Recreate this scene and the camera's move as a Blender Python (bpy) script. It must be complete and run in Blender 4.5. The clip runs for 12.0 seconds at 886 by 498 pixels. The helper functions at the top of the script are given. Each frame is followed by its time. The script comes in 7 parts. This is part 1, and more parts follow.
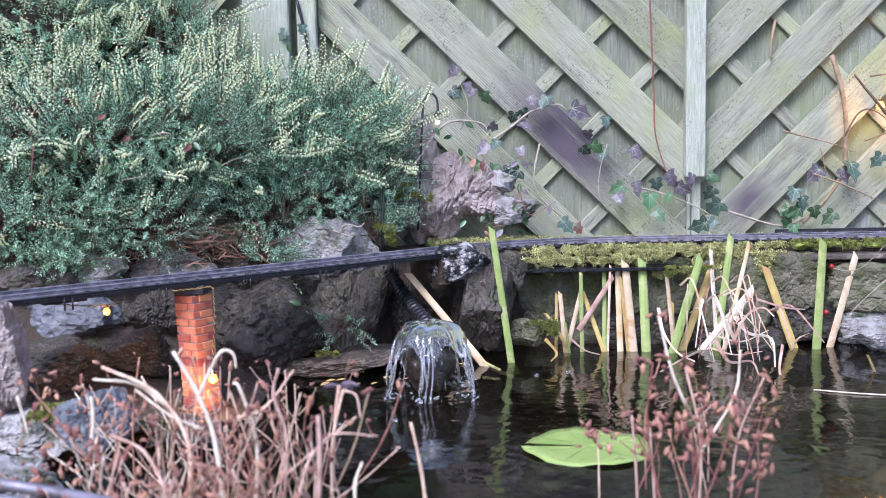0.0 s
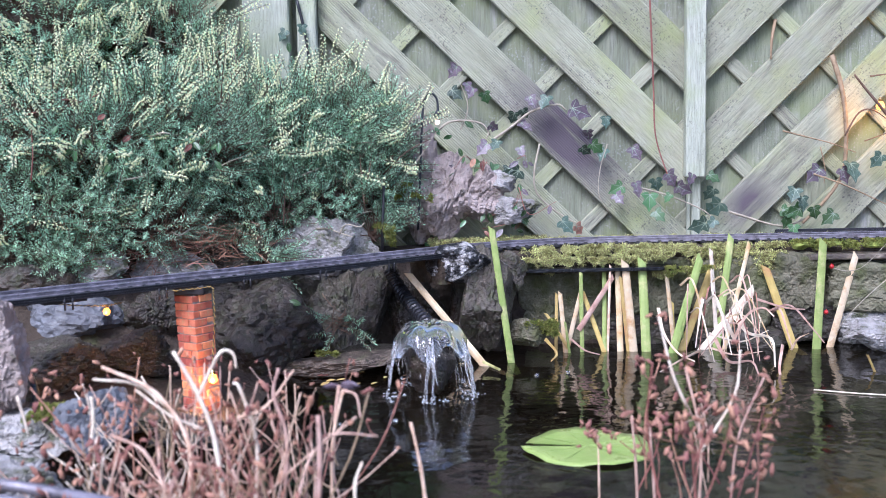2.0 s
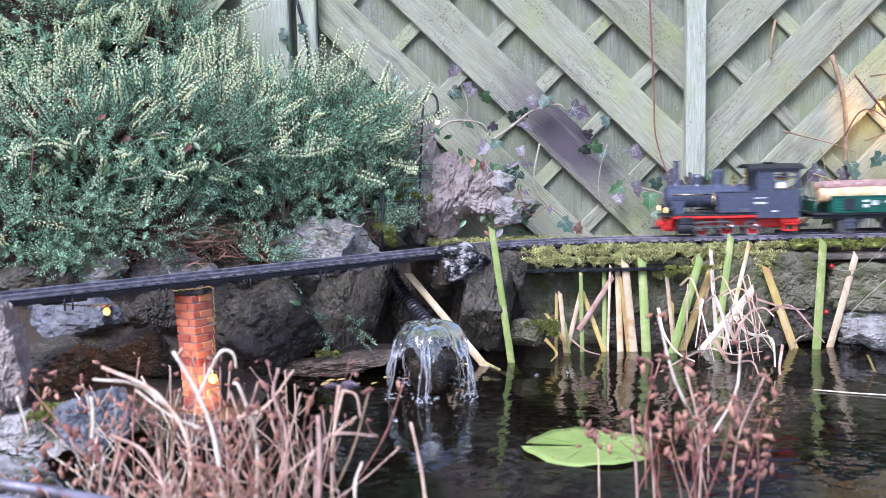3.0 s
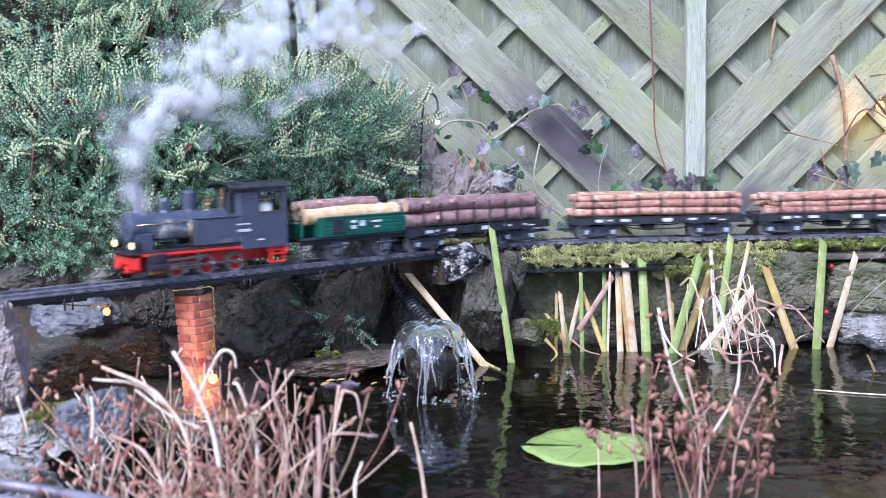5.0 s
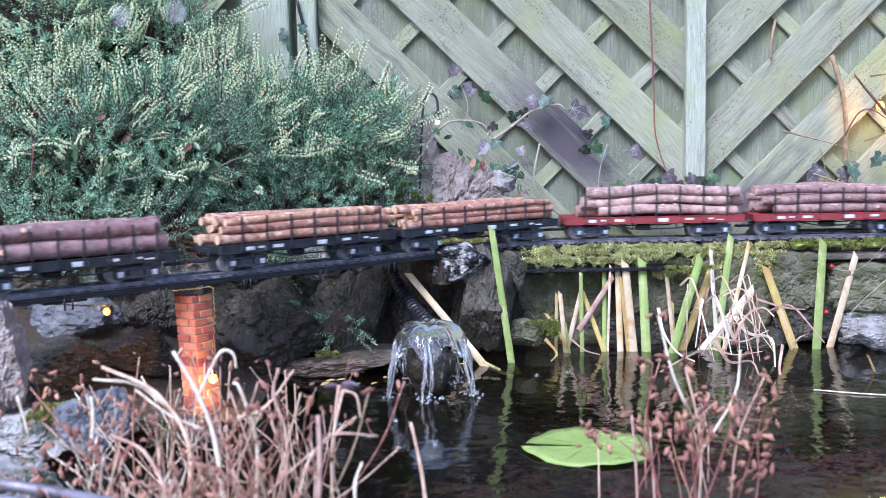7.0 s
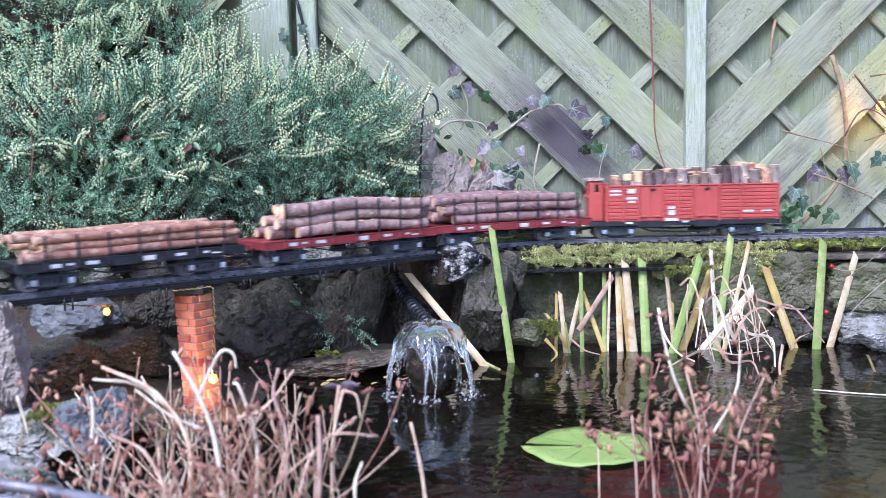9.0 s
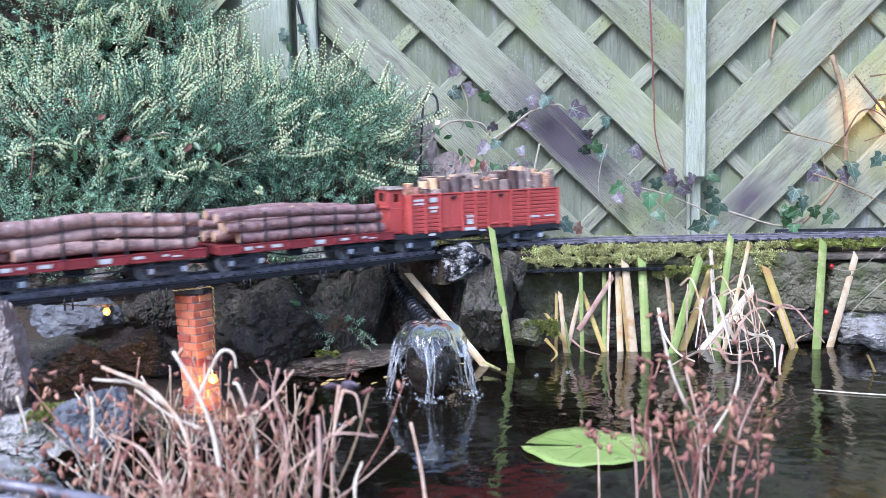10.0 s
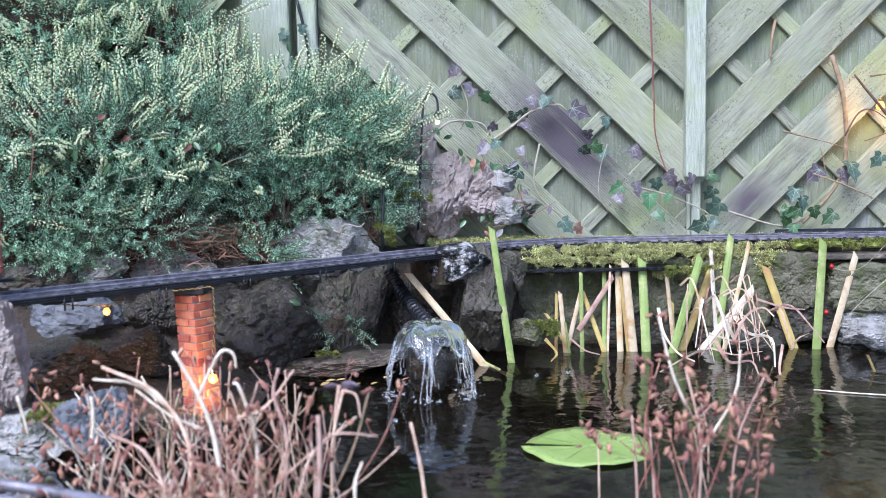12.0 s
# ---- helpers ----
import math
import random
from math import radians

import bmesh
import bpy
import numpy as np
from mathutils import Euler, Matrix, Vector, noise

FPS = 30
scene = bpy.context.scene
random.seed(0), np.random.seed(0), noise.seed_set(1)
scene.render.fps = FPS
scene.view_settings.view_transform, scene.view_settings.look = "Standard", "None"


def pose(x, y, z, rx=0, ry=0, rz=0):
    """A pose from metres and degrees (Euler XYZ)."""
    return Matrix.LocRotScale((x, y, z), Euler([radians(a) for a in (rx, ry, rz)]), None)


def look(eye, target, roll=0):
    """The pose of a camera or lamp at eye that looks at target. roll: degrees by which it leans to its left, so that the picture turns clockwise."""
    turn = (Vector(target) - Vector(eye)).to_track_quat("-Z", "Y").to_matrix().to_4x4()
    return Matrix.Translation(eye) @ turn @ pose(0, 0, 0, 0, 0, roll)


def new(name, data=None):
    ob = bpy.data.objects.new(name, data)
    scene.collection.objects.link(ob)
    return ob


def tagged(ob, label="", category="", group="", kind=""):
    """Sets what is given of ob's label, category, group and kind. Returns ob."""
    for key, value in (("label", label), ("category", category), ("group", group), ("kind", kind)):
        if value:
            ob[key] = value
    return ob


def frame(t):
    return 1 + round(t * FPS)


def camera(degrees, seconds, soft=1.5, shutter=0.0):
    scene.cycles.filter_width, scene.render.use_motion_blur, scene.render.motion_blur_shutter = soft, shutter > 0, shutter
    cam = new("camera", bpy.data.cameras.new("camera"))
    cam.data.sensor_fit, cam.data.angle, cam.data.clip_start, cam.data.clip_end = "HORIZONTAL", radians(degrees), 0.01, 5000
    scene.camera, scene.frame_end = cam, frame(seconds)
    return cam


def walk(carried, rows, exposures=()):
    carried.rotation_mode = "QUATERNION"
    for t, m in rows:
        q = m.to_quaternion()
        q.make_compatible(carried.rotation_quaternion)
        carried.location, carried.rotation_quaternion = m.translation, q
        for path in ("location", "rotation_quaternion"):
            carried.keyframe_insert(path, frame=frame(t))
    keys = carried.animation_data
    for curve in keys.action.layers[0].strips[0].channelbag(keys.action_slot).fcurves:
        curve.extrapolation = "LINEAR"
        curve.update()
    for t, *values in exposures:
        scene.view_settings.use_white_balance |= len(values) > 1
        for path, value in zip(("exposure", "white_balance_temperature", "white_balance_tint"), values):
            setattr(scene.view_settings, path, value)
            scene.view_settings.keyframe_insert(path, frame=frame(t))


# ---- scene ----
# camera: still, on a low stand before the pond
cam = camera(45.93, 12.0, soft=0.5, shutter=0.5)
cam.data.dof.use_dof, cam.data.dof.focus_distance, cam.data.dof.aperture_fstop = True, 2.05, 6.0
HERE = look((0, 0, 0.434), (0, 10 * math.cos(radians(6.2)), 0.434 - 10 * math.sin(radians(6.2))), -1.1)
walk(cam, [(0, HERE), (12, HERE)], exposures=[(0, 0.88, 5200, 19), (2.8, 0.90, 5200, 18), (4.8, 0.92, 5010, 16), (7.2, 0.92, 5000, 14), (9.5, 0.90, 5000, 13), (12, 0.86, 5080, 11)])

# light: a bright, veiled winter sky
SUN_UP, SUN_ROUND = radians(48), radians(205)
world = bpy.data.worlds.new("sky")
scene.world = world
world.use_nodes = True
wn = world.node_tree.nodes
sky = wn.new("ShaderNodeTexSky")
sky.sky_type, sky.sun_disc = "NISHITA", False
sky.sun_elevation, sky.sun_rotation = SUN_UP, SUN_ROUND
sky.dust_density = 3.0
world.node_tree.links.new(sky.outputs[0], wn["Background"].inputs[0])
wn["Background"].inputs[1].default_value = 0.14
scene.cycles.transparent_max_bounces = 48
sun = new("sun", bpy.data.lights.new("sun", "SUN"))
sun.data.energy, sun.data.angle, sun.data.color = 2.0, radians(25), (1, 0.95, 0.88)
sun.matrix_world = look((0, 0, 0), (-math.sin(SUN_ROUND) * math.cos(SUN_UP), -math.cos(SUN_ROUND) * math.cos(SUN_UP), -math.sin(SUN_UP)))


def bulb_light(name, place, watts, color, size=0.006):
    ob = new(name, bpy.data.lights.new(name, "POINT"))
    ob.data.energy, ob.data.color, ob.data.shadow_soft_size = watts, color, size
    ob.location = place


# ---- materials ----
def material(name, color, rough=0.6, metal=0.0, vary=0.25, scale=20.0, bump=0.2, second=None, fine=120.0, island=0.0, each=0.0,
             stain=None, stain_scale=6.0, stain_amount=0.5, trans=0.0, ior=1.45, emit=None, glow=0.0, coords="Object", height=0.004, spec=0.5, sub=0.0, thin=0.0, algae=None):
    """Two scales of colour variation, grain relief, stains with their own shape."""
    m = bpy.data.materials.new(name)
    m.use_nodes = True
    n, k = m.node_tree.nodes, m.node_tree.links
    b = n["Principled BSDF"]
    tc = n.new("ShaderNodeTexCoord")
    src = tc.outputs[coords]

    def tex(sc, detail=4.0, grain=0.5):
        t = n.new("ShaderNodeTexNoise")
        t.inputs["Scale"].default_value, t.inputs["Detail"].default_value = sc, detail
        t.inputs["Roughness"].default_value = grain
        k.new(src, t.inputs["Vector"])
        return t.outputs["Fac"]

    def mix(fac, a, c, mode="MIX"):
        x = n.new("ShaderNodeMix")
        x.data_type, x.blend_type = "RGBA", mode
        if isinstance(fac, float):
            x.inputs[0].default_value = fac
        else:
            k.new(fac, x.inputs[0])
        for i, v in ((6, a), (7, c)):
            if isinstance(v, tuple):
                x.inputs[i].default_value = (*v[:3], 1)
            else:
                k.new(v, x.inputs[i])
        return x.outputs[2]

    def ramp(fac, lo, hi):
        r = n.new("ShaderNodeMapRange")
        r.inputs[1].default_value, r.inputs[2].default_value = lo, hi
        k.new(fac, r.inputs[0])
        return r.outputs[0]

    c2 = second or tuple(max(0, v * (1 - vary * 1.6)) for v in color)
    big, small = tex(scale), tex(fine, 6.0)
    col = mix(ramp(big, 0.35, 0.65), color, c2)
    dark = tuple(v * (1 - vary) for v in color)
    col = mix(ramp(small, 0.4, 0.75), col, mix(0.5, col, dark))
    if stain:
        col = mix(ramp(tex(stain_scale, 9.0, 0.68), 0.98 - stain_amount, 1.10 - stain_amount), col, stain)
    if algae:
        col = mix(ramp(tex(stain_scale * 0.6 + 1.7, 6.0, 0.6), 0.48, 0.66), col, algae)
    if island or each:
        if island:
            rnd = n.new("ShaderNodeNewGeometry").outputs["Random Per Island"]
        else:
            rnd = n.new("ShaderNodeObjectInfo").outputs["Random"]
        h = n.new("ShaderNodeHueSaturation")
        amount = island or each
        v = n.new("ShaderNodeMapRange")
        v.inputs[3].default_value, v.inputs[4].default_value = 1 - amount, 1 + amount
        k.new(rnd, v.inputs[0])
        k.new(v.outputs[0], h.inputs["Value"])
        hu = n.new("ShaderNodeMapRange")
        hu.inputs[3].default_value, hu.inputs[4].default_value = 0.5 - amount * 0.05, 0.5 + amount * 0.05
        k.new(rnd, hu.inputs[0])
        k.new(hu.outputs[0], h.inputs["Hue"])
        k.new(col, h.inputs["Color"])
        col = h.outputs[0]
    k.new(col, b.inputs["Base Color"])
    rr = n.new("ShaderNodeMapRange")
    rr.inputs[3].default_value, rr.inputs[4].default_value = max(0.02, rough - 0.12), min(1, rough + 0.12)
    k.new(big, rr.inputs[0])
    k.new(rr.outputs[0], b.inputs["Roughness"])
    b.inputs["Metallic"].default_value, b.inputs["IOR"].default_value = metal, ior
    b.inputs["Transmission Weight"].default_value = trans
    b.inputs["Specular IOR Level"].default_value = spec
    if sub:
        b.inputs["Subsurface Weight"].default_value = sub
        b.inputs["Subsurface Radius"].default_value = (0.004, 0.004, 0.002)
    if thin:
        tl, mx = n.new("ShaderNodeBsdfTranslucent"), n.new("ShaderNodeMixShader")
        mx.inputs[0].default_value = thin
        k.new(col, tl.inputs[0])
        k.new(b.outputs[0], mx.inputs[1])
        k.new(tl.outputs[0], mx.inputs[2])
        k.new(mx.outputs[0], n["Material Output"].inputs["Surface"])
    if emit:
        b.inputs["Emission Color"].default_value, b.inputs["Emission Strength"].default_value = (*emit, 1), glow
    if bump:
        bp = n.new("ShaderNodeBump")
        bp.inputs["Strength"].default_value, bp.inputs["Distance"].default_value = bump, height
        ad = n.new("ShaderNodeMath")
        ad.operation = "ADD"
        k.new(big, ad.inputs[0])
        k.new(small, ad.inputs[1])
        k.new(ad.outputs[0], bp.inputs["Height"])
        k.new(bp.outputs[0], b.inputs["Normal"])
    return m


M = dict(
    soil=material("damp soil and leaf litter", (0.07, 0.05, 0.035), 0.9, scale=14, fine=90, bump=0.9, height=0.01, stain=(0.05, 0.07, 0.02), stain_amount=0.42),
    stone=material("pale grey limestone", (0.46, 0.43, 0.41), 0.85, second=(0.25, 0.23, 0.215), scale=38, fine=260, bump=1.0, each=0.15, stain=(0.12, 0.125, 0.07), stain_scale=30, stain_amount=0.46, height=0.006),
    stone_pink=material("pinkish weathered rock", (0.46, 0.38, 0.345), 0.88, second=(0.26, 0.205, 0.185), scale=40, fine=260, bump=1.0, each=0.12, stain=(0.13, 0.12, 0.075), stain_scale=34, stain_amount=0.40, height=0.006),
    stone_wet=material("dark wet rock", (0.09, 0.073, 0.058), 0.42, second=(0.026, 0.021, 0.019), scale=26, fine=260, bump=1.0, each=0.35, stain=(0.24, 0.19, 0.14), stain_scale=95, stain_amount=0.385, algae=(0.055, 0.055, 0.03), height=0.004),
    stone_moss=material("green stained stone block", (0.225, 0.205, 0.135), 0.75, second=(0.085, 0.085, 0.045), scale=28, fine=240, bump=1.0, each=0.2, stain=(0.25, 0.215, 0.16), stain_scale=26, stain_amount=0.38, algae=(0.105, 0.115, 0.04), height=0.006),
    slate=material("blue grey slate", (0.17, 0.175, 0.195), 0.5, second=(0.09, 0.09, 0.10), scale=30, fine=220, bump=0.8, stain=(0.20, 0.20, 0.205), stain_scale=36, stain_amount=0.44, height=0.004),
    tar=material("wet black tar coating", (0.012, 0.012, 0.014), 0.15, scale=30, bump=0.6, height=0.005),
    splash=material("stone with white splashes and tar", (0.62, 0.60, 0.60), 0.35, second=(0.40, 0.38, 0.37), scale=45, fine=200, bump=1.0, stain=(0.012, 0.012, 0.014), stain_scale=34, stain_amount=0.60),
    moss=material("yellow green moss", (0.68, 0.66, 0.31), 0.9, second=(0.30, 0.27, 0.10), scale=45, island=0.65, bump=0.0, thin=0.25),
    moss_bright=material("bright cushion moss", (0.33, 0.33, 0.07), 0.95, second=(0.13, 0.16, 0.03), scale=60, fine=500, bump=1.0, island=0.35, height=0.004),
    needle=material("blue green heath needles", (0.50, 0.70, 0.48), 0.40, second=(0.23, 0.40, 0.25), vary=0.12, scale=16, island=0.7, bump=0.0, thin=0.45),
    bell=material("cream heath bells", (0.90, 0.88, 0.62), 0.7, second=(0.80, 0.82, 0.46), vary=0.1, scale=40, island=0.12, bump=0.0, thin=0.3),
    tan_twig=material("tan woody stem", (0.37, 0.26, 0.16), 0.8, second=(0.24, 0.17, 0.10), scale=70, bump=0.6),
    twig=material("brown woody twig", (0.20, 0.125, 0.085), 0.8, scale=60, bump=0.5, each=0.15),
    red_twig=material("reddish stem", (0.33, 0.13, 0.10), 0.65, scale=50, bump=0.2),
    pale_twig=material("bleached bare twig", (0.46, 0.40, 0.31), 0.8, scale=60, bump=0.4),
    straw=material("dry pinkish stalk", (0.74, 0.52, 0.40), 0.65, second=(0.46, 0.27, 0.19), scale=60, fine=300, bump=0.5, each=0.3),
    straw_pale=material("dry cream stalk", (0.86, 0.75, 0.60), 0.65, second=(0.64, 0.50, 0.36), scale=60, fine=300, bump=0.5, each=0.15),
    husk=material("withered brown husk", (0.44, 0.22, 0.155), 0.85, second=(0.23, 0.10, 0.075), scale=120, bump=0.5, each=0.35),
    reed_green=material("green reed stalk", (0.34, 0.40, 0.13), 0.5, second=(0.24, 0.31, 0.08), scale=30, fine=200, bump=0.3, each=0.15, stain=(0.47, 0.44, 0.20), stain_scale=22, stain_amount=0.46),
    reed_ochre=material("yellowing reed stalk", (0.56, 0.41, 0.14), 0.55, second=(0.42, 0.30, 0.09), scale=30, fine=200, bump=0.3, each=0.12, stain=(0.40, 0.22, 0.09), stain_scale=24, stain_amount=0.44),
    reed_cream=material("bleached reed stalk", (0.70, 0.58, 0.40), 0.6, second=(0.55, 0.38, 0.20), scale=30, fine=200, bump=0.3, each=0.15, stain=(0.46, 0.27, 0.11), stain_scale=24, stain_amount=0.46),
    leaf=material("glossy green leaf", (0.10, 0.19, 0.075), 0.3, second=(0.05, 0.115, 0.04), scale=60, bump=0.1, each=0.35, thin=0.15),
    ivy=material("dark ivy leaf", (0.095, 0.145, 0.115), 0.33, second=(0.045, 0.08, 0.05), scale=80, fine=300, bump=0.3, each=0.5, stain=(0.18, 0.25, 0.24), stain_scale=90, stain_amount=0.40),
    vein=material("pale leaf vein", (0.30, 0.36, 0.27), 0.5, scale=80, bump=0.0),
    ivy_purple=material("purple bronze ivy leaf", (0.165, 0.115, 0.15), 0.4, second=(0.075, 0.06, 0.07), scale=80, bump=0.2, each=0.3, stain=(0.26, 0.22, 0.27), stain_scale=90, stain_amount=0.44),
    pad=material("lily pad skin", (0.33, 0.41, 0.12), 0.3, second=(0.24, 0.34, 0.08), scale=25, fine=140, bump=0.2),
    pad_dark=material("drowned leaf", (0.05, 0.06, 0.04), 0.5, scale=18, bump=0.1),
    black=material("black painted steel", (0.034, 0.036, 0.045), 0.42, vary=0.4, scale=40, bump=0.1, stain=(0.09, 0.085, 0.085), stain_scale=50, stain_amount=0.33),
    rail=material("dull weathered rail", (0.33, 0.30, 0.34), 0.42, metal=0.35, vary=0.4, scale=60, fine=300, bump=0.2, stain=(0.12, 0.10, 0.10), stain_scale=40, stain_amount=0.42),
    sleeper=material("black sleeper plastic", (0.028, 0.027, 0.027), 0.6, scale=60, bump=0.3, each=0.2),
    girder=material("dark bridge girder", (0.030, 0.030, 0.036), 0.38, vary=0.4, scale=30, bump=0.15, stain=(0.10, 0.10, 0.105), stain_scale=30, stain_amount=0.35),
    enamel=material("blue black loco enamel", (0.08, 0.09, 0.135), 0.28, vary=0.2, scale=60, bump=0.03, spec=0.7),
    red=material("bright red loco paint", (0.74, 0.04, 0.03), 0.4, vary=0.2, scale=40, bump=0.03),
    steel=material("bright rod steel", (0.55, 0.54, 0.53), 0.28, metal=1.0, scale=60, bump=0.03),
    brass=material("polished brass", (0.72, 0.52, 0.25), 0.25, metal=1.0, scale=60, bump=0.03),
    wheel=material("dull wheel steel", (0.34, 0.33, 0.35), 0.42, metal=0.4, scale=60, bump=0.1),
    bogie=material("dark blue black bogie plastic", (0.08, 0.087, 0.115), 0.45, scale=60, bump=0.1),
    green_paint=material("dark green wagon paint", (0.018, 0.115, 0.08), 0.4, scale=30, bump=0.05),
    wagon_red=material("brick red wagon paint", (0.47, 0.085, 0.075), 0.5, second=(0.40, 0.07, 0.06), scale=30, fine=200, bump=0.08),
    deck_red=material("dull red deck paint", (0.30, 0.045, 0.05), 0.55, scale=18, bump=0.08),
    white=material("white lettering paint", (0.75, 0.75, 0.76), 0.5, scale=80, bump=0.0),
    # bark: its pale pinkish stain also paints in the sky's sheen on the logs
    bark=material("reddish brown bark", (0.46, 0.295, 0.275), 0.5, second=(0.20, 0.105, 0.095), scale=70, fine=420, bump=1.0, each=0.3, stain=(0.66, 0.51, 0.47), stain_scale=75, stain_amount=0.42, height=0.0018),
    bark_warm=material("orange brown bark", (0.50, 0.255, 0.18), 0.5, second=(0.23, 0.095, 0.065), scale=70, fine=420, bump=1.0, each=0.3, stain=(0.70, 0.48, 0.35), stain_scale=75, stain_amount=0.46, height=0.0018),
    bark_grey=material("grey split firewood bark", (0.40, 0.31, 0.28), 0.8, second=(0.17, 0.125, 0.12), scale=70, fine=420, bump=1.0, each=0.5, stain=(0.66, 0.48, 0.37), stain_scale=60, stain_amount=0.44, height=0.0018),
    bark_dark=material("dark brown split firewood bark", (0.20, 0.135, 0.12), 0.8, second=(0.09, 0.06, 0.055), scale=70, fine=420, bump=1.0, each=0.5, stain=(0.38, 0.27, 0.22), stain_scale=60, stain_amount=0.42, height=0.0018),
    pale_blue=material("pale blue grey plastic", (0.45, 0.50, 0.58), 0.45, scale=80, bump=0.05),
    cut=material("fresh cut wood", (0.78, 0.56, 0.37), 0.7, second=(0.66, 0.38, 0.21), scale=80, fine=300, bump=0.3, each=0.15),
    peeled=material("peeled yellow wood", (0.86, 0.60, 0.34), 0.6, second=(0.70, 0.38, 0.17), scale=55, fine=260, bump=0.6, stain=(0.90, 0.74, 0.52), stain_scale=40, stain_amount=0.47),
    brick=material("small red brick", (0.52, 0.185, 0.105), 0.8, second=(0.40, 0.125, 0.075), scale=110, fine=500, bump=0.7, each=0.4, stain=(0.34, 0.27, 0.14), stain_scale=45, stain_amount=0.40, height=0.001),
    mortar=material("grey mortar", (0.27, 0.22, 0.18), 0.9, scale=90, bump=0.4),
    hose=material("black ribbed hose", (0.018, 0.018, 0.022), 0.3, scale=60, bump=0.05),
    rope=material("golden cable sleeve", (0.50, 0.33, 0.07), 0.55, scale=200, bump=0.2),
    bulb=material("glowing warm bulb", (0.25, 0.09, 0.02), 0.3, bump=0.0, emit=(1.0, 0.36, 0.04), glow=2.6),
    bulb_white=material("glowing small lamp", (1.0, 0.9, 0.75), 0.3, bump=0.0, emit=(1.0, 0.62, 0.38), glow=1.6),
    headlight=material("lit headlamp lens", (0.4, 0.28, 0.12), 0.3, bump=0.0, emit=(1.0, 0.60, 0.22), glow=1.9),
    bed=material("pond silt", (0.045, 0.04, 0.025), 0.9, scale=9, bump=0.5, stain=(0.09, 0.07, 0.03), stain_scale=12, stain_amount=0.42),
    berry=material("red berry", (0.60, 0.03, 0.03), 0.3, bump=0.0),
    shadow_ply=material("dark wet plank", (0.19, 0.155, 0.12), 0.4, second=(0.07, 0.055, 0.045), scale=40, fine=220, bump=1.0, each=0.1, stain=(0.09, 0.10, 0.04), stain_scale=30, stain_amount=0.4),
)


def timber_material(name, color, second, mould, algae, lean, grime=None, rough=0.85):
    """Weathered sawn timber whose grain, streaks and mould run along the board; lean is its slope in degrees.
    grime: x, z and reach of one dark damp stain."""
    m = bpy.data.materials.new(name)
    m.use_nodes = True
    n, k = m.node_tree.nodes, m.node_tree.links
    b = n["Principled BSDF"]
    tc, turn, stretch = n.new("ShaderNodeTexCoord"), n.new("ShaderNodeMapping"), n.new("ShaderNodeMapping")
    turn.inputs["Rotation"].default_value = (0, radians(lean), 0)
    stretch.inputs["Scale"].default_value = (0.10, 1, 1)
    info, shift = n.new("ShaderNodeObjectInfo"), n.new("ShaderNodeVectorMath")
    shift.operation = "MULTIPLY_ADD"
    shift.inputs[1].default_value = (0.7, 0.9, 0.6)
    k.new(info.outputs["Random"], shift.inputs[0])
    k.new(turn.outputs[0], shift.inputs[2])
    k.new(tc.outputs["Object"], turn.inputs[0])
    k.new(shift.outputs[0], stretch.inputs[0])

    def tex(src, sc, detail, grain, lo, hi):
        t, r = n.new("ShaderNodeTexNoise"), n.new("ShaderNodeMapRange")
        t.inputs["Scale"].default_value, t.inputs["Detail"].default_value, t.inputs["Roughness"].default_value = sc, detail, grain
        r.inputs[1].default_value, r.inputs[2].default_value = lo, hi
        k.new(src, t.inputs["Vector"])
        k.new(t.outputs["Fac"], r.inputs[0])
        return r.outputs[0]

    def mix(fac, a, c):
        x = n.new("ShaderNodeMix")
        x.data_type = "RGBA"
        k.new(fac, x.inputs[0])
        for i, v in ((6, a), (7, c)):
            if isinstance(v, tuple):
                x.inputs[i].default_value = (*v, 1)
            else:
                k.new(v, x.inputs[i])
        return x.outputs[2]

    def times(p, q):
        x = n.new("ShaderNodeMath")
        x.operation = "MULTIPLY"
        for i, v in ((0, p), (1, q)):
            if isinstance(v, float):
                x.inputs[i].default_value = v
            else:
                k.new(v, x.inputs[i])
        return x.outputs[0]

    plain = shift.outputs[0]
    fibre = tex(stretch.outputs[0], 260, 5, 0.6, 0.38, 0.68)
    col = mix(tex(stretch.outputs[0], 30, 4, 0.55, 0.35, 0.68), color, second)
    col = mix(times(fibre, 0.6), col, tuple(v * 0.66 for v in second))
    col = mix(times(tex(plain, 7, 5, 0.6, 0.46, 0.70), 0.8), col, algae)
    specks = times(tex(plain, 210, 3, 0.6, 0.56, 0.66), tex(plain, 9, 4, 0.6, 0.44, 0.60))
    col = mix(times(specks, 0.75), col, mould)
    col = mix(times(times(tex(stretch.outputs[0], 55, 5, 0.7, 0.50, 0.68), tex(plain, 5, 3, 0.5, 0.46, 0.62)), 0.7), col, mould)
    if grime:
        d, r = n.new("ShaderNodeVectorMath"), n.new("ShaderNodeMapRange")
        d.operation = "DISTANCE"
        sep, com = n.new("ShaderNodeSeparateXYZ"), n.new("ShaderNodeCombineXYZ")
        k.new(tc.outputs["Object"], sep.inputs[0])
        k.new(sep.outputs[0], com.inputs[0])
        k.new(sep.outputs[2], com.inputs[2])
        k.new(com.outputs[0], d.inputs[0])
        d.inputs[1].default_value = (grime[0], 0, grime[1])
        r.inputs[1].default_value, r.inputs[2].default_value = grime[2], grime[2] * 0.25
        k.new(d.outputs["Value"], r.inputs[0])
        col = mix(times(r.outputs[0], tex(stretch.outputs[0], 22, 5, 0.6, 0.30, 0.52)), col, (0.115, 0.095, 0.11))
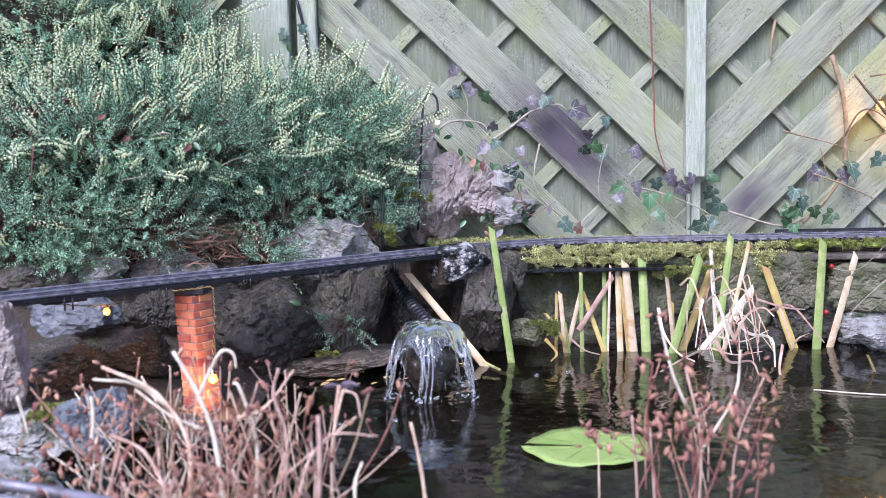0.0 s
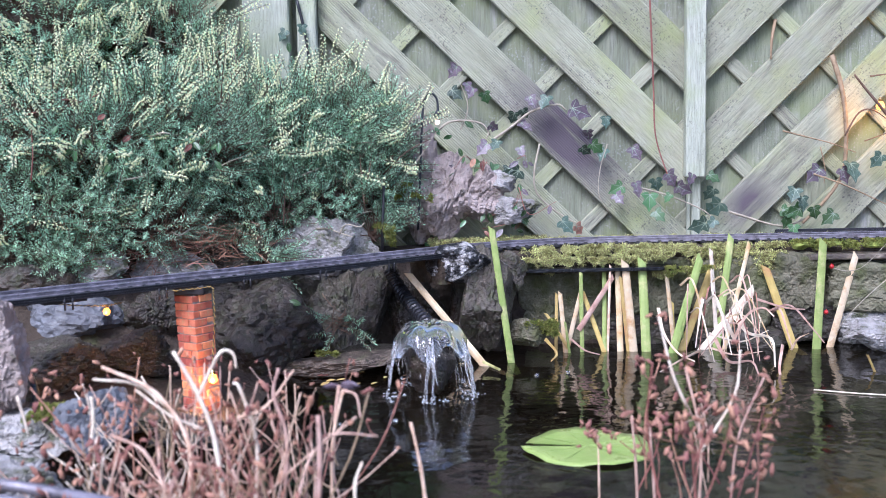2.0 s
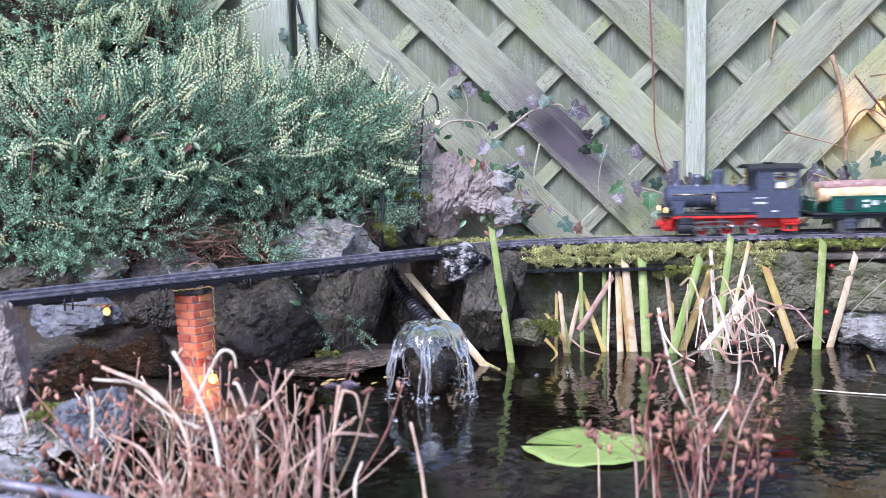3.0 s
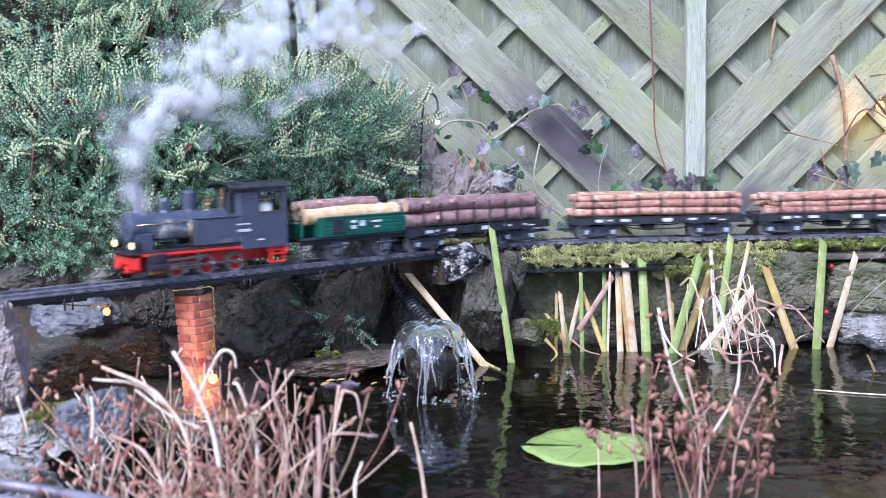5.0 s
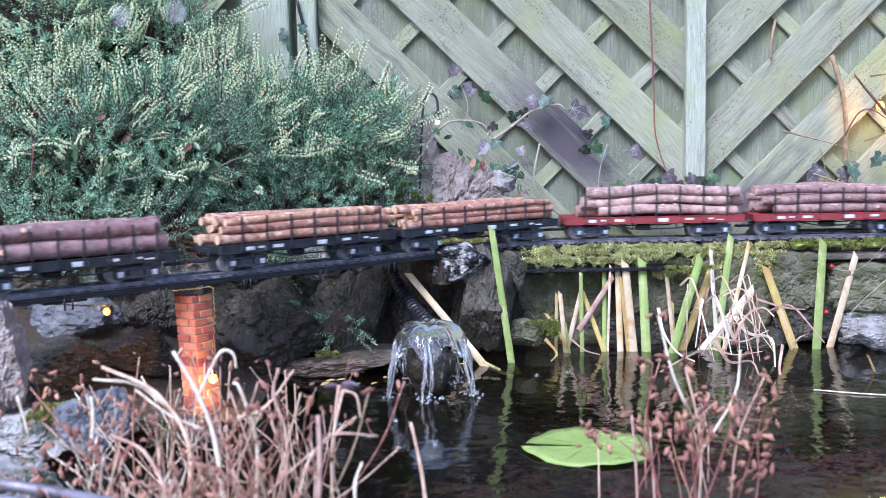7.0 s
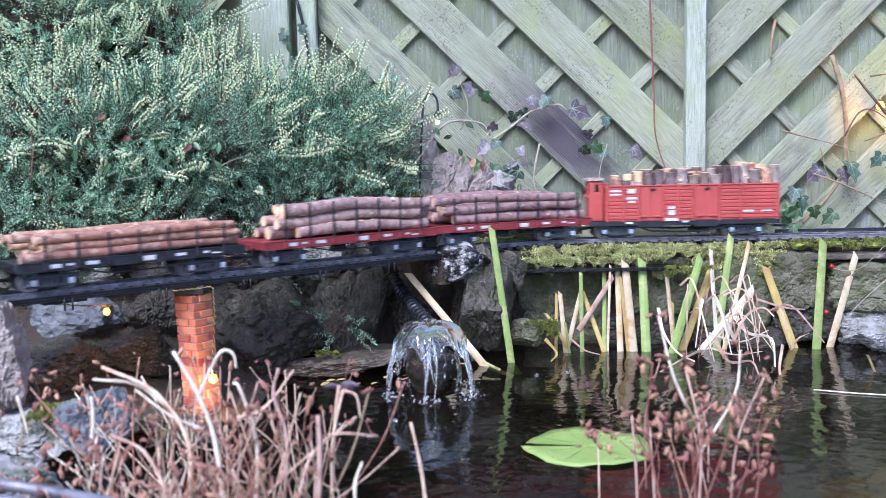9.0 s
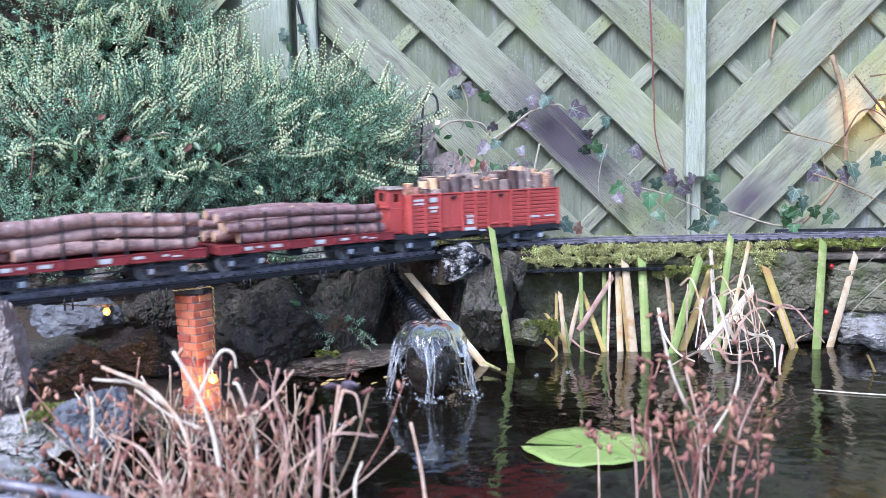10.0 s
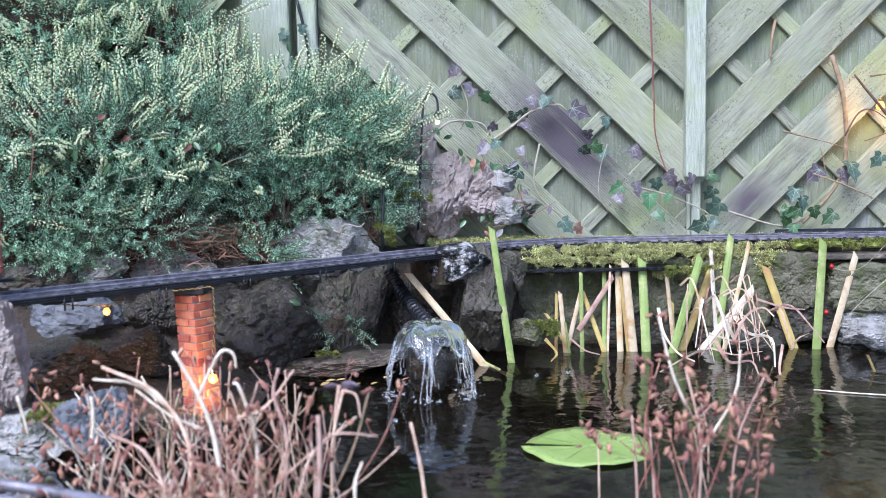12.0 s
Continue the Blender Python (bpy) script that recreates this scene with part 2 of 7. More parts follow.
    h, v = n.new("ShaderNodeHueSaturation"), n.new("ShaderNodeMapRange")
    v.inputs[3].default_value, v.inputs[4].default_value = 0.86, 1.12
    k.new(info.outputs["Random"], v.inputs[0])
    k.new(v.outputs[0], h.inputs["Value"])
    k.new(col, h.inputs["Color"])
    k.new(h.outputs[0], b.inputs["Base Color"])
    b.inputs["Roughness"].default_value = rough
    b.inputs["Specular IOR Level"].default_value = 0.3
    bp = n.new("ShaderNodeBump")
    bp.inputs["Strength"].default_value, bp.inputs["Distance"].default_value = 0.7, 0.0012
    k.new(fibre, bp.inputs["Height"])
    k.new(bp.outputs[0], b.inputs["Normal"])
    return m


TIMBER = ((0.43, 0.43, 0.325), (0.335, 0.335, 0.24), (0.085, 0.075, 0.075), (0.335, 0.365, 0.17))
M["fence_down"] = timber_material("green grey board sloping down", *TIMBER, -44.6)
M["fence_up"] = timber_material("green grey board sloping up", *TIMBER, 44.6)
M["fence_damp"] = timber_material("green grey board with a dark damp stain", *TIMBER, -44.6, (0.295, 0.435, 0.24))
M["fence_damp_up"] = timber_material("green grey board with a dark foot", *TIMBER, 44.6, (0.69, 0.265, 0.085))
M["fence_back"] = timber_material("grey green fence sheeting", (0.28, 0.29, 0.215), (0.20, 0.215, 0.15), (0.37, 0.36, 0.35), (0.22, 0.25, 0.12), 90)
M["post"] = timber_material("bleached fence post timber", (0.47, 0.485, 0.40), (0.36, 0.375, 0.29), (0.14, 0.14, 0.12), (0.33, 0.37, 0.21), 90)


def water_material():
    m = bpy.data.materials.new("dark pond water")
    m.use_nodes = True
    n, k = m.node_tree.nodes, m.node_tree.links
    b = n["Principled BSDF"]
    b.inputs["Base Color"].default_value = (0.035, 0.034, 0.024, 1)
    b.inputs["Roughness"].default_value, b.inputs["IOR"].default_value = 0.02, 1.33
    b.inputs["Transmission Weight"].default_value = 1.0
    b.inputs["Specular IOR Level"].default_value = 0.12
    tc = n.new("ShaderNodeTexCoord")
    t1, t2 = n.new("ShaderNodeTexNoise"), n.new("ShaderNodeTexNoise")
    for t, s in ((t1, 16.0), (t2, 55.0)):
        t.inputs["Scale"].default_value, t.inputs["Detail"].default_value = s, 2.0
        k.new(tc.outputs["Object"], t.inputs["Vector"])
    ad = n.new("ShaderNodeMath")
    ad.operation = "MULTIPLY_ADD"
    ad.inputs[1].default_value = 0.2
    k.new(t2.outputs["Fac"], ad.inputs[0])
    k.new(t1.outputs["Fac"], ad.inputs[2])
    bp = n.new("ShaderNodeBump")
    bp.inputs["Strength"].default_value, bp.inputs["Distance"].default_value = 0.24, 0.010
    k.new(ad.outputs[0], bp.inputs["Height"])
    k.new(bp.outputs[0], b.inputs["Normal"])
    return m


def clear_material(name, color, rough, clear):
    m = bpy.data.materials.new(name)
    m.use_nodes = True
    b = m.node_tree.nodes["Principled BSDF"]
    b.inputs["Base Color"].default_value = (*color, 1)
    b.inputs["Roughness"].default_value, b.inputs["IOR"].default_value = rough, 1.33
    b.inputs["Transmission Weight"].default_value = clear
    return m


def steam_material(name, dense, scale):
    m = bpy.data.materials.new(name)
    m.use_nodes = True
    n, k = m.node_tree.nodes, m.node_tree.links
    n.remove(n["Principled BSDF"])
    tr, di, tl, m1, m2 = (n.new(x) for x in ("ShaderNodeBsdfTransparent", "ShaderNodeBsdfDiffuse", "ShaderNodeBsdfTranslucent", "ShaderNodeMixShader", "ShaderNodeMixShader"))
    di.inputs[0].default_value = tl.inputs[0].default_value = (0.98, 0.98, 0.98, 1)
    m1.inputs[0].default_value = 0.5
    k.new(di.outputs[0], m1.inputs[1])
    k.new(tl.outputs[0], m1.inputs[2])
    tc, tx, mr = n.new("ShaderNodeTexCoord"), n.new("ShaderNodeTexNoise"), n.new("ShaderNodeMapRange")
    tx.inputs["Scale"].default_value, tx.inputs["Detail"].default_value = scale, 5.0
    k.new(tc.outputs["Object"], tx.inputs["Vector"])
    mr.inputs[1].default_value, mr.inputs[2].default_value, mr.inputs[3].default_value, mr.inputs[4].default_value = 0.28, 0.85, 0.0, dense
    k.new(tx.outputs["Fac"], mr.inputs[0])
    k.new(mr.outputs[0], m2.inputs[0])
    k.new(tr.outputs[0], m2.inputs[1])
    k.new(m1.outputs[0], m2.inputs[2])
    k.new(m2.outputs[0], n["Material Output"].inputs["Surface"])
    return m


M["water"] = water_material()
M["jet"] = clear_material("falling water", (0.97, 0.98, 1.0), 0.04, 0.88)
M["bell_water"] = clear_material("clear water sheet", (0.95, 0.97, 1.0), 0.03, 0.97)
M["glass"] = clear_material("clear cab glass", (0.9, 0.92, 0.92), 0.03, 1.0)
M["steam"] = steam_material("thin white steam", 0.25, 34.0)
M["haze"] = steam_material("drifting steam haze", 0.11, 25.0)


# ---- shapes ----
class Geo:
    """Gathers vertices and faces of one mesh."""

    def __init__(self):
        self.v, self.f, self.m = [], [], []

    def add(self, vf, at=None, slot=0):
        v, f = vf
        n = len(self.v)
        if at is not None:
            v = [at @ Vector(p) for p in v]
        self.v.extend(tuple(p) for p in v)
        self.f.extend(tuple(i + n for i in q) for q in f)
        self.m.extend([slot] * len(f))
        return self


def part(name, geo, mats, parent=None, label="", smooth=False, category="", kind="", group="", at=None):
    me = bpy.data.meshes.new(name)
    me.from_pydata(geo.v, [], geo.f)
    mats = mats if isinstance(mats, (list, tuple)) else [mats]
    for m in mats:
        me.materials.append(M[m])
    if len(mats) > 1:
        me.polygons.foreach_set("material_index", geo.m)
    if smooth:
        me.polygons.foreach_set("use_smooth", [True] * len(me.polygons))
    me.update()
    ob = new(name, me)
    if parent:
        ob.parent = parent
    if at is not None:
        ob.matrix_basis = at
    return tagged(ob, label, category, group, kind)


def thing(name, label, category, at=None, group="", kind=""):
    ob = new(name)
    ob.empty_display_size = 0.02
    if at is not None:
        ob.matrix_basis = at
    return tagged(ob, label, category, group, kind)


def cbox(sx, sy, sz, b=0.001, c=(0, 0, 0)):
    """A box with chamfered edges, sizes along x, y and z, about c."""
    b = min(b, sx * 0.45, sy * 0.45, sz * 0.45)
    hy, hz = sy / 2, sz / 2
    ring = [(hy - b, -hz), (hy, -hz + b), (hy, hz - b), (hy - b, hz), (-hy + b, hz), (-hy, hz - b), (-hy, -hz + b), (-hy + b, -hz)]
    v, f = [], []
    for x, ins in ((-sx / 2, b), (-sx / 2 + b, 0), (sx / 2 - b, 0), (sx / 2, b)):
        for y, z in ring:
            v.append((c[0] + x, c[1] + y - math.copysign(min(ins, abs(y)), y), c[2] + z - math.copysign(min(ins, abs(z)), z)))
    for r in range(3):
        for i in range(8):
            j = (i + 1) % 8
            f.append((r * 8 + i, r * 8 + j, r * 8 + 8 + j, r * 8 + 8 + i))
    f.append(tuple(range(7, -1, -1)))
    f.append(tuple(range(24, 32)))
    return v, f


def tube(points, radii, n=6, cap=True, flat=1.0):
    """A tapered tube along points; flat squeezes its section."""
    pts = [Vector(p) for p in points]
    if not hasattr(radii, "__len__"):
        radii = [radii] * len(pts)
    v, f = [], []
    side = None
    for i, p in enumerate(pts):
        d = (pts[min(i + 1, len(pts) - 1)] - pts[max(i - 1, 0)]).normalized()
        if side is None:
            side = d.cross(Vector((0, 1, 0)) if abs(d.y) < 0.9 else Vector((1, 0, 0))).normalized()
        side = (side - d * side.dot(d)).normalized()
        up = d.cross(side)
        for j in range(n):
            a = 2 * math.pi * j / n
            v.append(p + (side * math.cos(a) + up * (math.sin(a) * flat)) * radii[i])
    for i in range(len(pts) - 1):
        for j in range(n):
            k = (j + 1) % n
            f.append((i * n + j, i * n + k, i * n + n + k, i * n + n + j))
    if cap:
        f.append(tuple(range(n - 1, -1, -1)))
        f.append(tuple(range((len(pts) - 1) * n, len(pts) * n)))
    return v, f


def lathe(profile, n=16, cap=True):
    """Turns (radius, height) pairs round z."""
    v, f = [], []
    for r, z in profile:
        for j in range(n):
            a = 2 * math.pi * j / n
            v.append((r * math.cos(a), r * math.sin(a), z))
    for i in range(len(profile) - 1):
        for j in range(n):
            k = (j + 1) % n
            f.append((i * n + j, i * n + k, i * n + n + k, i * n + n + j))
    if cap:
        f.append(tuple(range(n - 1, -1, -1)))
        f.append(tuple(range((len(profile) - 1) * n, len(profile) * n)))
    return v, f


def smooth_line(points, per=6):
    """A rounded line through points."""
    p = [Vector(q) for q in points]
    p = [p[0] * 2 - p[1]] + p + [p[-1] * 2 - p[-2]]
    out = []
    for i in range(1, len(p) - 2):
        for j in range(per):
            t = j / per
            a, b, c, d = p[i - 1], p[i], p[i + 1], p[i + 2]
            out.append(0.5 * (2 * b + (c - a) * t + (2 * a - 5 * b + 4 * c - d) * t * t + (3 * b - a - 3 * c + d) * t ** 3))
    out.append(p[-2])
    return out


def sphere_dirs(level):
    bm = bmesh.new()
    bmesh.ops.create_icosphere(bm, subdivisions=level, radius=1)
    v = [p.co.copy() for p in bm.verts]
    f = [tuple(q.index for q in x.verts) for x in bm.faces]
    bm.free()
    return v, f


BALL = {i: sphere_dirs(i) for i in (1, 2, 3, 4, 5)}


def boulder(size, seed, rough=0.08, planes=16, level=4, cracks=0.0):
    """A broken stone: a ball cut by random planes, then split by cracks and roughened."""
    rnd = random.Random(seed)
    cuts = []
    for _ in range(planes):
        d = Vector((rnd.gauss(0, 1), rnd.gauss(0, 1), rnd.gauss(0, 1))).normalized()
        cuts.append((d, rnd.uniform(0.62, 0.98)))
    off = Vector((seed * 3.7, seed * 1.3, seed * 2.1))
    v = []
    for d in BALL[level][0]:
        r = 1.15
        for c, h in cuts:
            s = d.dot(c)
            if s > 0.05:
                r = min(r, h / s)
        r += rough * (noise.noise(d * 2.2 + off) + 0.7 * noise.noise(d * 5.0 + off) - 0.8 * abs(noise.noise(d * 7.5 + off)) + 0.45 * noise.noise(d * 14 + off))
        if cracks:
            q = d * 2.3 + off + Vector((0.25, 0.2, 0.3)) * noise.noise(d * 4 + off)
            near, cell = noise.voronoi(q)
            r += cracks * (noise.noise(cell[0] * 7.3) - 0.9 * math.exp(-((near[1] - near[0]) / 0.07) ** 2))
            r += cracks * 0.30 * noise.noise(d * 26 + off) - cracks * 0.35 * abs(noise.noise(d * 17 + off))
        v.append((d.x * r * size[0], d.y * r * size[1], d.z * r * size[2]))
    return v, BALL[level][1]


def rock(place, size, seed, mat, label, turn=0, lean=0, planes=16, rough=0.08, level=4, name="rock", group="", category="rock", cracks=0.06):
    g = Geo().add(boulder(size, seed, rough, planes, 5 if max(size) > 0.044 else level, cracks))
    return part(name, g, mat, None, label, False, category, "", group, pose(*place, 0, lean, turn))


# ---- the line of the track ----
RAIL, BEND, TURN = 0.216, 0.6, radians(38.7)
TANGENT, ARC = 0.6 * math.tan(radians(19.35)), 0.6 * radians(38.7)
CORNER = Vector((0.169, 2.1725))
START = CORNER + Vector((TANGENT, 0))
AWAY = Vector((-math.cos(TURN), -math.sin(TURN)))
LEAVE = CORNER + AWAY * TANGENT


def line_at(s):
    """Place and heading on the middle of the track, s metres past the start of the bend."""
    if s < 0:
        return Vector((START.x - s, START.y)), math.pi
    if s < ARC:
        q = s / BEND
        return Vector((START.x - BEND * math.sin(q), START.y - BEND * (1 - math.cos(q)))), math.pi + q
    return LEAVE + AWAY * (s - ARC), math.pi + TURN


def beside(s, off, z):
    """A point beside the track; off is positive on the pond's side."""
    p, h = line_at(s)
    return Vector((p.x - math.sin(h) * off, p.y + math.cos(h) * off, z))


# ---- ground, pond and banks ----
def step01(a, b, x):
    t = min(1.0, max(0.0, (x - a) / (b - a)))
    return t * t * (3 - 2 * t)


def ground_height(x, y):
    """The land: a basin for the pond, a raised bank behind it and low land round it."""
    edge = 2.10 - 0.05 * step01(0.1, -0.3, x)
    bank = step01(edge, edge + 0.05, y)
    low = 0.035
    basin = step01(-0.62, -0.36, x) * step01(0.95, 1.2, y) * (1 - step01(2.6, 3.0, x))
    z = low + (-0.40 - low) * basin
    top = 0.195 - 0.05 * step01(2.5, 4.0, y)
    z = z + (top - z) * bank
    left = step01(-0.30, -0.75, x) * step01(1.55, 2.05, y)
    if left > 0:
        z = max(z, 0.30 * left)
    return z + 0.012 * noise.noise(Vector((x * 5, y * 5, 0)))


def build_ground():
    xs = sorted(set([-900, -200, -50, -15, -6, -3, -2] + [round(-1.6 + i * 0.035, 3) for i in range(125)] + [3, 3.4, 4, 5, 6, 7, 9, 15, 50, 200, 900]))
    ys = sorted(set([-900, -200, -50, -15, -6, -3, -1, -0.3, 0.3] + [round(0.6 + i * 0.035, 3) for i in range(62)] + [2.9, 3.3, 4, 6, 15, 50, 200, 900]))
    g = Geo()
    g.v = [(x, y, ground_height(x, y)) for y in ys for x in xs]
    w = len(xs)
    g.f = [(j * w + i, j * w + i + 1, j * w + w + i + 1, j * w + w + i) for j in range(len(ys) - 1) for i in range(w - 1)]
    part("ground", g, "soil", None, "damp brown garden soil with leaf litter round the pond", True, "ground", "structure")


build_ground()


def build_water():
    g = Geo()
    n, m = 90, 60
    for j in range(m + 1):
        for i in range(n + 1):
            x, y = -0.75 + 3.9 * i / n, 0.95 + 1.2 * j / m
            d = math.hypot(x + 0.027, y - 1.72)
            ring = 0.0016 * math.sin(d * 150) * math.exp(-d * 7)
            g.v.append((x, y, ring))
    g.f = [(j * (n + 1) + i, j * (n + 1) + i + 1, (j + 1) * (n + 1) + i + 1, (j + 1) * (n + 1) + i) for j in range(m) for i in range(n)]
    ob = part("water", g, "water", None, "dark still pond water with ripples from a fountain", True, "water", "structure")
    ob.visible_shadow = False
    return ob


POND = build_water()


# ---- fence ----
FENCE_Y = 2.33


def clipped_line(x0, z0, slope, xa, xb, za, zb):
    """The ends of a sloping line inside an upright frame."""
    ends = []
    for x in (xa, xb):
        ends.append([x, z0 + slope * (x - x0)])
    for e in ends:
        z = min(zb, max(za, e[1]))
        if z != e[1]:
            e[0], e[1] = x0 + (z - z0) / slope, z
    if ends[1][0] - ends[0][0] < 0.004 or ends[0][0] < xa - 0.001 or ends[1][0] > xb + 0.001:
        return None
    return ends


def sloping_board(x0, z0, slope, width, xa, xb, za, zb, y, thick, ridges, groove=0.0008):
    """A sawn board on the slant with ridges along it; (x0, z0) lies on its lower edge."""
    rows = []
    up = width * math.sqrt(1 + slope * slope)
    steps = ridges * 2 if ridges else 1
    for i in range(steps + 1):
        e = clipped_line(x0, z0 + up * i / steps, slope, xa, xb, za, zb)
        deep = 0.0
        if ridges and 0 < i < steps and i % 2 == 0:
            deep = groove
        if i in (0, steps):
            deep = 0.0015
        if e:
            rows.append((e, deep))
    if len(rows) < 2:
        return None
    v, f = [], []
    for e, deep in rows:
        for x, z in e:
            v.append((x, y - thick + deep, z))
            v.append((x, y, z))
    for i in range(len(rows) - 1):
        a, b = i * 4, i * 4 + 4
        f += [(a, a + 2, b + 2, b), (a + 1, b + 1, b + 3, a + 3), (a, b, b + 1, a + 1), (a + 2, a + 3, b + 3, b + 2)]
    f += [(0, 1, 3, 2), (len(v) - 4, len(v) - 2, len(v) - 1, len(v) - 3)]
    return v, f


def fence_panel(xa, xb, slope, x_edge, z_edge, x_batten, near):
    """One panel of slanting boards over crossing battens and sheeting."""
    p = thing("fence", "weathered green grey fence panel of slanting ribbed boards", "fence", group="fence panels")
    za, zb = 0.17, 1.3
    part("sheeting", Geo().add(cbox(xb - xa, 0.006, zb - za, 0.001, ((xa + xb) / 2, FENCE_Y + 0.022, (za + zb) / 2))), "fence_back", p, "plain grey green sheeting")
    pitch = 0.2155
    x_edge -= pitch * round((x_edge - (xa + xb) / 2) / pitch)
    x_batten -= 0.207 * round((x_batten - (xa + xb) / 2) / 0.207)
    along, across = ("fence_down", "fence_up") if slope < 0 else ("fence_up", "fence_down")
    for k in range(-12, 13):
        x0 = x_edge + k * pitch
        s = sloping_board(x0, z_edge, slope, 0.0885, xa, xb, za, zb, FENCE_Y + 0.006, 0.014, 20 if near else 0, 0.0009 if slope < 0 else 0.00035)
        if s:
            over = [0 < z - z_edge - slope * (x - x0) < 0.13 for x, z in ((0.295, 0.435), (0.70, 0.27))]
            part("board", Geo().add(s), "fence_damp" if near and slope < 0 and over[0] else "fence_damp_up" if near and slope > 0 and over[1] else along, p)
        s = sloping_board(x_batten + k * 0.207, z_edge, -slope, 0.030, xa, xb, za, zb, FENCE_Y + 0.018, 0.011, 7 if near else 0, 0.0005)
        if s:
            part("batten", Geo().add(s), across, p)
    return p


fence_panel(-0.262, 0.548, -0.985, -0.1056, 0.729, -0.1599-0.02, True)
fence_panel(0.556, 1.366, 0.985, 0.7641, 0.716, 0.7468-0.26, True)
for i in range(6):
    xa = 1.40 + 0.85 * i
    fence_panel(xa, xa + 0.81, -0.985 if i % 2 == 0 else 0.985, xa, 0.72, xa + 0.1, False)
fence_panel(-1.29, -0.44, 0.985, -0.9, 0.73, -0.8, False)
for i in range(4):
    fence_panel(-2.2 - 0.88 * i, -1.34 - 0.88 * i, -0.985 if i % 2 == 0 else 0.985, -2.0, 0.73, -1.8, False)


def fence_post(x, wide, z0, z1, y, label, thick=0.03):
    part("fence_post", Geo().add(cbox(thick, wide, z1 - z0, 0.0025)), "post", None, label, False, "fence post", "", "fence posts", pose(x, y, (z0 + z1) / 2, 0, 0, 90))


fence_post(0.556, 0.043, 0.332, 1.32, FENCE_Y - 0.026, "pale vertical cover strip between two fence panels")
part("post_stub", Geo().add(cbox(0.014, 0.02, 0.17, 0.002)).add(cbox(0.014, 0.008, 0.17, 0.002, (0, 0.016, 0))), "post", None, "green stained narrow strip below a fence cover strip", False, "fence post", "", "", pose(0.562, FENCE_Y - 0.014, 0.26, 0, 0, 90))
fence_post(-0.285, 0.042, 0.15, 1.32, FENCE_Y - 0.026, "grey green fence frame strip beside a panel")
fence_post(-0.369, 0.098, 0.15, 1.32, FENCE_Y - 0.03, "broad pale smooth fence post", 0.06)
fence_post(-0.36, 0.30, 0.10, 1.30, FENCE_Y + 0.03, "grey green board closing the fence behind its posts", 0.012)
for x in (1.383, 2.23, 3.08, 3.93, 4.78, 5.63):
    fence_post(x, 0.043, 0.15, 1.32, FENCE_Y - 0.026, "pale vertical cover strip between two fence panels")


# ---- stone banks ----
def wall_block(wall, place, size, seed, mat, lean=0, turn=0):
    v = []
    rnd = random.Random(seed)
    off = Vector((seed * 5.1, seed * 2.3, 0))
    sq = rnd.uniform(6.0, 11.0)
    lev = 5 if place[0] < 1.3 else 3
    for d in BALL[lev][0]:
        k = (abs(d.x) ** sq + abs(d.y) ** sq + abs(d.z) ** sq) ** (-1 / sq)
        q = d * k
        near, cell = noise.voronoi(q * 1.7 + off)
        w = 1 + 0.05 * noise.noise(cell[0] * 5.1) - 0.05 * math.exp(-((near[1] - near[0]) / 0.06) ** 2) + 0.07 * noise.noise(q * 1.6 + off) + 0.06 * noise.noise(q * 4 + off) - 0.05 * abs(noise.noise(q * 8 + off)) + 0.03 * noise.noise(q * 17 + off)
        v.append((q.x * size[0] * w, q.y * size[1] * w, q.z * size[2] * w))
    return part("stone", Geo().add((v, BALL[lev][1])), mat, wall, "", False, at=pose(*place, 0, lean, turn))


def build_wall():
    w = thing("retaining_wall", "old pond retaining wall of green stained stone blocks", "wall", kind="structure")
    row = [
        # x, z, half width, half height, material, lean
        (0.075, 0.095, 0.062, 0.098, "stone_wet", 3),
        (0.25, 0.085, 0.100, 0.088, "stone_moss", 0),
        (0.43, 0.12, 0.075, 0.062, "stone_moss", 2),
        (0.42, 0.025, 0.085, 0.040, "stone_wet", -2),
        (0.585, 0.105, 0.078, 0.078, "stone_moss", -3),
        (0.60, 0.005, 0.09, 0.032, "stone_wet", 2),
        (0.71, 0.13, 0.055, 0.055, "stone_moss", 4),
        (0.735, 0.045, 0.07, 0.042, "stone_wet", -4),
        (0.87, 0.115, 0.095, 0.050, "stone_moss", 1),
        (0.88, 0.035, 0.085, 0.034, "stone", -2),
        (1.06, 0.10, 0.10, 0.075, "stone_moss", 0),
        (1.25, 0.10, 0.10, 0.08, "stone", 2),
    ]
    for i, (x, z, hw, hh, mat, lean) in enumerate(row):
        wall_block(w, (x, 2.12 + 0.012 * math.sin(i * 2.1) + (0.05 if 0.2 < x < 0.5 else 0), z), (hw, 0.055, hh), i + 3, mat, lean)
    for i in range(30):
        wall_block(w, (1.45 + 0.17 * i, 2.12, 0.09), (0.088, 0.055, 0.10), 40 + i % 4, "stone_moss")
    b = Geo().add(cbox(5.2, 0.05, 0.58, 0.01, (2.58, 2.195, -0.10))).add(cbox(1.1, 0.05, 0.5, 0.01, (-0.35, 2.23, -0.10)))
    part("backing", b, "soil", w, "dark earth behind the stones")
    part("ledge_sheet", Geo().add(cbox(0.34, 0.09, 0.007, 0.001, (0.305, 2.098, 0.163))), "tar", w, "thin black sheet under the moss")
    part("plank", Geo().add(cbox(0.40, 0.05, 0.011, 0.002, (0.93, 2.09, 0.178))), "shadow_ply", w, "grey wooden edging board")


build_wall()

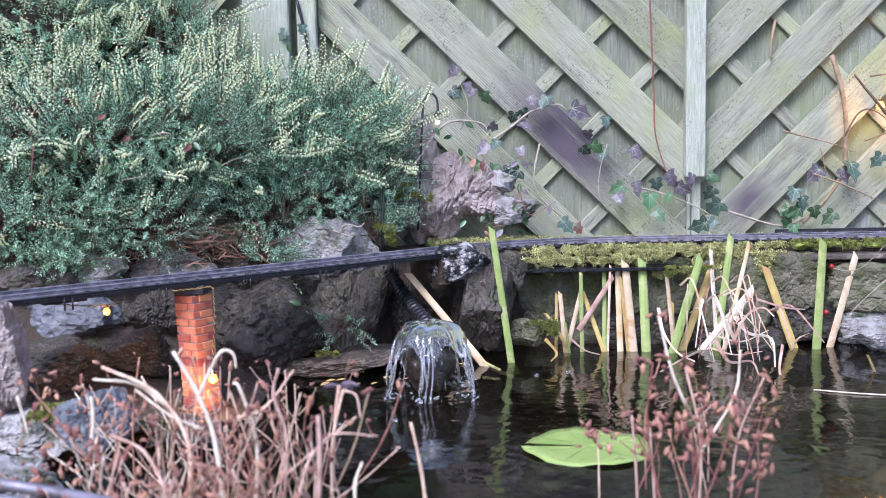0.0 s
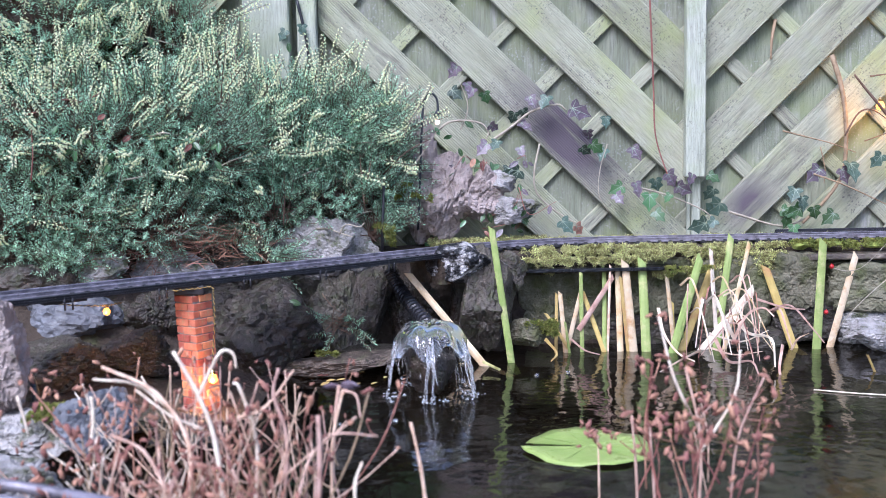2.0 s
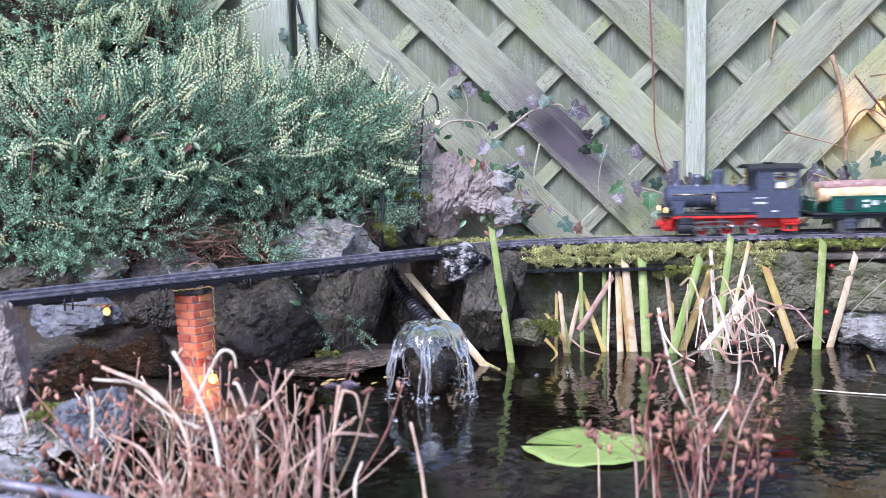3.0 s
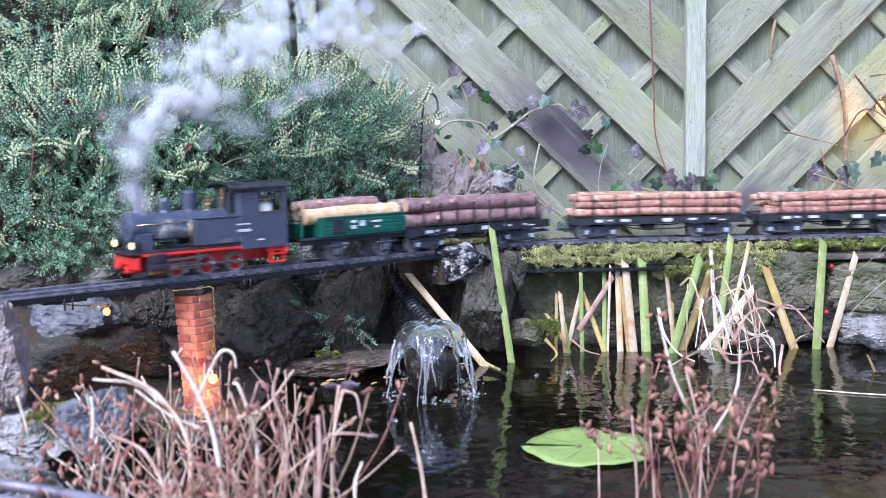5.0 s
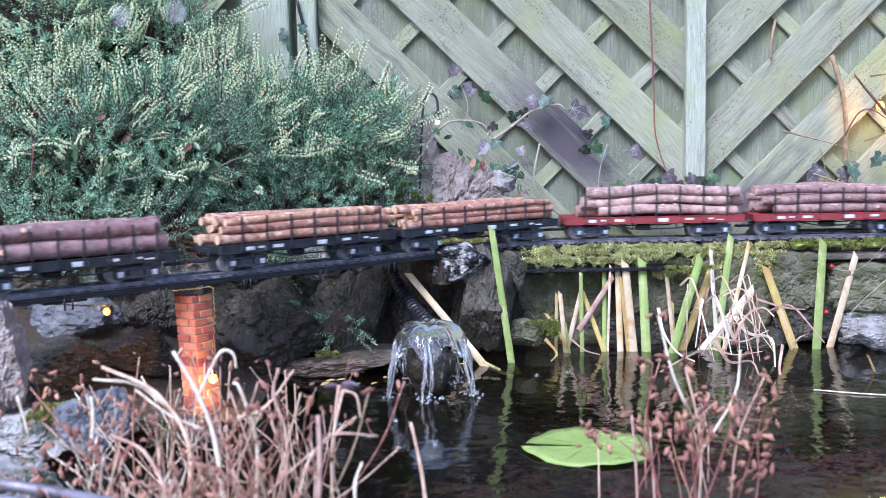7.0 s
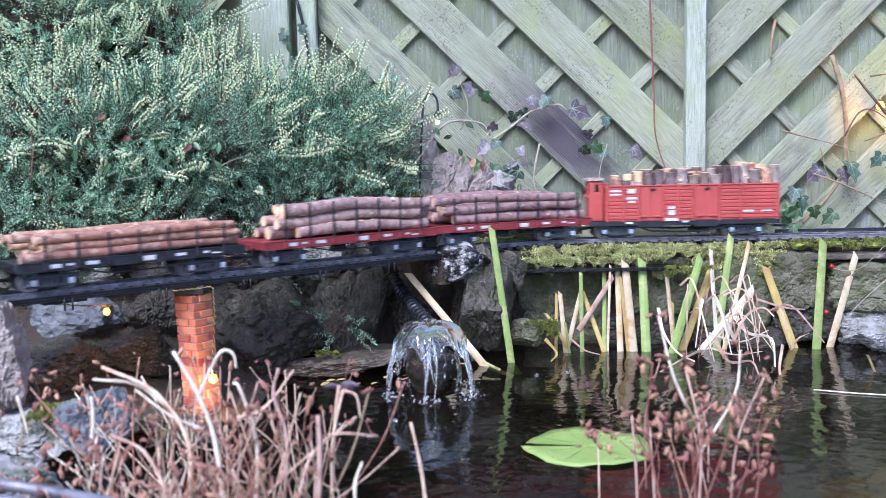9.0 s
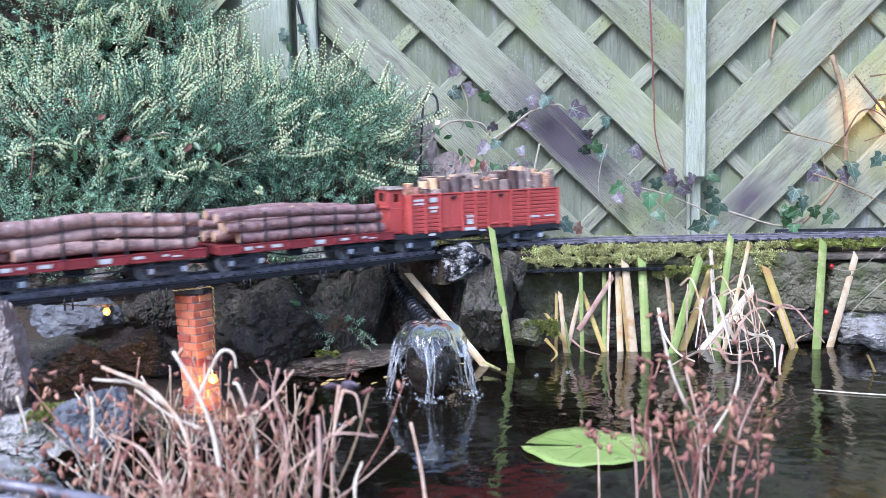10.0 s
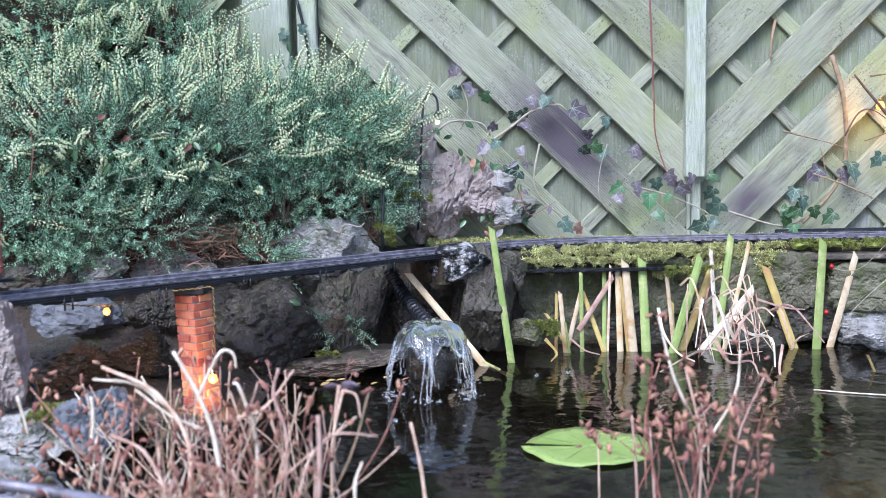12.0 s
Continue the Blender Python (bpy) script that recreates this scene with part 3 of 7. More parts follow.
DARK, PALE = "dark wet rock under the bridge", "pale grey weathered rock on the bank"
rock((-0.5776, 1.3374, 0.1527), (0.042, 0.06, 0.085), 1, "stone_pink", "pale grey lumpy rock beside the bridge end", rough=0.12)
rock((-0.672, 1.8363, 0.1151), (0.120, 0.08, 0.062), 2, "slate", "blue grey flat topped rock below the bridge", lean=8)
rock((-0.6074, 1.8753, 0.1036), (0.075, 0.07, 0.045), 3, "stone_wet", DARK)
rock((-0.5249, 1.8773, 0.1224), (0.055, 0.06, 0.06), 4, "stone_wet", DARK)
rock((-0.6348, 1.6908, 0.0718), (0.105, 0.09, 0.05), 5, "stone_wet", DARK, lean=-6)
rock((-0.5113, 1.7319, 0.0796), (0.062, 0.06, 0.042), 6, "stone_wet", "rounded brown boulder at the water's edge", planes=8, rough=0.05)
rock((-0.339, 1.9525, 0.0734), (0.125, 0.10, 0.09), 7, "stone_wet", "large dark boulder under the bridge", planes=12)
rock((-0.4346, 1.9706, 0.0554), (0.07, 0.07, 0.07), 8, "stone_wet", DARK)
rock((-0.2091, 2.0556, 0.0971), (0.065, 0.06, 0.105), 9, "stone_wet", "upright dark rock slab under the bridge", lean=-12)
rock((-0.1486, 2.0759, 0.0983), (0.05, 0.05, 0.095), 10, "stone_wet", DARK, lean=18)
rock((-0.2518, 2.0685, 0.2153), (0.10, 0.06, 0.065), 11, "stone", PALE)
rock((-0.1881, 2.1069, 0.1984), (0.075, 0.05, 0.06), 12, "stone", PALE, lean=14)
rock((0.0815, 2.0074, 0.1161), (0.062, 0.055, 0.095), 13, "stone_wet", "brown wet block beside the fountain hose", planes=9, rough=0.06)
rock((0.1339, 2.043, 0.1658), (0.032, 0.05, 0.045), 14, "stone_wet", DARK)
rock((0.0475, 2.0049, 0.1856), (0.072, 0.056, 0.040), 15, "splash", "stone daubed with black tar and white splashes", planes=10)
rock((-0.197, 1.906, 0.0155), (0.115, 0.06, 0.018), 16, "shadow_ply", "flat wet stone ledge behind the fountain", lean=-6, planes=10)
rock((-0.1378, 1.9671, 0.0228), (0.08, 0.06, 0.016), 17, "stone_wet", DARK, lean=-4)
rock((-0.4474, 1.3093, 0.0789), (0.044, 0.06, 0.046), 18, "slate", "smooth blue grey slab leaning on the bank", lean=-25, planes=9, rough=0.07)
rock((-0.5368, 1.327, 0.0569), (0.07, 0.07, 0.035), 19, "stone", "mossy pale stone at the pond's corner")
rock((-0.5006, 1.1654, 0.0502), (0.06, 0.06, 0.03), 20, "stone", "pale rubble stone at the pond's corner")
rock((-0.3732, 1.4632, 0.0139), (0.05, 0.05, 0.02), 21, "stone_wet", DARK)
rock((-0.4521, 1.5148, 0.0261), (0.09, 0.05, 0.022), 22, "stone_wet", DARK, lean=5)
rock((-0.0565, 2.2428, 0.3388), (0.055, 0.05, 0.12), 23, "stone_pink", "pinkish rough rock standing against the fence", rough=0.06, planes=9, cracks=0.13)
rock((0.0095, 2.2294, 0.308), (0.05, 0.05, 0.085), 24, "stone_pink", "pinkish rough rock standing against the fence", lean=10, rough=0.06, planes=9, cracks=0.13)
rock((0.0756, 2.2286, 0.3008), (0.05, 0.045, 0.065), 25, "stone_pink", "pinkish rough rock standing against the fence", rough=0.06, planes=9, cracks=0.13)
rock((0.1468, 2.2157, 0.2738), (0.058, 0.045, 0.038), 26, "stone", PALE, rough=0.10)
rock((0.1251, 2.2427, 0.3378), (0.042, 0.045, 0.024), 27, "stone", "brown split stone lying on the rockery", lean=12)
rock((-0.508, 1.9652, 0.1905), (0.08, 0.05, 0.035), 28, "stone", PALE)
rock((-0.6365, 1.8853, 0.196), (0.07, 0.06, 0.04), 29, "stone", PALE)
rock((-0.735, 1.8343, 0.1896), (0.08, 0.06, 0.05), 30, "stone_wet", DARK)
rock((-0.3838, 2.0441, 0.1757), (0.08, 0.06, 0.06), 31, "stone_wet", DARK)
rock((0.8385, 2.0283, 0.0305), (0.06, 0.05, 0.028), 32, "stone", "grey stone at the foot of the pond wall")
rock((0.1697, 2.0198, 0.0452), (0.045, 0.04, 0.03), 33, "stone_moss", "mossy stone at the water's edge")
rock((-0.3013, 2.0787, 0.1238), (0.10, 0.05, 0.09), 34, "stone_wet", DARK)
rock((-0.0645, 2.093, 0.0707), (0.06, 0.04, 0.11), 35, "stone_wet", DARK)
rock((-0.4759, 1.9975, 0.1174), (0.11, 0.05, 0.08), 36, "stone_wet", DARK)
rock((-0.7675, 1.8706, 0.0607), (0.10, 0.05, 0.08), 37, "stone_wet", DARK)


# ---- bridge and track ----
def sweep(s0, s1, step, profile):
    """Carries a section (off, z) along the track."""
    n = max(2, int((s1 - s0) / step))
    v, f = [], []
    k = len(profile)
    for i in range(n + 1):
        s = s0 + (s1 - s0) * i / n
        v += [beside(s, o, z) for o, z in profile]
    for i in range(n):
        for j in range(k):
            f.append((i * k + j, i * k + (j + 1) % k, i * k + k + (j + 1) % k, i * k + k + j))
    f += [tuple(range(k - 1, -1, -1)), tuple(range(n * k, n * k + k))]
    return v, f


def rect(o0, o1, z0, z1):
    return [(o0, z0), (o1, z0), (o1, z1), (o0, z1)]


TRACK = thing("railway_track", "narrow model railway track with black sleepers", "track", kind="structure")
for off in (0.0225, -0.0225):
    o = off
    prof = [(o - 0.004, 0.2075), (o + 0.004, 0.2075), (o + 0.004, 0.209), (o + 0.0012, 0.210), (o + 0.0012, 0.2135), (o + 0.0022, 0.2145), (o + 0.0018, 0.216), (o - 0.0018, 0.216), (o - 0.0022, 0.2145), (o - 0.0012, 0.2135), (o - 0.0012, 0.210), (o - 0.004, 0.209)]
    part("rail", Geo().add(sweep(-5.6, 4.6, 0.03, prof)), "rail", TRACK, "dull dark metal rail")
BRIDGE = thing("track_bridge", "long black metal girder bridge carrying a model railway", "bridge", kind="structure")
S_ON = 0.36
for o in (0.0395, -0.0395):
    web = Geo().add(sweep(S_ON, 4.6, 0.05, rect(o - 0.002, o + 0.002, 0.2022, 0.2085)))
    web.add(sweep(S_ON, 4.6, 0.05, rect(o - 0.005, o + 0.005, 0.2012, 0.2024))).add(sweep(S_ON, 4.6, 0.05, rect(o - 0.0045, o + 0.0045, 0.2083, 0.2097)))
    part("girder", web, "girder", BRIDGE)
part("bottom_plate", Geo().add(sweep(S_ON, 4.6, 0.05, rect(-0.034, 0.034, 0.2014, 0.2028))), "girder", BRIDGE)
part("side_strip", Geo().add(sweep(S_ON - 0.05, 4.6, 0.05, rect(0.0446, 0.0462, 0.2050, 0.2066))), "girder", BRIDGE)
for i in range(22):
    s = 0.42 + 0.148 * i
    g = Geo()
    for d in (-0.006, 0.006):
        a, b = beside(s + d, 0.0445, 0.2052), beside(s + d, 0.0445, 0.1865)
        g.add(tube([a, b], 0.0016, 6))
        g.add(tube([beside(s + d, 0.0445, 0.2012), beside(s + d, 0.0445, 0.1995)], 0.0028, 6))
    part("hanger", g, "girder", BRIDGE, "pair of short hanging rods", True)
    p, h = line_at(s)
    if i in (0, 2, 5, 8, 11, 14, 17, 20):
        part("bracket", Geo().add(cbox(0.065, 0.066, 0.0055, 0.001)), "girder", BRIDGE, at=pose(p.x, p.y, 0.1985, 0, 0, math.degrees(h)))
part("ballast", Geo().add(sweep(-5.6, 0.45, 0.04, [(-0.05, 0.15), (0.045, 0.15), (0.045, 0.192), (0.03, 0.2005), (-0.04, 0.2005), (-0.06, 0.195)])), "soil", TRACK, "dark gritty track bed")
tie = Geo().add(cbox(0.011, 0.072, 0.005, 0.001)).add(cbox(0.007, 0.012, 0.003, 0.0006, (0, 0.0225, 0.003))).add(cbox(0.007, 0.012, 0.003, 0.0006, (0, -0.0225, 0.003)))
first = None
far = Geo()
for i in range(-250, 205):
    s = i * 0.0225
    p, h = line_at(s)
    m = pose(p.x, p.y, 0.2055, 0, 0, math.degrees(h))
    if -0.9 < s < 1.15:
        if first is None:
            first = part("sleeper", tie, "sleeper", TRACK, at=m)
        else:
            q = new("sleeper", first.data)
            q.parent, q.matrix_basis = TRACK, m
    else:
        far.add(cbox(0.011, 0.072, 0.005, 0.001), m)
part("far_sleepers", far, "sleeper", TRACK, kind="stuff")
part("spare_rail", Geo().add(cbox(0.42, 0.012, 0.008, 0.001)).add(cbox(0.42, 0.004, 0.006, 0.001, (0, 0, 0.006))), "girder", None, "blue black spare rail lying behind the track", False, "rail", "", "", pose(0.93, 2.255, 0.209))
# a second loop of the line in the near corner
part("near_track", Geo().add(tube([(-0.4828, 0.9524, 0.1272), (-0.3878, 0.9508, 0.1117), (-0.2822, 0.9486, 0.0918)], 0.006, 8)).add(tube([(-0.4634, 0.9119, 0.1246), (-0.3722, 0.9104, 0.1102), (-0.271, 0.9082, 0.0906)], 0.006, 8)), "rail", None, "dull blue grey rails of a nearer track", True, "track", "structure")


# ---- brick pier ----
def brick_pier():
    base = Vector((-0.3915, 1.6466, 0.0))
    top = Vector((-0.4096, 1.688, 0.1853))
    p = thing("brick_pier", "slim leaning pier of small red bricks under the bridge", "pier")
    turn = -33
    ax = top - base
    n = 25
    hh = ax.z / 15
    wide = 0.042
    low = base - ax * (4.2 * hh / ax.z)
    ring = [(0.0195 * i, 0.0195 * j) for i, j in ((-1, -1), (1, -1), (1, 1), (-1, 1))]
    spin = Matrix.Rotation(radians(turn), 3, "Z")
    corners = [q + spin @ Vector((x, y, 0)) for q in (low, top) for x, y in ring]
    part("core", Geo().add((corners, [(0, 1, 5, 4), (1, 2, 6, 5), (2, 3, 7, 6), (3, 0, 4, 7), (4, 5, 6, 7), (3, 2, 1, 0)])), "mortar", p)
    part("cap", Geo().add(cbox(0.050, 0.050, 0.0155, 0.002, (top.x, top.y, 0.1936))), "girder", p, "black bearing plate on the pier")
    long = Geo().add(cbox(wide * 0.645, wide * 0.335, hh - 0.0012, 0.0007))
    shared = None
    rnd = random.Random(5)
    for i in range(-4, 15):
        c = base + ax * ((i + 0.5) * hh / ax.z)
        for q in range(4):
            x = 0.1625 if i % 2 == 0 else -0.1625
            m = pose(*c, 0, 0, turn + 90 * q + rnd.uniform(-1.6, 1.6)) @ pose(x * wide, -0.333 * wide - rnd.uniform(0, 0.0012), 0)
            if shared is None:
                shared = part("brick", long, "brick", p, at=m).data
            else:
                b = new("brick", shared)
                b.parent, b.matrix_basis = p, m
    return p


brick_pier()


# ---- train ----
def wheel_geo(r, side):
    y = 0.0225 * side
    prof = [(0.0025, 0.003), (0.004, 0.005), (0.0045, 0.0022), (r * 0.70, 0.0012), (r * 0.74, 0.0032), (r - 0.0004, 0.003), (r, -0.0025), (r + 0.0018, -0.003), (r + 0.0018, -0.0045), (0.003, -0.0042)]
    g = Geo().add(lathe([(a, b) for a, b in prof], 20), pose(0, y, 0, -90 * side))
    g.add(cbox(r * 1.25, 0.0022, 0.0022, 0.0004, (0, y + 0.0024 * side, 0)))
    g.add(cbox(0.0022, 0.0022, r * 1.25, 0.0004, (0, y + 0.0024 * side, 0)))
    return g


ROLL = []      # (wheel object, its pose at rest, radius, angle ahead)
SWIVEL = []    # (bogie, vehicle)
CARS = []      # (thing, place behind the train's head, half distance of the pivots)


def bogie_frame(parent, r):
    for side in (1, -1):
        g = Geo()
        y = 0.036 * side
        g.add(cbox(0.082, 0.004, 0.0045, 0.001, (0, y, r + 0.0075)))
        g.add(cbox(0.05, 0.004, 0.005, 0.001, (0, y, r - 0.006)))
        for x in (-0.0275, 0.0275):
            g.add(cbox(0.014, 0.008, 0.013, 0.0015, (x, y, r)))
            g.add(cbox(0.008, 0.010, 0.008, 0.0015, (x, y + 0.003 * side, r)))
        for x in (-0.009, -0.003, 0.003, 0.009):
            g.add(cbox(0.004, 0.007, 0.012, 0.0012, (x, y, r)))
        for x in (-0.018, 0.018):
            g.add(cbox(0.006, 0.004, 0.016, 0.001, (x, y, r)), pose(0, 0, 0))
        part("side_frame", g, "bogie", parent)
        for x in (-0.0275, 0.0275):
            part("axle_cover", Geo().add(cbox(0.0085, 0.0008, 0.0085, 0.0003, (x, y + 0.0084 * side, r))), "pale_blue", parent, "pale blue grey axle box lid")
    part("bolster", Geo().add(cbox(0.014, 0.07, 0.006, 0.001, (0, 0, r + 0.005))), "bogie", parent)


def bogie(car, x, r=0.0155):
    body = part("bogie", Geo().add(cbox(0.06, 0.05, 0.004, 0.001, (0, 0, r + 0.009))), "bogie", car, at=pose(x, 0, 0))
    bogie_frame(body, r)
    for q in (-0.0275, 0.0275):
        a = part("wheelset", Geo().add(tube([(0, -0.03, 0), (0, 0.03, 0)], 0.0025, 8)).add((wheel_geo(r, 1).v, wheel_geo(r, 1).f)).add((wheel_geo(r, -1).v, wheel_geo(r, -1).f)), "wheel", body, at=pose(q, 0, r))
        ROLL.append((a, q, r))
    SWIVEL.append((body, car, x))


def coupling(car, x, ahead):
    g = Geo().add(cbox(0.03, 0.008, 0.005, 0.001, (x + 0.012 * ahead, 0, 0.019))).add(tube([(x + 0.024 * ahead, -0.014, 0.019), (x + 0.028 * ahead, 0, 0.019), (x + 0.024 * ahead, 0.014, 0.019)], 0.002, 6))
    part("coupling", g, "black", car, "black hook and loop coupling")


def bars(car, rows, y, mat="white"):
    """Small painted marks too small to read, as plain bars: x, z, width, height."""
    for x, z, w, h in rows:
        part("marking", Geo().add(cbox(w, 0.0006, h, 0.0002, (x, y, z))), mat, car)


def make_log(length, r0, r1, seed, bark, bend=0.01, name="log", parent=None, at=None):
    """A debarked or bark covered stem: tapering, crooked, with sawn ends and knots."""
    rnd = random.Random(seed)
    pts, rad = [], []
    n = 22
    kink = rnd.uniform(0, 6.28)
    top = 0.5 + rnd.uniform(-0.2, 0.2)
    for i in range(n + 1):
        t = i / n
        a = bend * math.exp(-((t - top) / 0.34) ** 2)
        wob = 0.0022 * min(1, length * 4)
        pts.append((length * (t - 0.5), a * math.cos(kink) + wob * noise.noise(Vector((t * 4, seed * 1.7, 1))), a * abs(math.sin(kink)) + wob * noise.noise(Vector((t * 4, seed * 1.7, 9)))))
        rad.append((r0 + (r1 - r0) * t) * (1 + 0.14 * noise.noise(Vector((t * 5, seed, 0))) + 0.10 * noise.noise(Vector((t * 15, seed, 4)))))
    m = 12
    v, f = tube(pts, rad, m, cap=False)
    v = [p + Vector((0, 0.10 * rad[i // m] * noise.noise(Vector((i // m * 0.9, i % m * 1.3, seed))), 0.10 * rad[i // m] * noise.noise(Vector((i // m * 0.9, i % m * 1.3, seed + 50))))) for i, p in enumerate(v)]
    g = Geo().add((v, f))
    for ring, way in ((v[:m], -1), (v[-m:], 1)):
        mid = sum(ring, Vector()) / m
        lip = [p.lerp(mid, 0.10) + Vector((0.0007 * way, 0, 0)) for p in ring]
        core = mid + Vector((0.0009 * way, 0, 0))
        fs = [((i + 1) % m, i, m + i, m + (i + 1) % m) if way < 0 else (i, (i + 1) % m, m + (i + 1) % m, m + i) for i in range(m)]
        g.add((ring + lip, fs))
        g.add((lip + [core], [((i + 1) % m, i, m) if way < 0 else (i, (i + 1) % m, m) for i in range(m)]), slot=1)
    for q in range(rnd.randint(1, 3)):
        i = rnd.randint(2, n - 2)
        a = rnd.uniform(0, 6.28)
        p = Vector(pts[i]) + Vector((0, math.cos(a), math.sin(a))) * rad[i] * 0.75
        out = Vector((rnd.uniform(-0.5, 0.5), math.cos(a), math.sin(a))) * rad[i] * 0.42
        g.add(tube([p, p + out], [rad[i] * 0.5, rad[i] * 0.34], 8), slot=0)
        g.add(tube([p + out * 0.99, p + out * 1.04], [rad[i] * 0.30, rad[i] * 0.26], 8), slot=1)
    return part(name, g, [bark, "cut"], parent, smooth=True, at=at)


def log_wagon(head, length, paint, load):
    """A flat bogie wagon with stakes, loaded with tree trunks."""
    red = paint == "deck_red"
    car = thing("flat_wagon", "red flat bogie wagon with black stakes on the track" if red else "black flat bogie wagon with stakes on the track", "wagon", group="log wagons")
    h = length / 2
    w = 0.047
    zs = 0.0385
    part("deck", Geo().add(cbox(length - 0.004, 2 * w - 0.006, 0.004, 0.0008, (0, 0, zs + 0.004))), "black" if not red else paint, car)
    for side in (1, -1):
        part("side_sill", Geo().add(cbox(length, 0.004, 0.014, 0.0008, (0, w * side, zs))).add(cbox(length, 0.0058, 0.0018, 0.0004, (0, w * side, zs + 0.0066))).add(cbox(length, 0.0058, 0.0016, 0.0004, (0, w * side, zs - 0.0066))), paint, car)
    part("centre_sill", Geo().add(cbox(length - 0.06, 0.02, 0.012, 0.001, (0, 0, zs - 0.005))), "black", car)
    for e in (1, -1):
        part("headstock", Geo().add(cbox(0.005, 2 * w, 0.014, 0.001, (h * e, 0, zs))).add(cbox(0.004, 0.022, 0.010, 0.001, (h * e + 0.003 * e, 0, zs - 0.004))), paint, car)
        coupling(car, h * e, e)
        part("brake_hose", Geo().add(tube(smooth_line([(h * e, 0.016, zs - 0.004), (h * e + 0.008 * e, 0.017, zs - 0.008), (h * e + 0.007 * e, 0.018, zs - 0.018)], 3), 0.0012, 6)), "black", car, smooth=True)
    for side in (1, -1):
        part("truss_rod", Geo().add(tube([(-0.10, 0.042 * side, zs - 0.007), (-0.045, 0.042 * side, zs - 0.018), (0.045, 0.042 * side, zs - 0.018), (0.10, 0.042 * side, zs - 0.007)], 0.0013, 6)).add(cbox(0.003, 0.003, 0.012, 0.0006, (-0.045, 0.042 * side, zs - 0.012))).add(cbox(0.003, 0.003, 0.012, 0.0006, (0.045, 0.042 * side, zs - 0.012))), "black", car)
    part("brake_cylinder", Geo().add(lathe([(0.002, -0.016), (0.007, -0.015), (0.007, 0.012), (0.003, 0.016)], 12), pose(0.02, 0.02, zs - 0.016, 0, 90)), "black", car)
    top = load["top"]
    n = load["stakes"]
    for side in (1, -1):
        for i in range(n):
            x = -h * 0.80 + 1.58 * h * i / (n - 1)
            g = Geo().add(cbox(0.0036, 0.0028, top - zs + 0.005, 0.0006, (x, (w + 0.0035) * side, zs - 0.005 + (top - zs + 0.005) / 2)))
            part("stake", g, "black", car, "thin black stake")
            part("stake_socket", Geo().add(cbox(0.007, 0.0045, 0.010, 0.0006, (x, (w + 0.0032) * side, zs))), paint, car)
    for y in ((w + 0.0028), -(w + 0.0028)):
        bars(car, [(h * 0.70, zs, 0.016, 0.006), (h * 0.58, zs + 0.001, 0.012, 0.0035), (h * 0.40, zs + 0.0005, 0.020, 0.0055), (-h * 0.08, zs, 0.024, 0.0075), (-h * 0.38, zs + 0.001, 0.018, 0.0045), (-h * 0.62, zs + 0.001, 0.010, 0.0035), (-h * 0.72, zs - 0.0015, 0.016, 0.0025)], y)
        bars(car, [(h * 0.52, zs - 0.0035, 0.012, 0.0022)], y, "slate")
    bogie(car, h - 0.05)
    bogie(car, -(h - 0.065))
    s = thing("log_stack", load["label"], "logs", group="log loads")
    z = zs + 0.0062
    k = 0
    rnd = random.Random(load["seed"])
    for row, (count, r) in enumerate(load["rows"]):
        span = 2 * (w - 0.003 - r)
        for i in range(count):
            y = -span / 2 + span * (i / (count - 1) if count > 1 else 0.5)
            rr = r * rnd.uniform(0.90, 1.10)
            ln = length * load["long"] * rnd.uniform(0.82, 0.98)
            dx = rnd.uniform(-0.018, 0.018) + load["ahead"]
            m = pose(dx, y, z + rr * 0.96, 0, rnd.uniform(-1.0, 1.0), (180 if rnd.random() < 0.5 else 0) + rnd.uniform(-0.8, 0.8))
            make_log(ln, rr, rr * rnd.uniform(0.72, 0.98), load["seed"] * 31 + k, load["bark"], load["bend"] * rnd.uniform(0.3, 1.1), "log", s, m)
            k += 1
        z += 1.72 * r
    CARS.append((car, head + h, h - 0.0575, -0.0075))
    CARS.append((s, head + h, h - 0.0575, -0.0075))
    return car


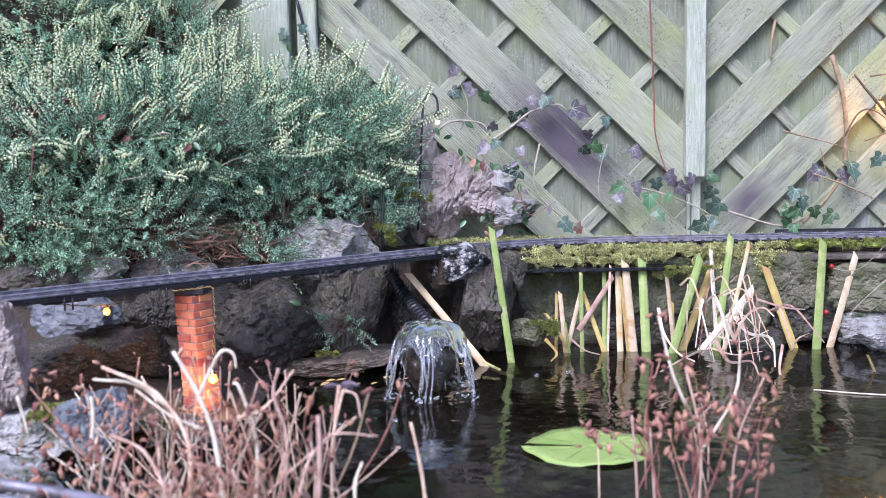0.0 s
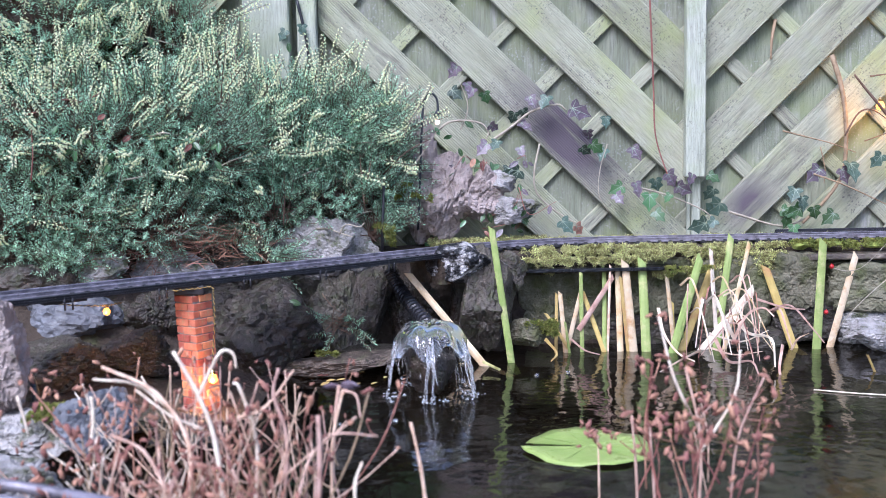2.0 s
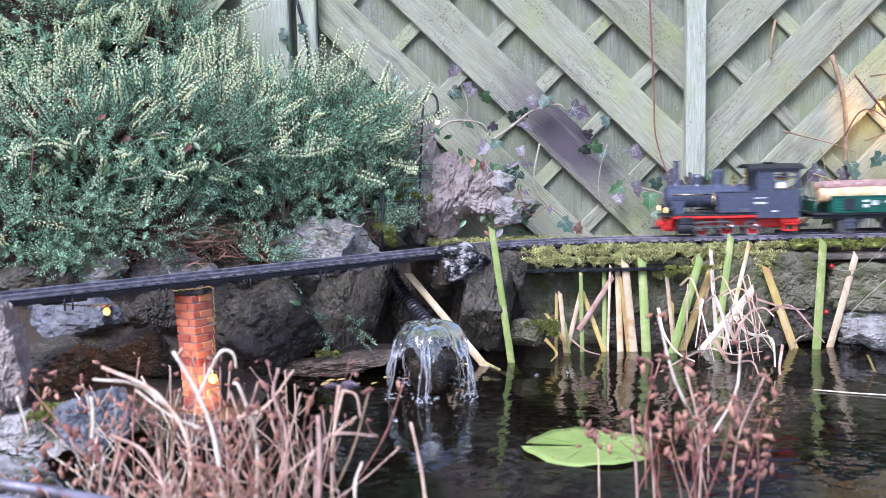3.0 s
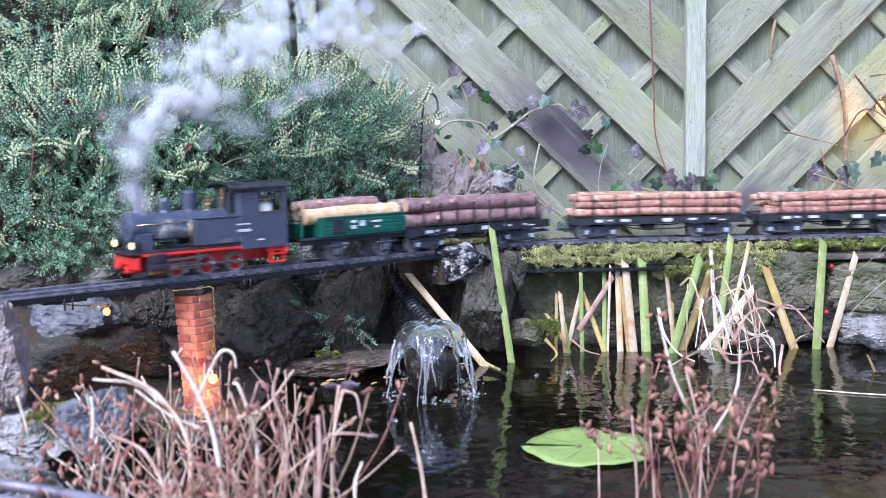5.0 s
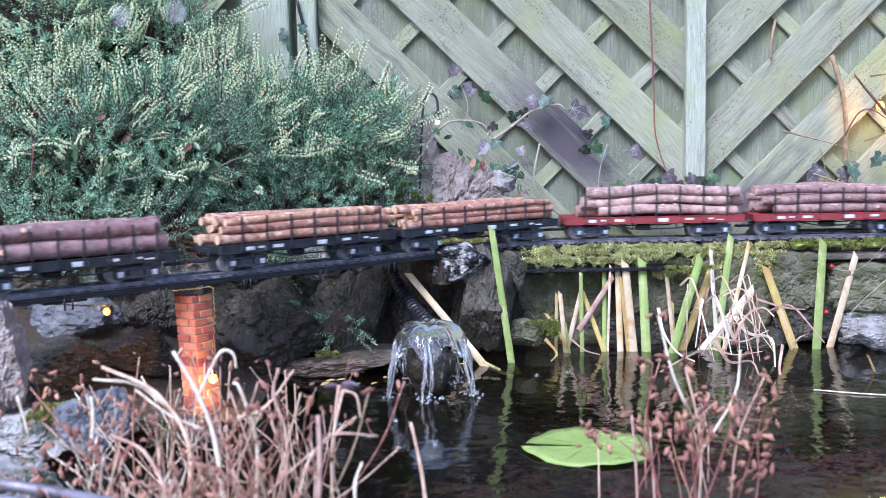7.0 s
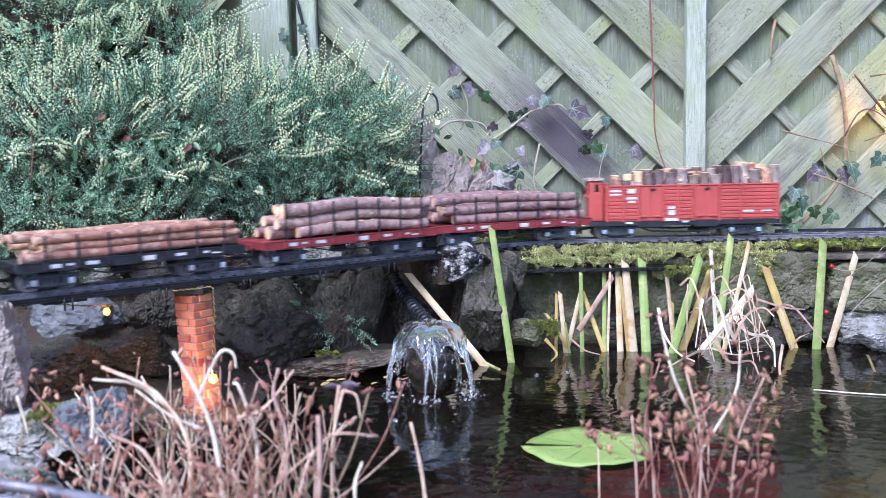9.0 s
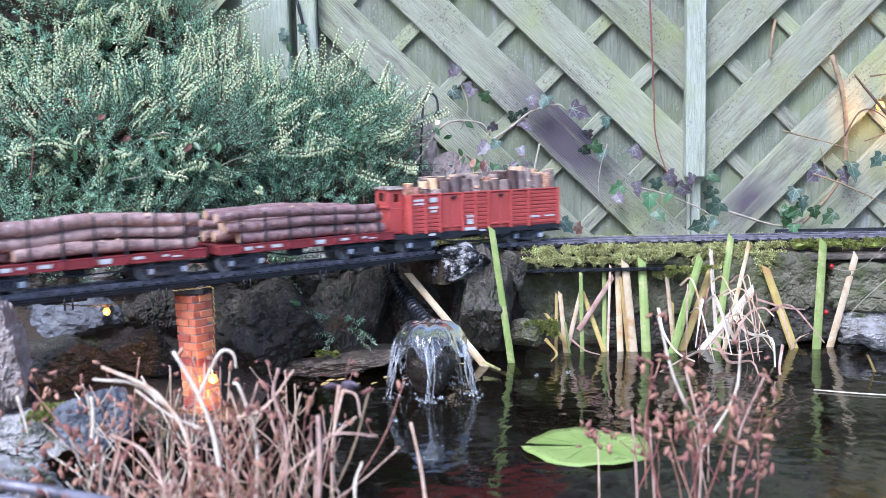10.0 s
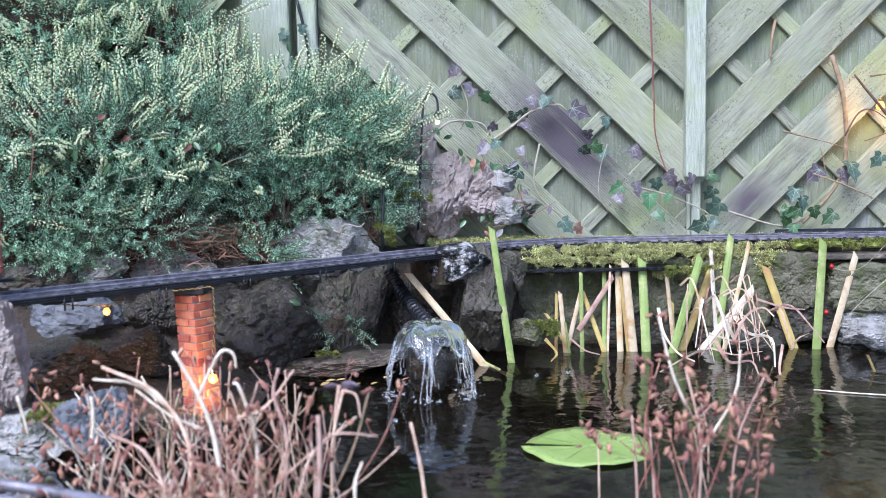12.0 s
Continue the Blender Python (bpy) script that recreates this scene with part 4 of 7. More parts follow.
def green_wagon(head):
    car = thing("open_wagon", "small dark green open wagon on four wheels", "wagon")
    n = 0.09
    w = 0.043
    part("floor_plate", Geo().add(cbox(0.225, 2 * w, 0.004, 0.0008, (0.012, 0, 0.043))), "black", car)
    for side in (1, -1):
        g = Geo().add(cbox(0.178, 0.003, 0.034, 0.0008, (-0.006, w * side, 0.062)))
        g.add(cbox(0.180, 0.006, 0.003, 0.0006, (-0.006, w * side, 0.0785)))
        for x in (-0.093, -0.02, 0.03, 0.081):
            g.add(cbox(0.004, 0.0062, 0.034, 0.0006, (x, w * side, 0.062)))
        wall = part("side_wall", g, "green_paint", car)
        for z in (0.052, 0.0585, 0.065, 0.0715):
            part("plank", Geo().add(cbox(0.178, 0.0042, 0.0052, 0.0007, (-0.006, w * side, z))), "green_paint", wall)
        part("door_plate", Geo().add(cbox(0.023, 0.0015, 0.024, 0.0004, (0.052, (w + 0.0032) * side, 0.063))), "black", car, "dark plate on the wagon side")
        part("sole_bar", Geo().add(cbox(0.225, 0.004, 0.009, 0.0008, (0.012, (w - 0.01) * side, 0.037))), "black", car)
        bars(car, [(0.018, 0.069, 0.012, 0.005), (0.018, 0.059, 0.012, 0.007), (0.0, 0.065, 0.013, 0.010), (-0.03, 0.067, 0.026, 0.004), (-0.032, 0.057, 0.010, 0.004)], (w + 0.0026) * side)
        for x in (0.047, -0.058):
            part("axle_guard", Geo().add(cbox(0.024, 0.004, 0.026, 0.002, (x, 0.034 * side, 0.022))).add(cbox(0.012, 0.008, 0.012, 0.002, (x, 0.036 * side, 0.0165))).add(cbox(0.05, 0.003, 0.003, 0.0008, (x, 0.036 * side, 0.027))), "bogie", car)
    for x in (-0.096, 0.084):
        part("end_wall", Geo().add(cbox(0.003, 2 * w, 0.034, 0.0008, (x, 0, 0.062))), "green_paint", car)
    part("platform_rail", Geo().add(tube([(0.12, -0.038, 0.044), (0.12, -0.038, 0.075), (0.12, 0.038, 0.075), (0.12, 0.038, 0.044)], 0.0014, 6)).add(cbox(0.002, 0.07, 0.022, 0.0005, (0.118, 0, 0.058))).add(tube([(0.112, 0.02, 0.044), (0.112, 0.02, 0.084)], 0.0015, 6)), "green_paint", car, "dark green brake platform railing")
    coupling(car, 0.124, 1)
    coupling(car, -0.10, -1)
    for x in (0.047, -0.058):
        a = part("wheelset", Geo().add(tube([(0, -0.03, 0), (0, 0.03, 0)], 0.0025, 8)).add((wheel_geo(0.0165, 1).v, wheel_geo(0.0165, 1).f)).add((wheel_geo(0.0165, -1).v, wheel_geo(0.0165, -1).f)), "wheel", car, at=pose(x, 0, 0.0165))
        ROLL.append((a, x, 0.0165))
    s = thing("log_stack", "thick peeled yellow log and bark logs in a small wagon", "logs", group="log loads")
    for i, (y, z, r, bark, ln, dx) in enumerate(((0.018, 0.080, 0.0155, "peeled", 0.20, 0.006), (-0.018, 0.078, 0.015, "peeled", 0.19, 0.0), (0.018, 0.056, 0.0105, "bark", 0.17, -0.006), (-0.018, 0.056, 0.0105, "bark", 0.17, -0.006), (0.0, 0.098, 0.0115, "bark", 0.155, 0.018), (-0.022, 0.096, 0.0105, "bark", 0.14, 0.03))):
        make_log(ln, r, r * 0.92, 400 + i, bark, 0.002, "log", s, pose(dx, y, z))
    CARS.append((car, head + 0.125, 0.052, 0))
    CARS.append((s, head + 0.125, 0.052, 0))


def red_wagon(head):
    car = thing("high_open_wagon", "brick red high sided bogie wagon with brakeman's cabin", "wagon")
    h = 0.197
    w = 0.048
    x0, x1 = -0.19, 0.160   # body
    part("underframe", Geo().add(cbox(0.385, 2 * w - 0.02, 0.008, 0.001, (0, 0, 0.030))), "black", car)
    for side in (1, -1):
        g = Geo().add(cbox(x1 - x0, 0.003, 0.071, 0.0008, ((x0 + x1) / 2, (w - 0.001) * side, 0.0725)))
        planks, doors, posts = [], [], []
        for a, b in ((0.157, 0.128), (0.125, 0.096), (0.042, 0.015), (0.012, -0.014), (-0.072, -0.112), (-0.116, -0.187)):
            for z in range(9):
                planks.append(cbox(a - b, 0.0026, 0.0064, 0.0010, ((a + b) / 2, (w + 0.0009) * side, 0.0435 + 0.0074 * z)))
        for a, b in ((0.093, 0.046), (-0.018, -0.068)):
            for q in (0.25, 0.75):
                c = a + (b - a) * q
                doors.append(cbox((a - b) / 2 - 0.002, 0.003, 0.063, 0.001, (c, (w + 0.0004) * side, 0.0745)))
        for x in (0.158, 0.1265, 0.095, 0.0445, 0.0135, -0.0165, -0.070, -0.114, -0.188):
            posts.append(cbox(0.0048, 0.008, 0.073, 0.0010, (x, (w + 0.001) * side, 0.0715)))
        g.add(cbox(x1 - x0 + 0.002, 0.007, 0.003, 0.0008, ((x0 + x1) / 2, w * side, 0.1085)))
        wall = part("side_wall", g, "wagon_red", car)
        for q in planks:
            part("plank", Geo().add(q), "wagon_red", wall)
        for q in doors:
            part("door_leaf", Geo().add(q), "wagon_red", wall)
        for q in posts:
            part("post", Geo().add(q), "wagon_red", wall)
        part("side_sill", Geo().add(cbox(0.39, 0.004, 0.010, 0.0008, (0, (w - 0.001) * side, 0.032))).add(cbox(0.05, 0.004, 0.006, 0.0008, (0.07, (w - 0.001) * side, 0.026))).add(cbox(0.05, 0.004, 0.006, 0.0008, (-0.043, (w - 0.001) * side, 0.026))), "black", car)
        part("truss_rod", Geo().add(tube([(0.10, 0.042 * side, 0.027), (0.07, 0.042 * side, 0.016), (0.0, 0.042 * side, 0.013), (-0.05, 0.042 * side, 0.015), (-0.095, 0.042 * side, 0.027)], 0.002, 6)), "girder", car)
        bars(car, [(0.142, 0.0985, 0.022, 0.004), (0.142, 0.0915, 0.022, 0.003), (0.110, 0.098, 0.017, 0.009), (0.110, 0.0835, 0.022, 0.0045), (0.110, 0.0765, 0.014, 0.004), (0.028, 0.063, 0.015, 0.005), (0.028, 0.0525, 0.014, 0.010), (-0.128, 0.054, 0.022, 0.004), (-0.165, 0.054, 0.022, 0.003)], (w + 0.0030) * side)
        bars(car, [(0.028, 0.039, 0.028, 0.006), (0.115, 0.0335, 0.014, 0.004), (0.0, 0.0345, 0.014, 0.004)], (w + 0.0042) * side)
        for x, z in ((0.066, 0.101), (-0.044, 0.101), (0.085, 0.046), (0.055, 0.046), (-0.03, 0.046), (-0.058, 0.046)):
            part("latch", Geo().add(cbox(0.012, 0.003, 0.004, 0.001, (x, (w + 0.0035) * side, z))), "black" if z > 0.06 else "wagon_red", car)
    for x in (x0, x1):
        g = Geo().add(cbox(0.003, 2 * w - 0.002, 0.071, 0.0008, (x, 0, 0.0725)))
        wall = part("end_wall", g, "wagon_red", car)
        for z in range(9):
            part("plank", Geo().add(cbox(0.005, 2 * w - 0.008, 0.0066, 0.0008, (x, 0, 0.0435 + 0.0074 * z))), "wagon_red", wall)
    part("floor_plate", Geo().add(cbox(x1 - x0 - 0.006, 2 * w - 0.008, 0.003, 0.0005, ((x0 + x1) / 2, 0, 0.038))), "wagon_red", car)
    # cabin on the end platform
    cab = part("brake_cabin", Geo().add(cbox(0.028, 0.050, 0.003, 0.0006, (0.179, 0.004, 0.038))), "wagon_red", car, at=pose(0, 0, -0.0025) @ Matrix.Diagonal((1, 1, 1.075, 1)))
    for side in (1, -1):
        y = 0.004 + 0.025 * side
        g = Geo().add(cbox(0.028, 0.002, 0.040, 0.0005, (0.179, y, 0.059))).add(cbox(0.030, 0.003, 0.0025, 0.0005, (0.179, y, 0.080)))
        g.add(cbox(0.028, 0.002, 0.012, 0.0005, (0.179, y, 0.086))).add(cbox(0.010, 0.002, 0.015, 0.0005, (0.188, y, 0.099))).add(cbox(0.008, 0.002, 0.015, 0.0005, (0.169, y, 0.099))).add(cbox(0.028, 0.002, 0.006, 0.0005, (0.179, y, 0.109)))
        part("cabin_side", g, "wagon_red", cab)
    g = Geo().add(cbox(0.002, 0.050, 0.055, 0.0005, (0.193, 0.004, 0.066))).add(cbox(0.002, 0.050, 0.006, 0.0005, (0.193, 0.004, 0.110))).add(cbox(0.002, 0.012, 0.02, 0.0005, (0.193, 0.023, 0.100))).add(cbox(0.002, 0.012, 0.02, 0.0005, (0.193, -0.015, 0.100))).add(cbox(0.006, 0.052, 0.004, 0.0008, (0.195, 0.004, 0.083)))
    part("cabin_front", g, "wagon_red", cab)
    part("cabin_back", Geo().add(cbox(0.002, 0.050, 0.075, 0.0005, (0.165, 0.004, 0.075))), "wagon_red", cab)
    part("cabin_roof", Geo().add(cbox(0.036, 0.060, 0.003, 0.001, (0.179, 0.004, 0.1145))).add(cbox(0.036, 0.04, 0.003, 0.001, (0.179, 0.004, 0.1165))), "bark_grey", cab, "grey brown cabin roof")
    coupling(car, h, 1)
    coupling(car, -h, -1)
    part("buffer_beam", Geo().add(cbox(0.012, 0.03, 0.012, 0.001, (-0.199, 0, 0.030))), "black", car)
    bogie(car, 0.138)
    bogie(car, -0.124)
    s = thing("firewood_load", "upright short split logs packed in a red wagon", "logs", group="log loads")
    rnd = random.Random(77)
    k = 0
    for row in range(5):
        x = 0.146
        while x > -0.178:
            r = rnd.uniform(0.0075, 0.0125)
            y = -0.034 + 0.017 * row + rnd.uniform(-0.002, 0.002)
            ln = 0.090 + 0.014 * noise.noise(Vector((x * 15, row, 3))) + rnd.uniform(-0.012, 0.013) + (0.008 if x < -0.05 else 0) - (0.012 if x > 0.11 else 0)
            make_log(ln, r, r * 0.95, 700 + k, rnd.choice(("bark_grey", "bark_grey", "bark_dark", "bark_dark", "bark_warm", "cut")), 0.001, "log", s, pose(x - r, y, 0.040 + ln / 2, 0, -90, 0))
            x -= 2 * r + rnd.uniform(0.0, 0.002)
            k += 1
    CARS.append((car, head + h - 0.008, 0.131, -0.007))
    CARS.append((s, head + h - 0.008, 0.131, -0.007))


LOCO_PARTS = []


def locomotive():
    car = thing("steam_locomotive", "small black tank steam locomotive with red frame", "locomotive")
    part("running_plate", Geo().add(cbox(0.235, 0.086, 0.004, 0.001, (0.005, 0, 0.048))).add(cbox(0.02, 0.086, 0.004, 0.001, (0.13, 0, 0.046))), "black", car)
    for side in (1, -1):
        y = 0.0155 * side
        part("frame_plate", Geo().add(cbox(0.268, 0.003, 0.026, 0.001, (-0.004, y, 0.033))).add(cbox(0.09, 0.003, 0.012, 0.001, (-0.09, y, 0.024))), "red", car)
        part("valance", Geo().add(cbox(0.236, 0.003, 0.006, 0.001, (0.004, 0.041 * side, 0.0435))), "red", car)
        part("cylinder", Geo().add(lathe([(0.010, -0.016), (0.0125, -0.016), (0.0125, 0.016), (0.010, 0.016), (0.004, 0.019)], 16), pose(0.095, 0.034 * side, 0.020, 0, 90)).add(cbox(0.032, 0.022, 0.016, 0.002, (0.095, 0.034 * side, 0.036))), "black", car, smooth=False)
        part("slide_bar", Geo().add(cbox(0.06, 0.003, 0.002, 0.0005, (0.052, 0.036 * side, 0.024))).add(cbox(0.06, 0.003, 0.002, 0.0005, (0.052, 0.036 * side, 0.015))).add(cbox(0.07, 0.003, 0.004, 0.0005, (0.04, 0.037 * side, 0.034)), pose(0, 0, 0, 0, 2, 0)).add(cbox(0.004, 0.004, 0.03, 0.0005, (0.02, 0.036 * side, 0.03))), "steel", car)
        part("side_tank", Geo().add(cbox(0.088, 0.016, 0.046, 0.002, (-0.018, 0.036 * side, 0.074))).add(cbox(0.090, 0.018, 0.002, 0.0005, (-0.018, 0.036 * side, 0.0975))), "enamel", car)
        part("step", Geo().add(cbox(0.03, 0.012, 0.003, 0.0006, (-0.130, 0.040 * side, 0.012))).add(cbox(0.022, 0.012, 0.003, 0.0006, (-0.130, 0.040 * side, 0.026))).add(cbox(0.035, 0.004, 0.012, 0.0006, (-0.128, 0.038 * side, 0.036))).add(cbox(0.003, 0.01, 0.03, 0.0006, (-0.118, 0.038 * side, 0.026))).add(cbox(0.003, 0.01, 0.03, 0.0006, (-0.142, 0.038 * side, 0.026))), "red", car)
        part("hand_rail", Geo().add(tube([(0.12, 0.027 * side, 0.092), (0.03, 0.027 * side, 0.092)], 0.001, 6)).add(tube([(0.035, 0.043 * side, 0.05), (0.035, 0.043 * side, 0.096)], 0.0016, 6)), "brass", car, smooth=True)
        part("feed_pipe", Geo().add(tube(smooth_line([(0.07, 0.024 * side, 0.095), (0.066, 0.033 * side, 0.075), (0.06, 0.034 * side, 0.055), (0.03, 0.034 * side, 0.055)], 4), 0.0018, 6)), "black", car, smooth=True)
        lamp = part("headlamp", Geo().add(lathe([(0.0055, -0.007), (0.008, -0.004), (0.008, 0.006), (0.0068, 0.0075)], 14), pose(0.128, 0.036 * side, 0.060, 0, 90)).add(cbox(0.004, 0.004, 0.012, 0.0005, (0.126, 0.036 * side, 0.051))), "black", car, "black round headlamp, lit")
        part("lens", Geo().add(lathe([(0.0066, 0), (0.005, 0.002), (0.001, 0.003)], 14), pose(0.1355, 0.036 * side, 0.060, 0, 90)), "headlight", lamp)
        part("nameplate", Geo().add(cbox(0.022, 0.0008, 0.0075, 0.0003, (-0.03, 0.0446 * side, 0.057))), "slate", car, "small pale plate")
        # cab side with a window opening
        g = Geo()
        y = 0.044 * side
        for sx, sz, cx, cz in ((0.092, 0.062, -0.104, 0.070), (0.036, 0.042, -0.076, 0.122), (0.010, 0.042, -0.145, 0.122), (0.092, 0.008, -0.104, 0.141)):
            g.add(cbox(sx, 0.003, sz, 0.0006, (cx, y, cz)))
        g.add(cbox(0.092, 0.004, 0.002, 0.0005, (-0.104, y, 0.128)))
        side_ob = part("cab_side", g, "enamel", car)
        part("window_rim", Geo().add(cbox(0.048, 0.005, 0.002, 0.0005, (-0.117, y, 0.1245))).add(cbox(0.048, 0.005, 0.002, 0.0005, (-0.117, y, 0.1018))), "brass", side_ob, "thin brass window rim")
        bars(car, [(-0.064, 0.083, 0.026, 0.0025), (-0.064, 0.072, 0.026, 0.005), (-0.096, 0.054, 0.013, 0.003)], (0.0462) * side)
    part("boiler", Geo().add(lathe([(0.004, -0.081), (0.0245, -0.081), (0.0245, 0.075)], 28), pose(0.034, 0, 0.0865, 0, 90)).add(tube([(0.05, 0, 0.0865), (0.0505, 0, 0.0865)], 0.0255, 28)).add(tube([(0.005, 0, 0.0865), (0.0065, 0, 0.0865)], 0.0253, 28)), "enamel", car, smooth=False)
    part("smokebox", Geo().add(lathe([(0.0255, -0.018), (0.0262, -0.017), (0.0262, 0.018), (0.024, 0.020), (0.012, 0.0225), (0.002, 0.0235)], 28), pose(0.110, 0, 0.0865, 0, 90)).add(cbox(0.030, 0.052, 0.030, 0.002, (0.108, 0, 0.063))).add(cbox(0.004, 0.002, 0.03, 0.0005, (0.133, 0, 0.087))).add(cbox(0.004, 0.03, 0.002, 0.0005, (0.133, 0, 0.087))), "enamel", car)
    part("chimney", Geo().add(lathe([(0.011, 0), (0.0075, 0.006), (0.0068, 0.012), (0.0068, 0.051), (0.008, 0.0515), (0.008, 0.055), (0.006, 0.055), (0.0055, 0.03)], 20), pose(0.106, 0, 0.110)), "enamel", car)
    part("sand_dome", Geo().add(lathe([(0.011, 0), (0.009, 0.005), (0.009, 0.020), (0.007, 0.025), (0.002, 0.027)], 18), pose(0.060, 0, 0.108)), "enamel", car)
    part("steam_dome", Geo().add(lathe([(0.014, 0), (0.012, 0.006), (0.012, 0.034), (0.009, 0.038), (0.002, 0.0395)], 20), pose(0.016, 0, 0.106)), "enamel", car)
    part("safety_valve", Geo().add(lathe([(0.005, 0), (0.005, 0.010), (0.0035, 0.012), (0.0035, 0.022), (0.0045, 0.023), (0.002, 0.026)], 12), pose(-0.02, 0, 0.108)), "brass", car)
    part("whistle", Geo().add(lathe([(0.003, 0), (0.003, 0.018), (0.0055, 0.019), (0.0055, 0.021), (0.0036, 0.022), (0.0036, 0.036), (0.002, 0.038)], 12), pose(-0.043, 0.008, 0.108)), "brass", car)
    g = Geo()
    for sy, sz, cy, cz in ((0.088, 0.062, 0, 0.070), (0.020, 0.045, 0.034, 0.122), (0.020, 0.045, -0.034, 0.122), (0.016, 0.045, 0, 0.122), (0.088, 0.01, 0, 0.142)):
        g.add(cbox(0.003, sy, sz, 0.0006, (-0.059, cy, cz)))
    part("cab_front", g, "enamel", car)
    part("cab_back", Geo().add(cbox(0.003, 0.088, 0.062, 0.0006, (-0.149, 0, 0.070))).add(cbox(0.003, 0.088, 0.012, 0.0006, (-0.149, 0, 0.140))), "enamel", car)
    v, f = [], []
    arc = [(-0.051 + 0.102 * i / 12) for i in range(13)]
    for x in (-0.040, -0.160):
        for z in (0.0, 0.003):
            v += [(x, y, 0.1435 + z + 0.009 * (1 - (y / 0.051) ** 2)) for y in arc]
    for i in range(12):
        f += [(13 + i, 14 + i, 40 + i, 39 + i), (i, 26 + i, 27 + i, 1 + i), (i, i + 1, 14 + i, 13 + i), (26 + i, 39 + i, 40 + i, 27 + i)]
    f += [(0, 13, 39, 26), (12, 38, 51, 25)]
    part("cab_roof", Geo().add((v, f)).add(cbox(0.024, 0.03, 0.003, 0.001, (-0.094, 0, 0.157))), "black", car)
    # plain shapes added for an unclear white and yellowish patch behind the cab window
    part("regulator_column", Geo().add(lathe([(0.013, 0), (0.015, 0.006), (0.015, 0.018), (0.010, 0.024), (0.002, 0.026)], 14), pose(-0.114, 0.027, 0.096)), "white", car, "plain white rounded shape inside the cab", True)
    part("gauge", Geo().add(lathe([(0.011, 0), (0.012, 0.001), (0.010, 0.006), (0.002, 0.008)], 14), pose(-0.114, 0.027, 0.121)), "brass", car, "small brass shape above the white one in the cab", True)
    part("buffer_beam", Geo().add(cbox(0.005, 0.096, 0.020, 0.001, (0.130, 0, 0.030))).add(cbox(0.04, 0.03, 0.012, 0.002, (0.118, 0, 0.018))).add(lathe([(0.004, 0), (0.004, 0.012), (0.010, 0.013), (0.009, 0.016)], 12), pose(0.132, 0, 0.028, 0, 90)), "red", car)
    part("rear_beam", Geo().add(cbox(0.005, 0.088, 0.016, 0.001, (-0.148, 0, 0.032))), "red", car)
    part("ash_pan", Geo().add(cbox(0.10, 0.026, 0.018, 0.002, (-0.05, 0, 0.03))), "red", car)
    coupling(car, 0.132, 1)
    coupling(car, -0.15, -1)
    r = 0.0165
    for i, x in enumerate((0.055, 0.0, -0.055)):
        a = part("wheelset", Geo().add(tube([(0, -0.03, 0), (0, 0.03, 0)], 0.003, 8)), "wheel", car, at=pose(x, 0, r))
        for side in (1, -1):
            y = 0.0225 * side
            tyre = Geo().add(lathe([(r * 0.80, 0.003), (r, 0.003), (r, -0.0025), (r + 0.0018, -0.003), (r + 0.0018, -0.0045), (r * 0.8, -0.0045), (r * 0.80, 0.003)], 24, False), pose(0, y, 0, -90 * side))
            part("tyre", tyre, "wheel", a)
            spokes = Geo().add(lathe([(0.002, 0.006), (0.0042, 0.0055), (0.0045, -0.003)], 12), pose(0, y, 0, -90 * side))
            for q in range(9):
                spokes.add(cbox(0.0022, 0.003, r * 0.85, 0.0005, (0, 0, r * 0.42)), pose(0, y, 0) @ pose(0, 0, 0, 0, 40 * q))
            spokes.add(tube([(0, y - 0.002 * side, 0), (0, y - 0.003 * side, 0)], r * 0.8, 20))
            spokes.add(cbox(0.011, 0.003, 0.007, 0.001, (-0.006, y, 0)))
            part("spokes", spokes, "red", a, "red wheel spokes")
        ROLL.append((a, x, r))
    for side in (1, -1):
        g = Geo().add(cbox(0.118, 0.0025, 0.004, 0.0006, (0, 0.0305 * side, 0)))
        for x in (0.055, 0, -0.055):
            g.add(lathe([(0.0035, -0.002), (0.0035, 0.002), (0.002, 0.003)], 10), pose(x, 0.0315 * side, 0, -90 * side))
        rod = part("coupling_rod", g, "steel", car, "bright steel coupling rod", at=pose(0, 0, r))
        LOCO_PARTS.append(("rod", rod, side))
        main = part("connecting_rod", Geo().add(cbox(0.075, 0.0025, 0.0038, 0.0006, (0.0375, 0.0345 * side, 0))).add(lathe([(0.004, -0.002), (0.004, 0.002), (0.002, 0.003)], 10), pose(0, 0.0345 * side, 0, -90 * side)).add(cbox(0.012, 0.006, 0.009, 0.001, (0.075, 0.0345 * side, 0))), "steel", car, "bright steel connecting rod", at=pose(0, 0, r))
        LOCO_PARTS.append(("main", main, side))
    car.scale = (0.95, 0.95, 0.95)
    CARS.append((car, 0.220, 0.055, 0))
    return car


LOCO = locomotive()
green_wagon(0.390)
BROWN, WARM = "reddish bark tree trunks stacked on a flat wagon", "thin orange brown poles stacked on a flat wagon"
log_wagon(0.620, 0.338, "black", dict(top=0.092, stakes=8, rows=[(3, 0.0150), (3, 0.0140)], label=BROWN, seed=3, bark="bark", bend=0.003, long=0.99, ahead=0.004))
log_wagon(1.033, 0.351, "black", dict(top=0.092, stakes=7, rows=[(5, 0.0092), (5, 0.0085), (5, 0.0080)], label=WARM, seed=5, bark="bark_warm", bend=0.005, long=0.99, ahead=0.006))
log_wagon(1.414, 0.362, "black", dict(top=0.084, stakes=7, rows=[(6, 0.0078), (6, 0.0074), (4, 0.0070)], label=WARM, seed=8, bark="bark_warm", bend=0.005, long=0.98, ahead=-0.006))
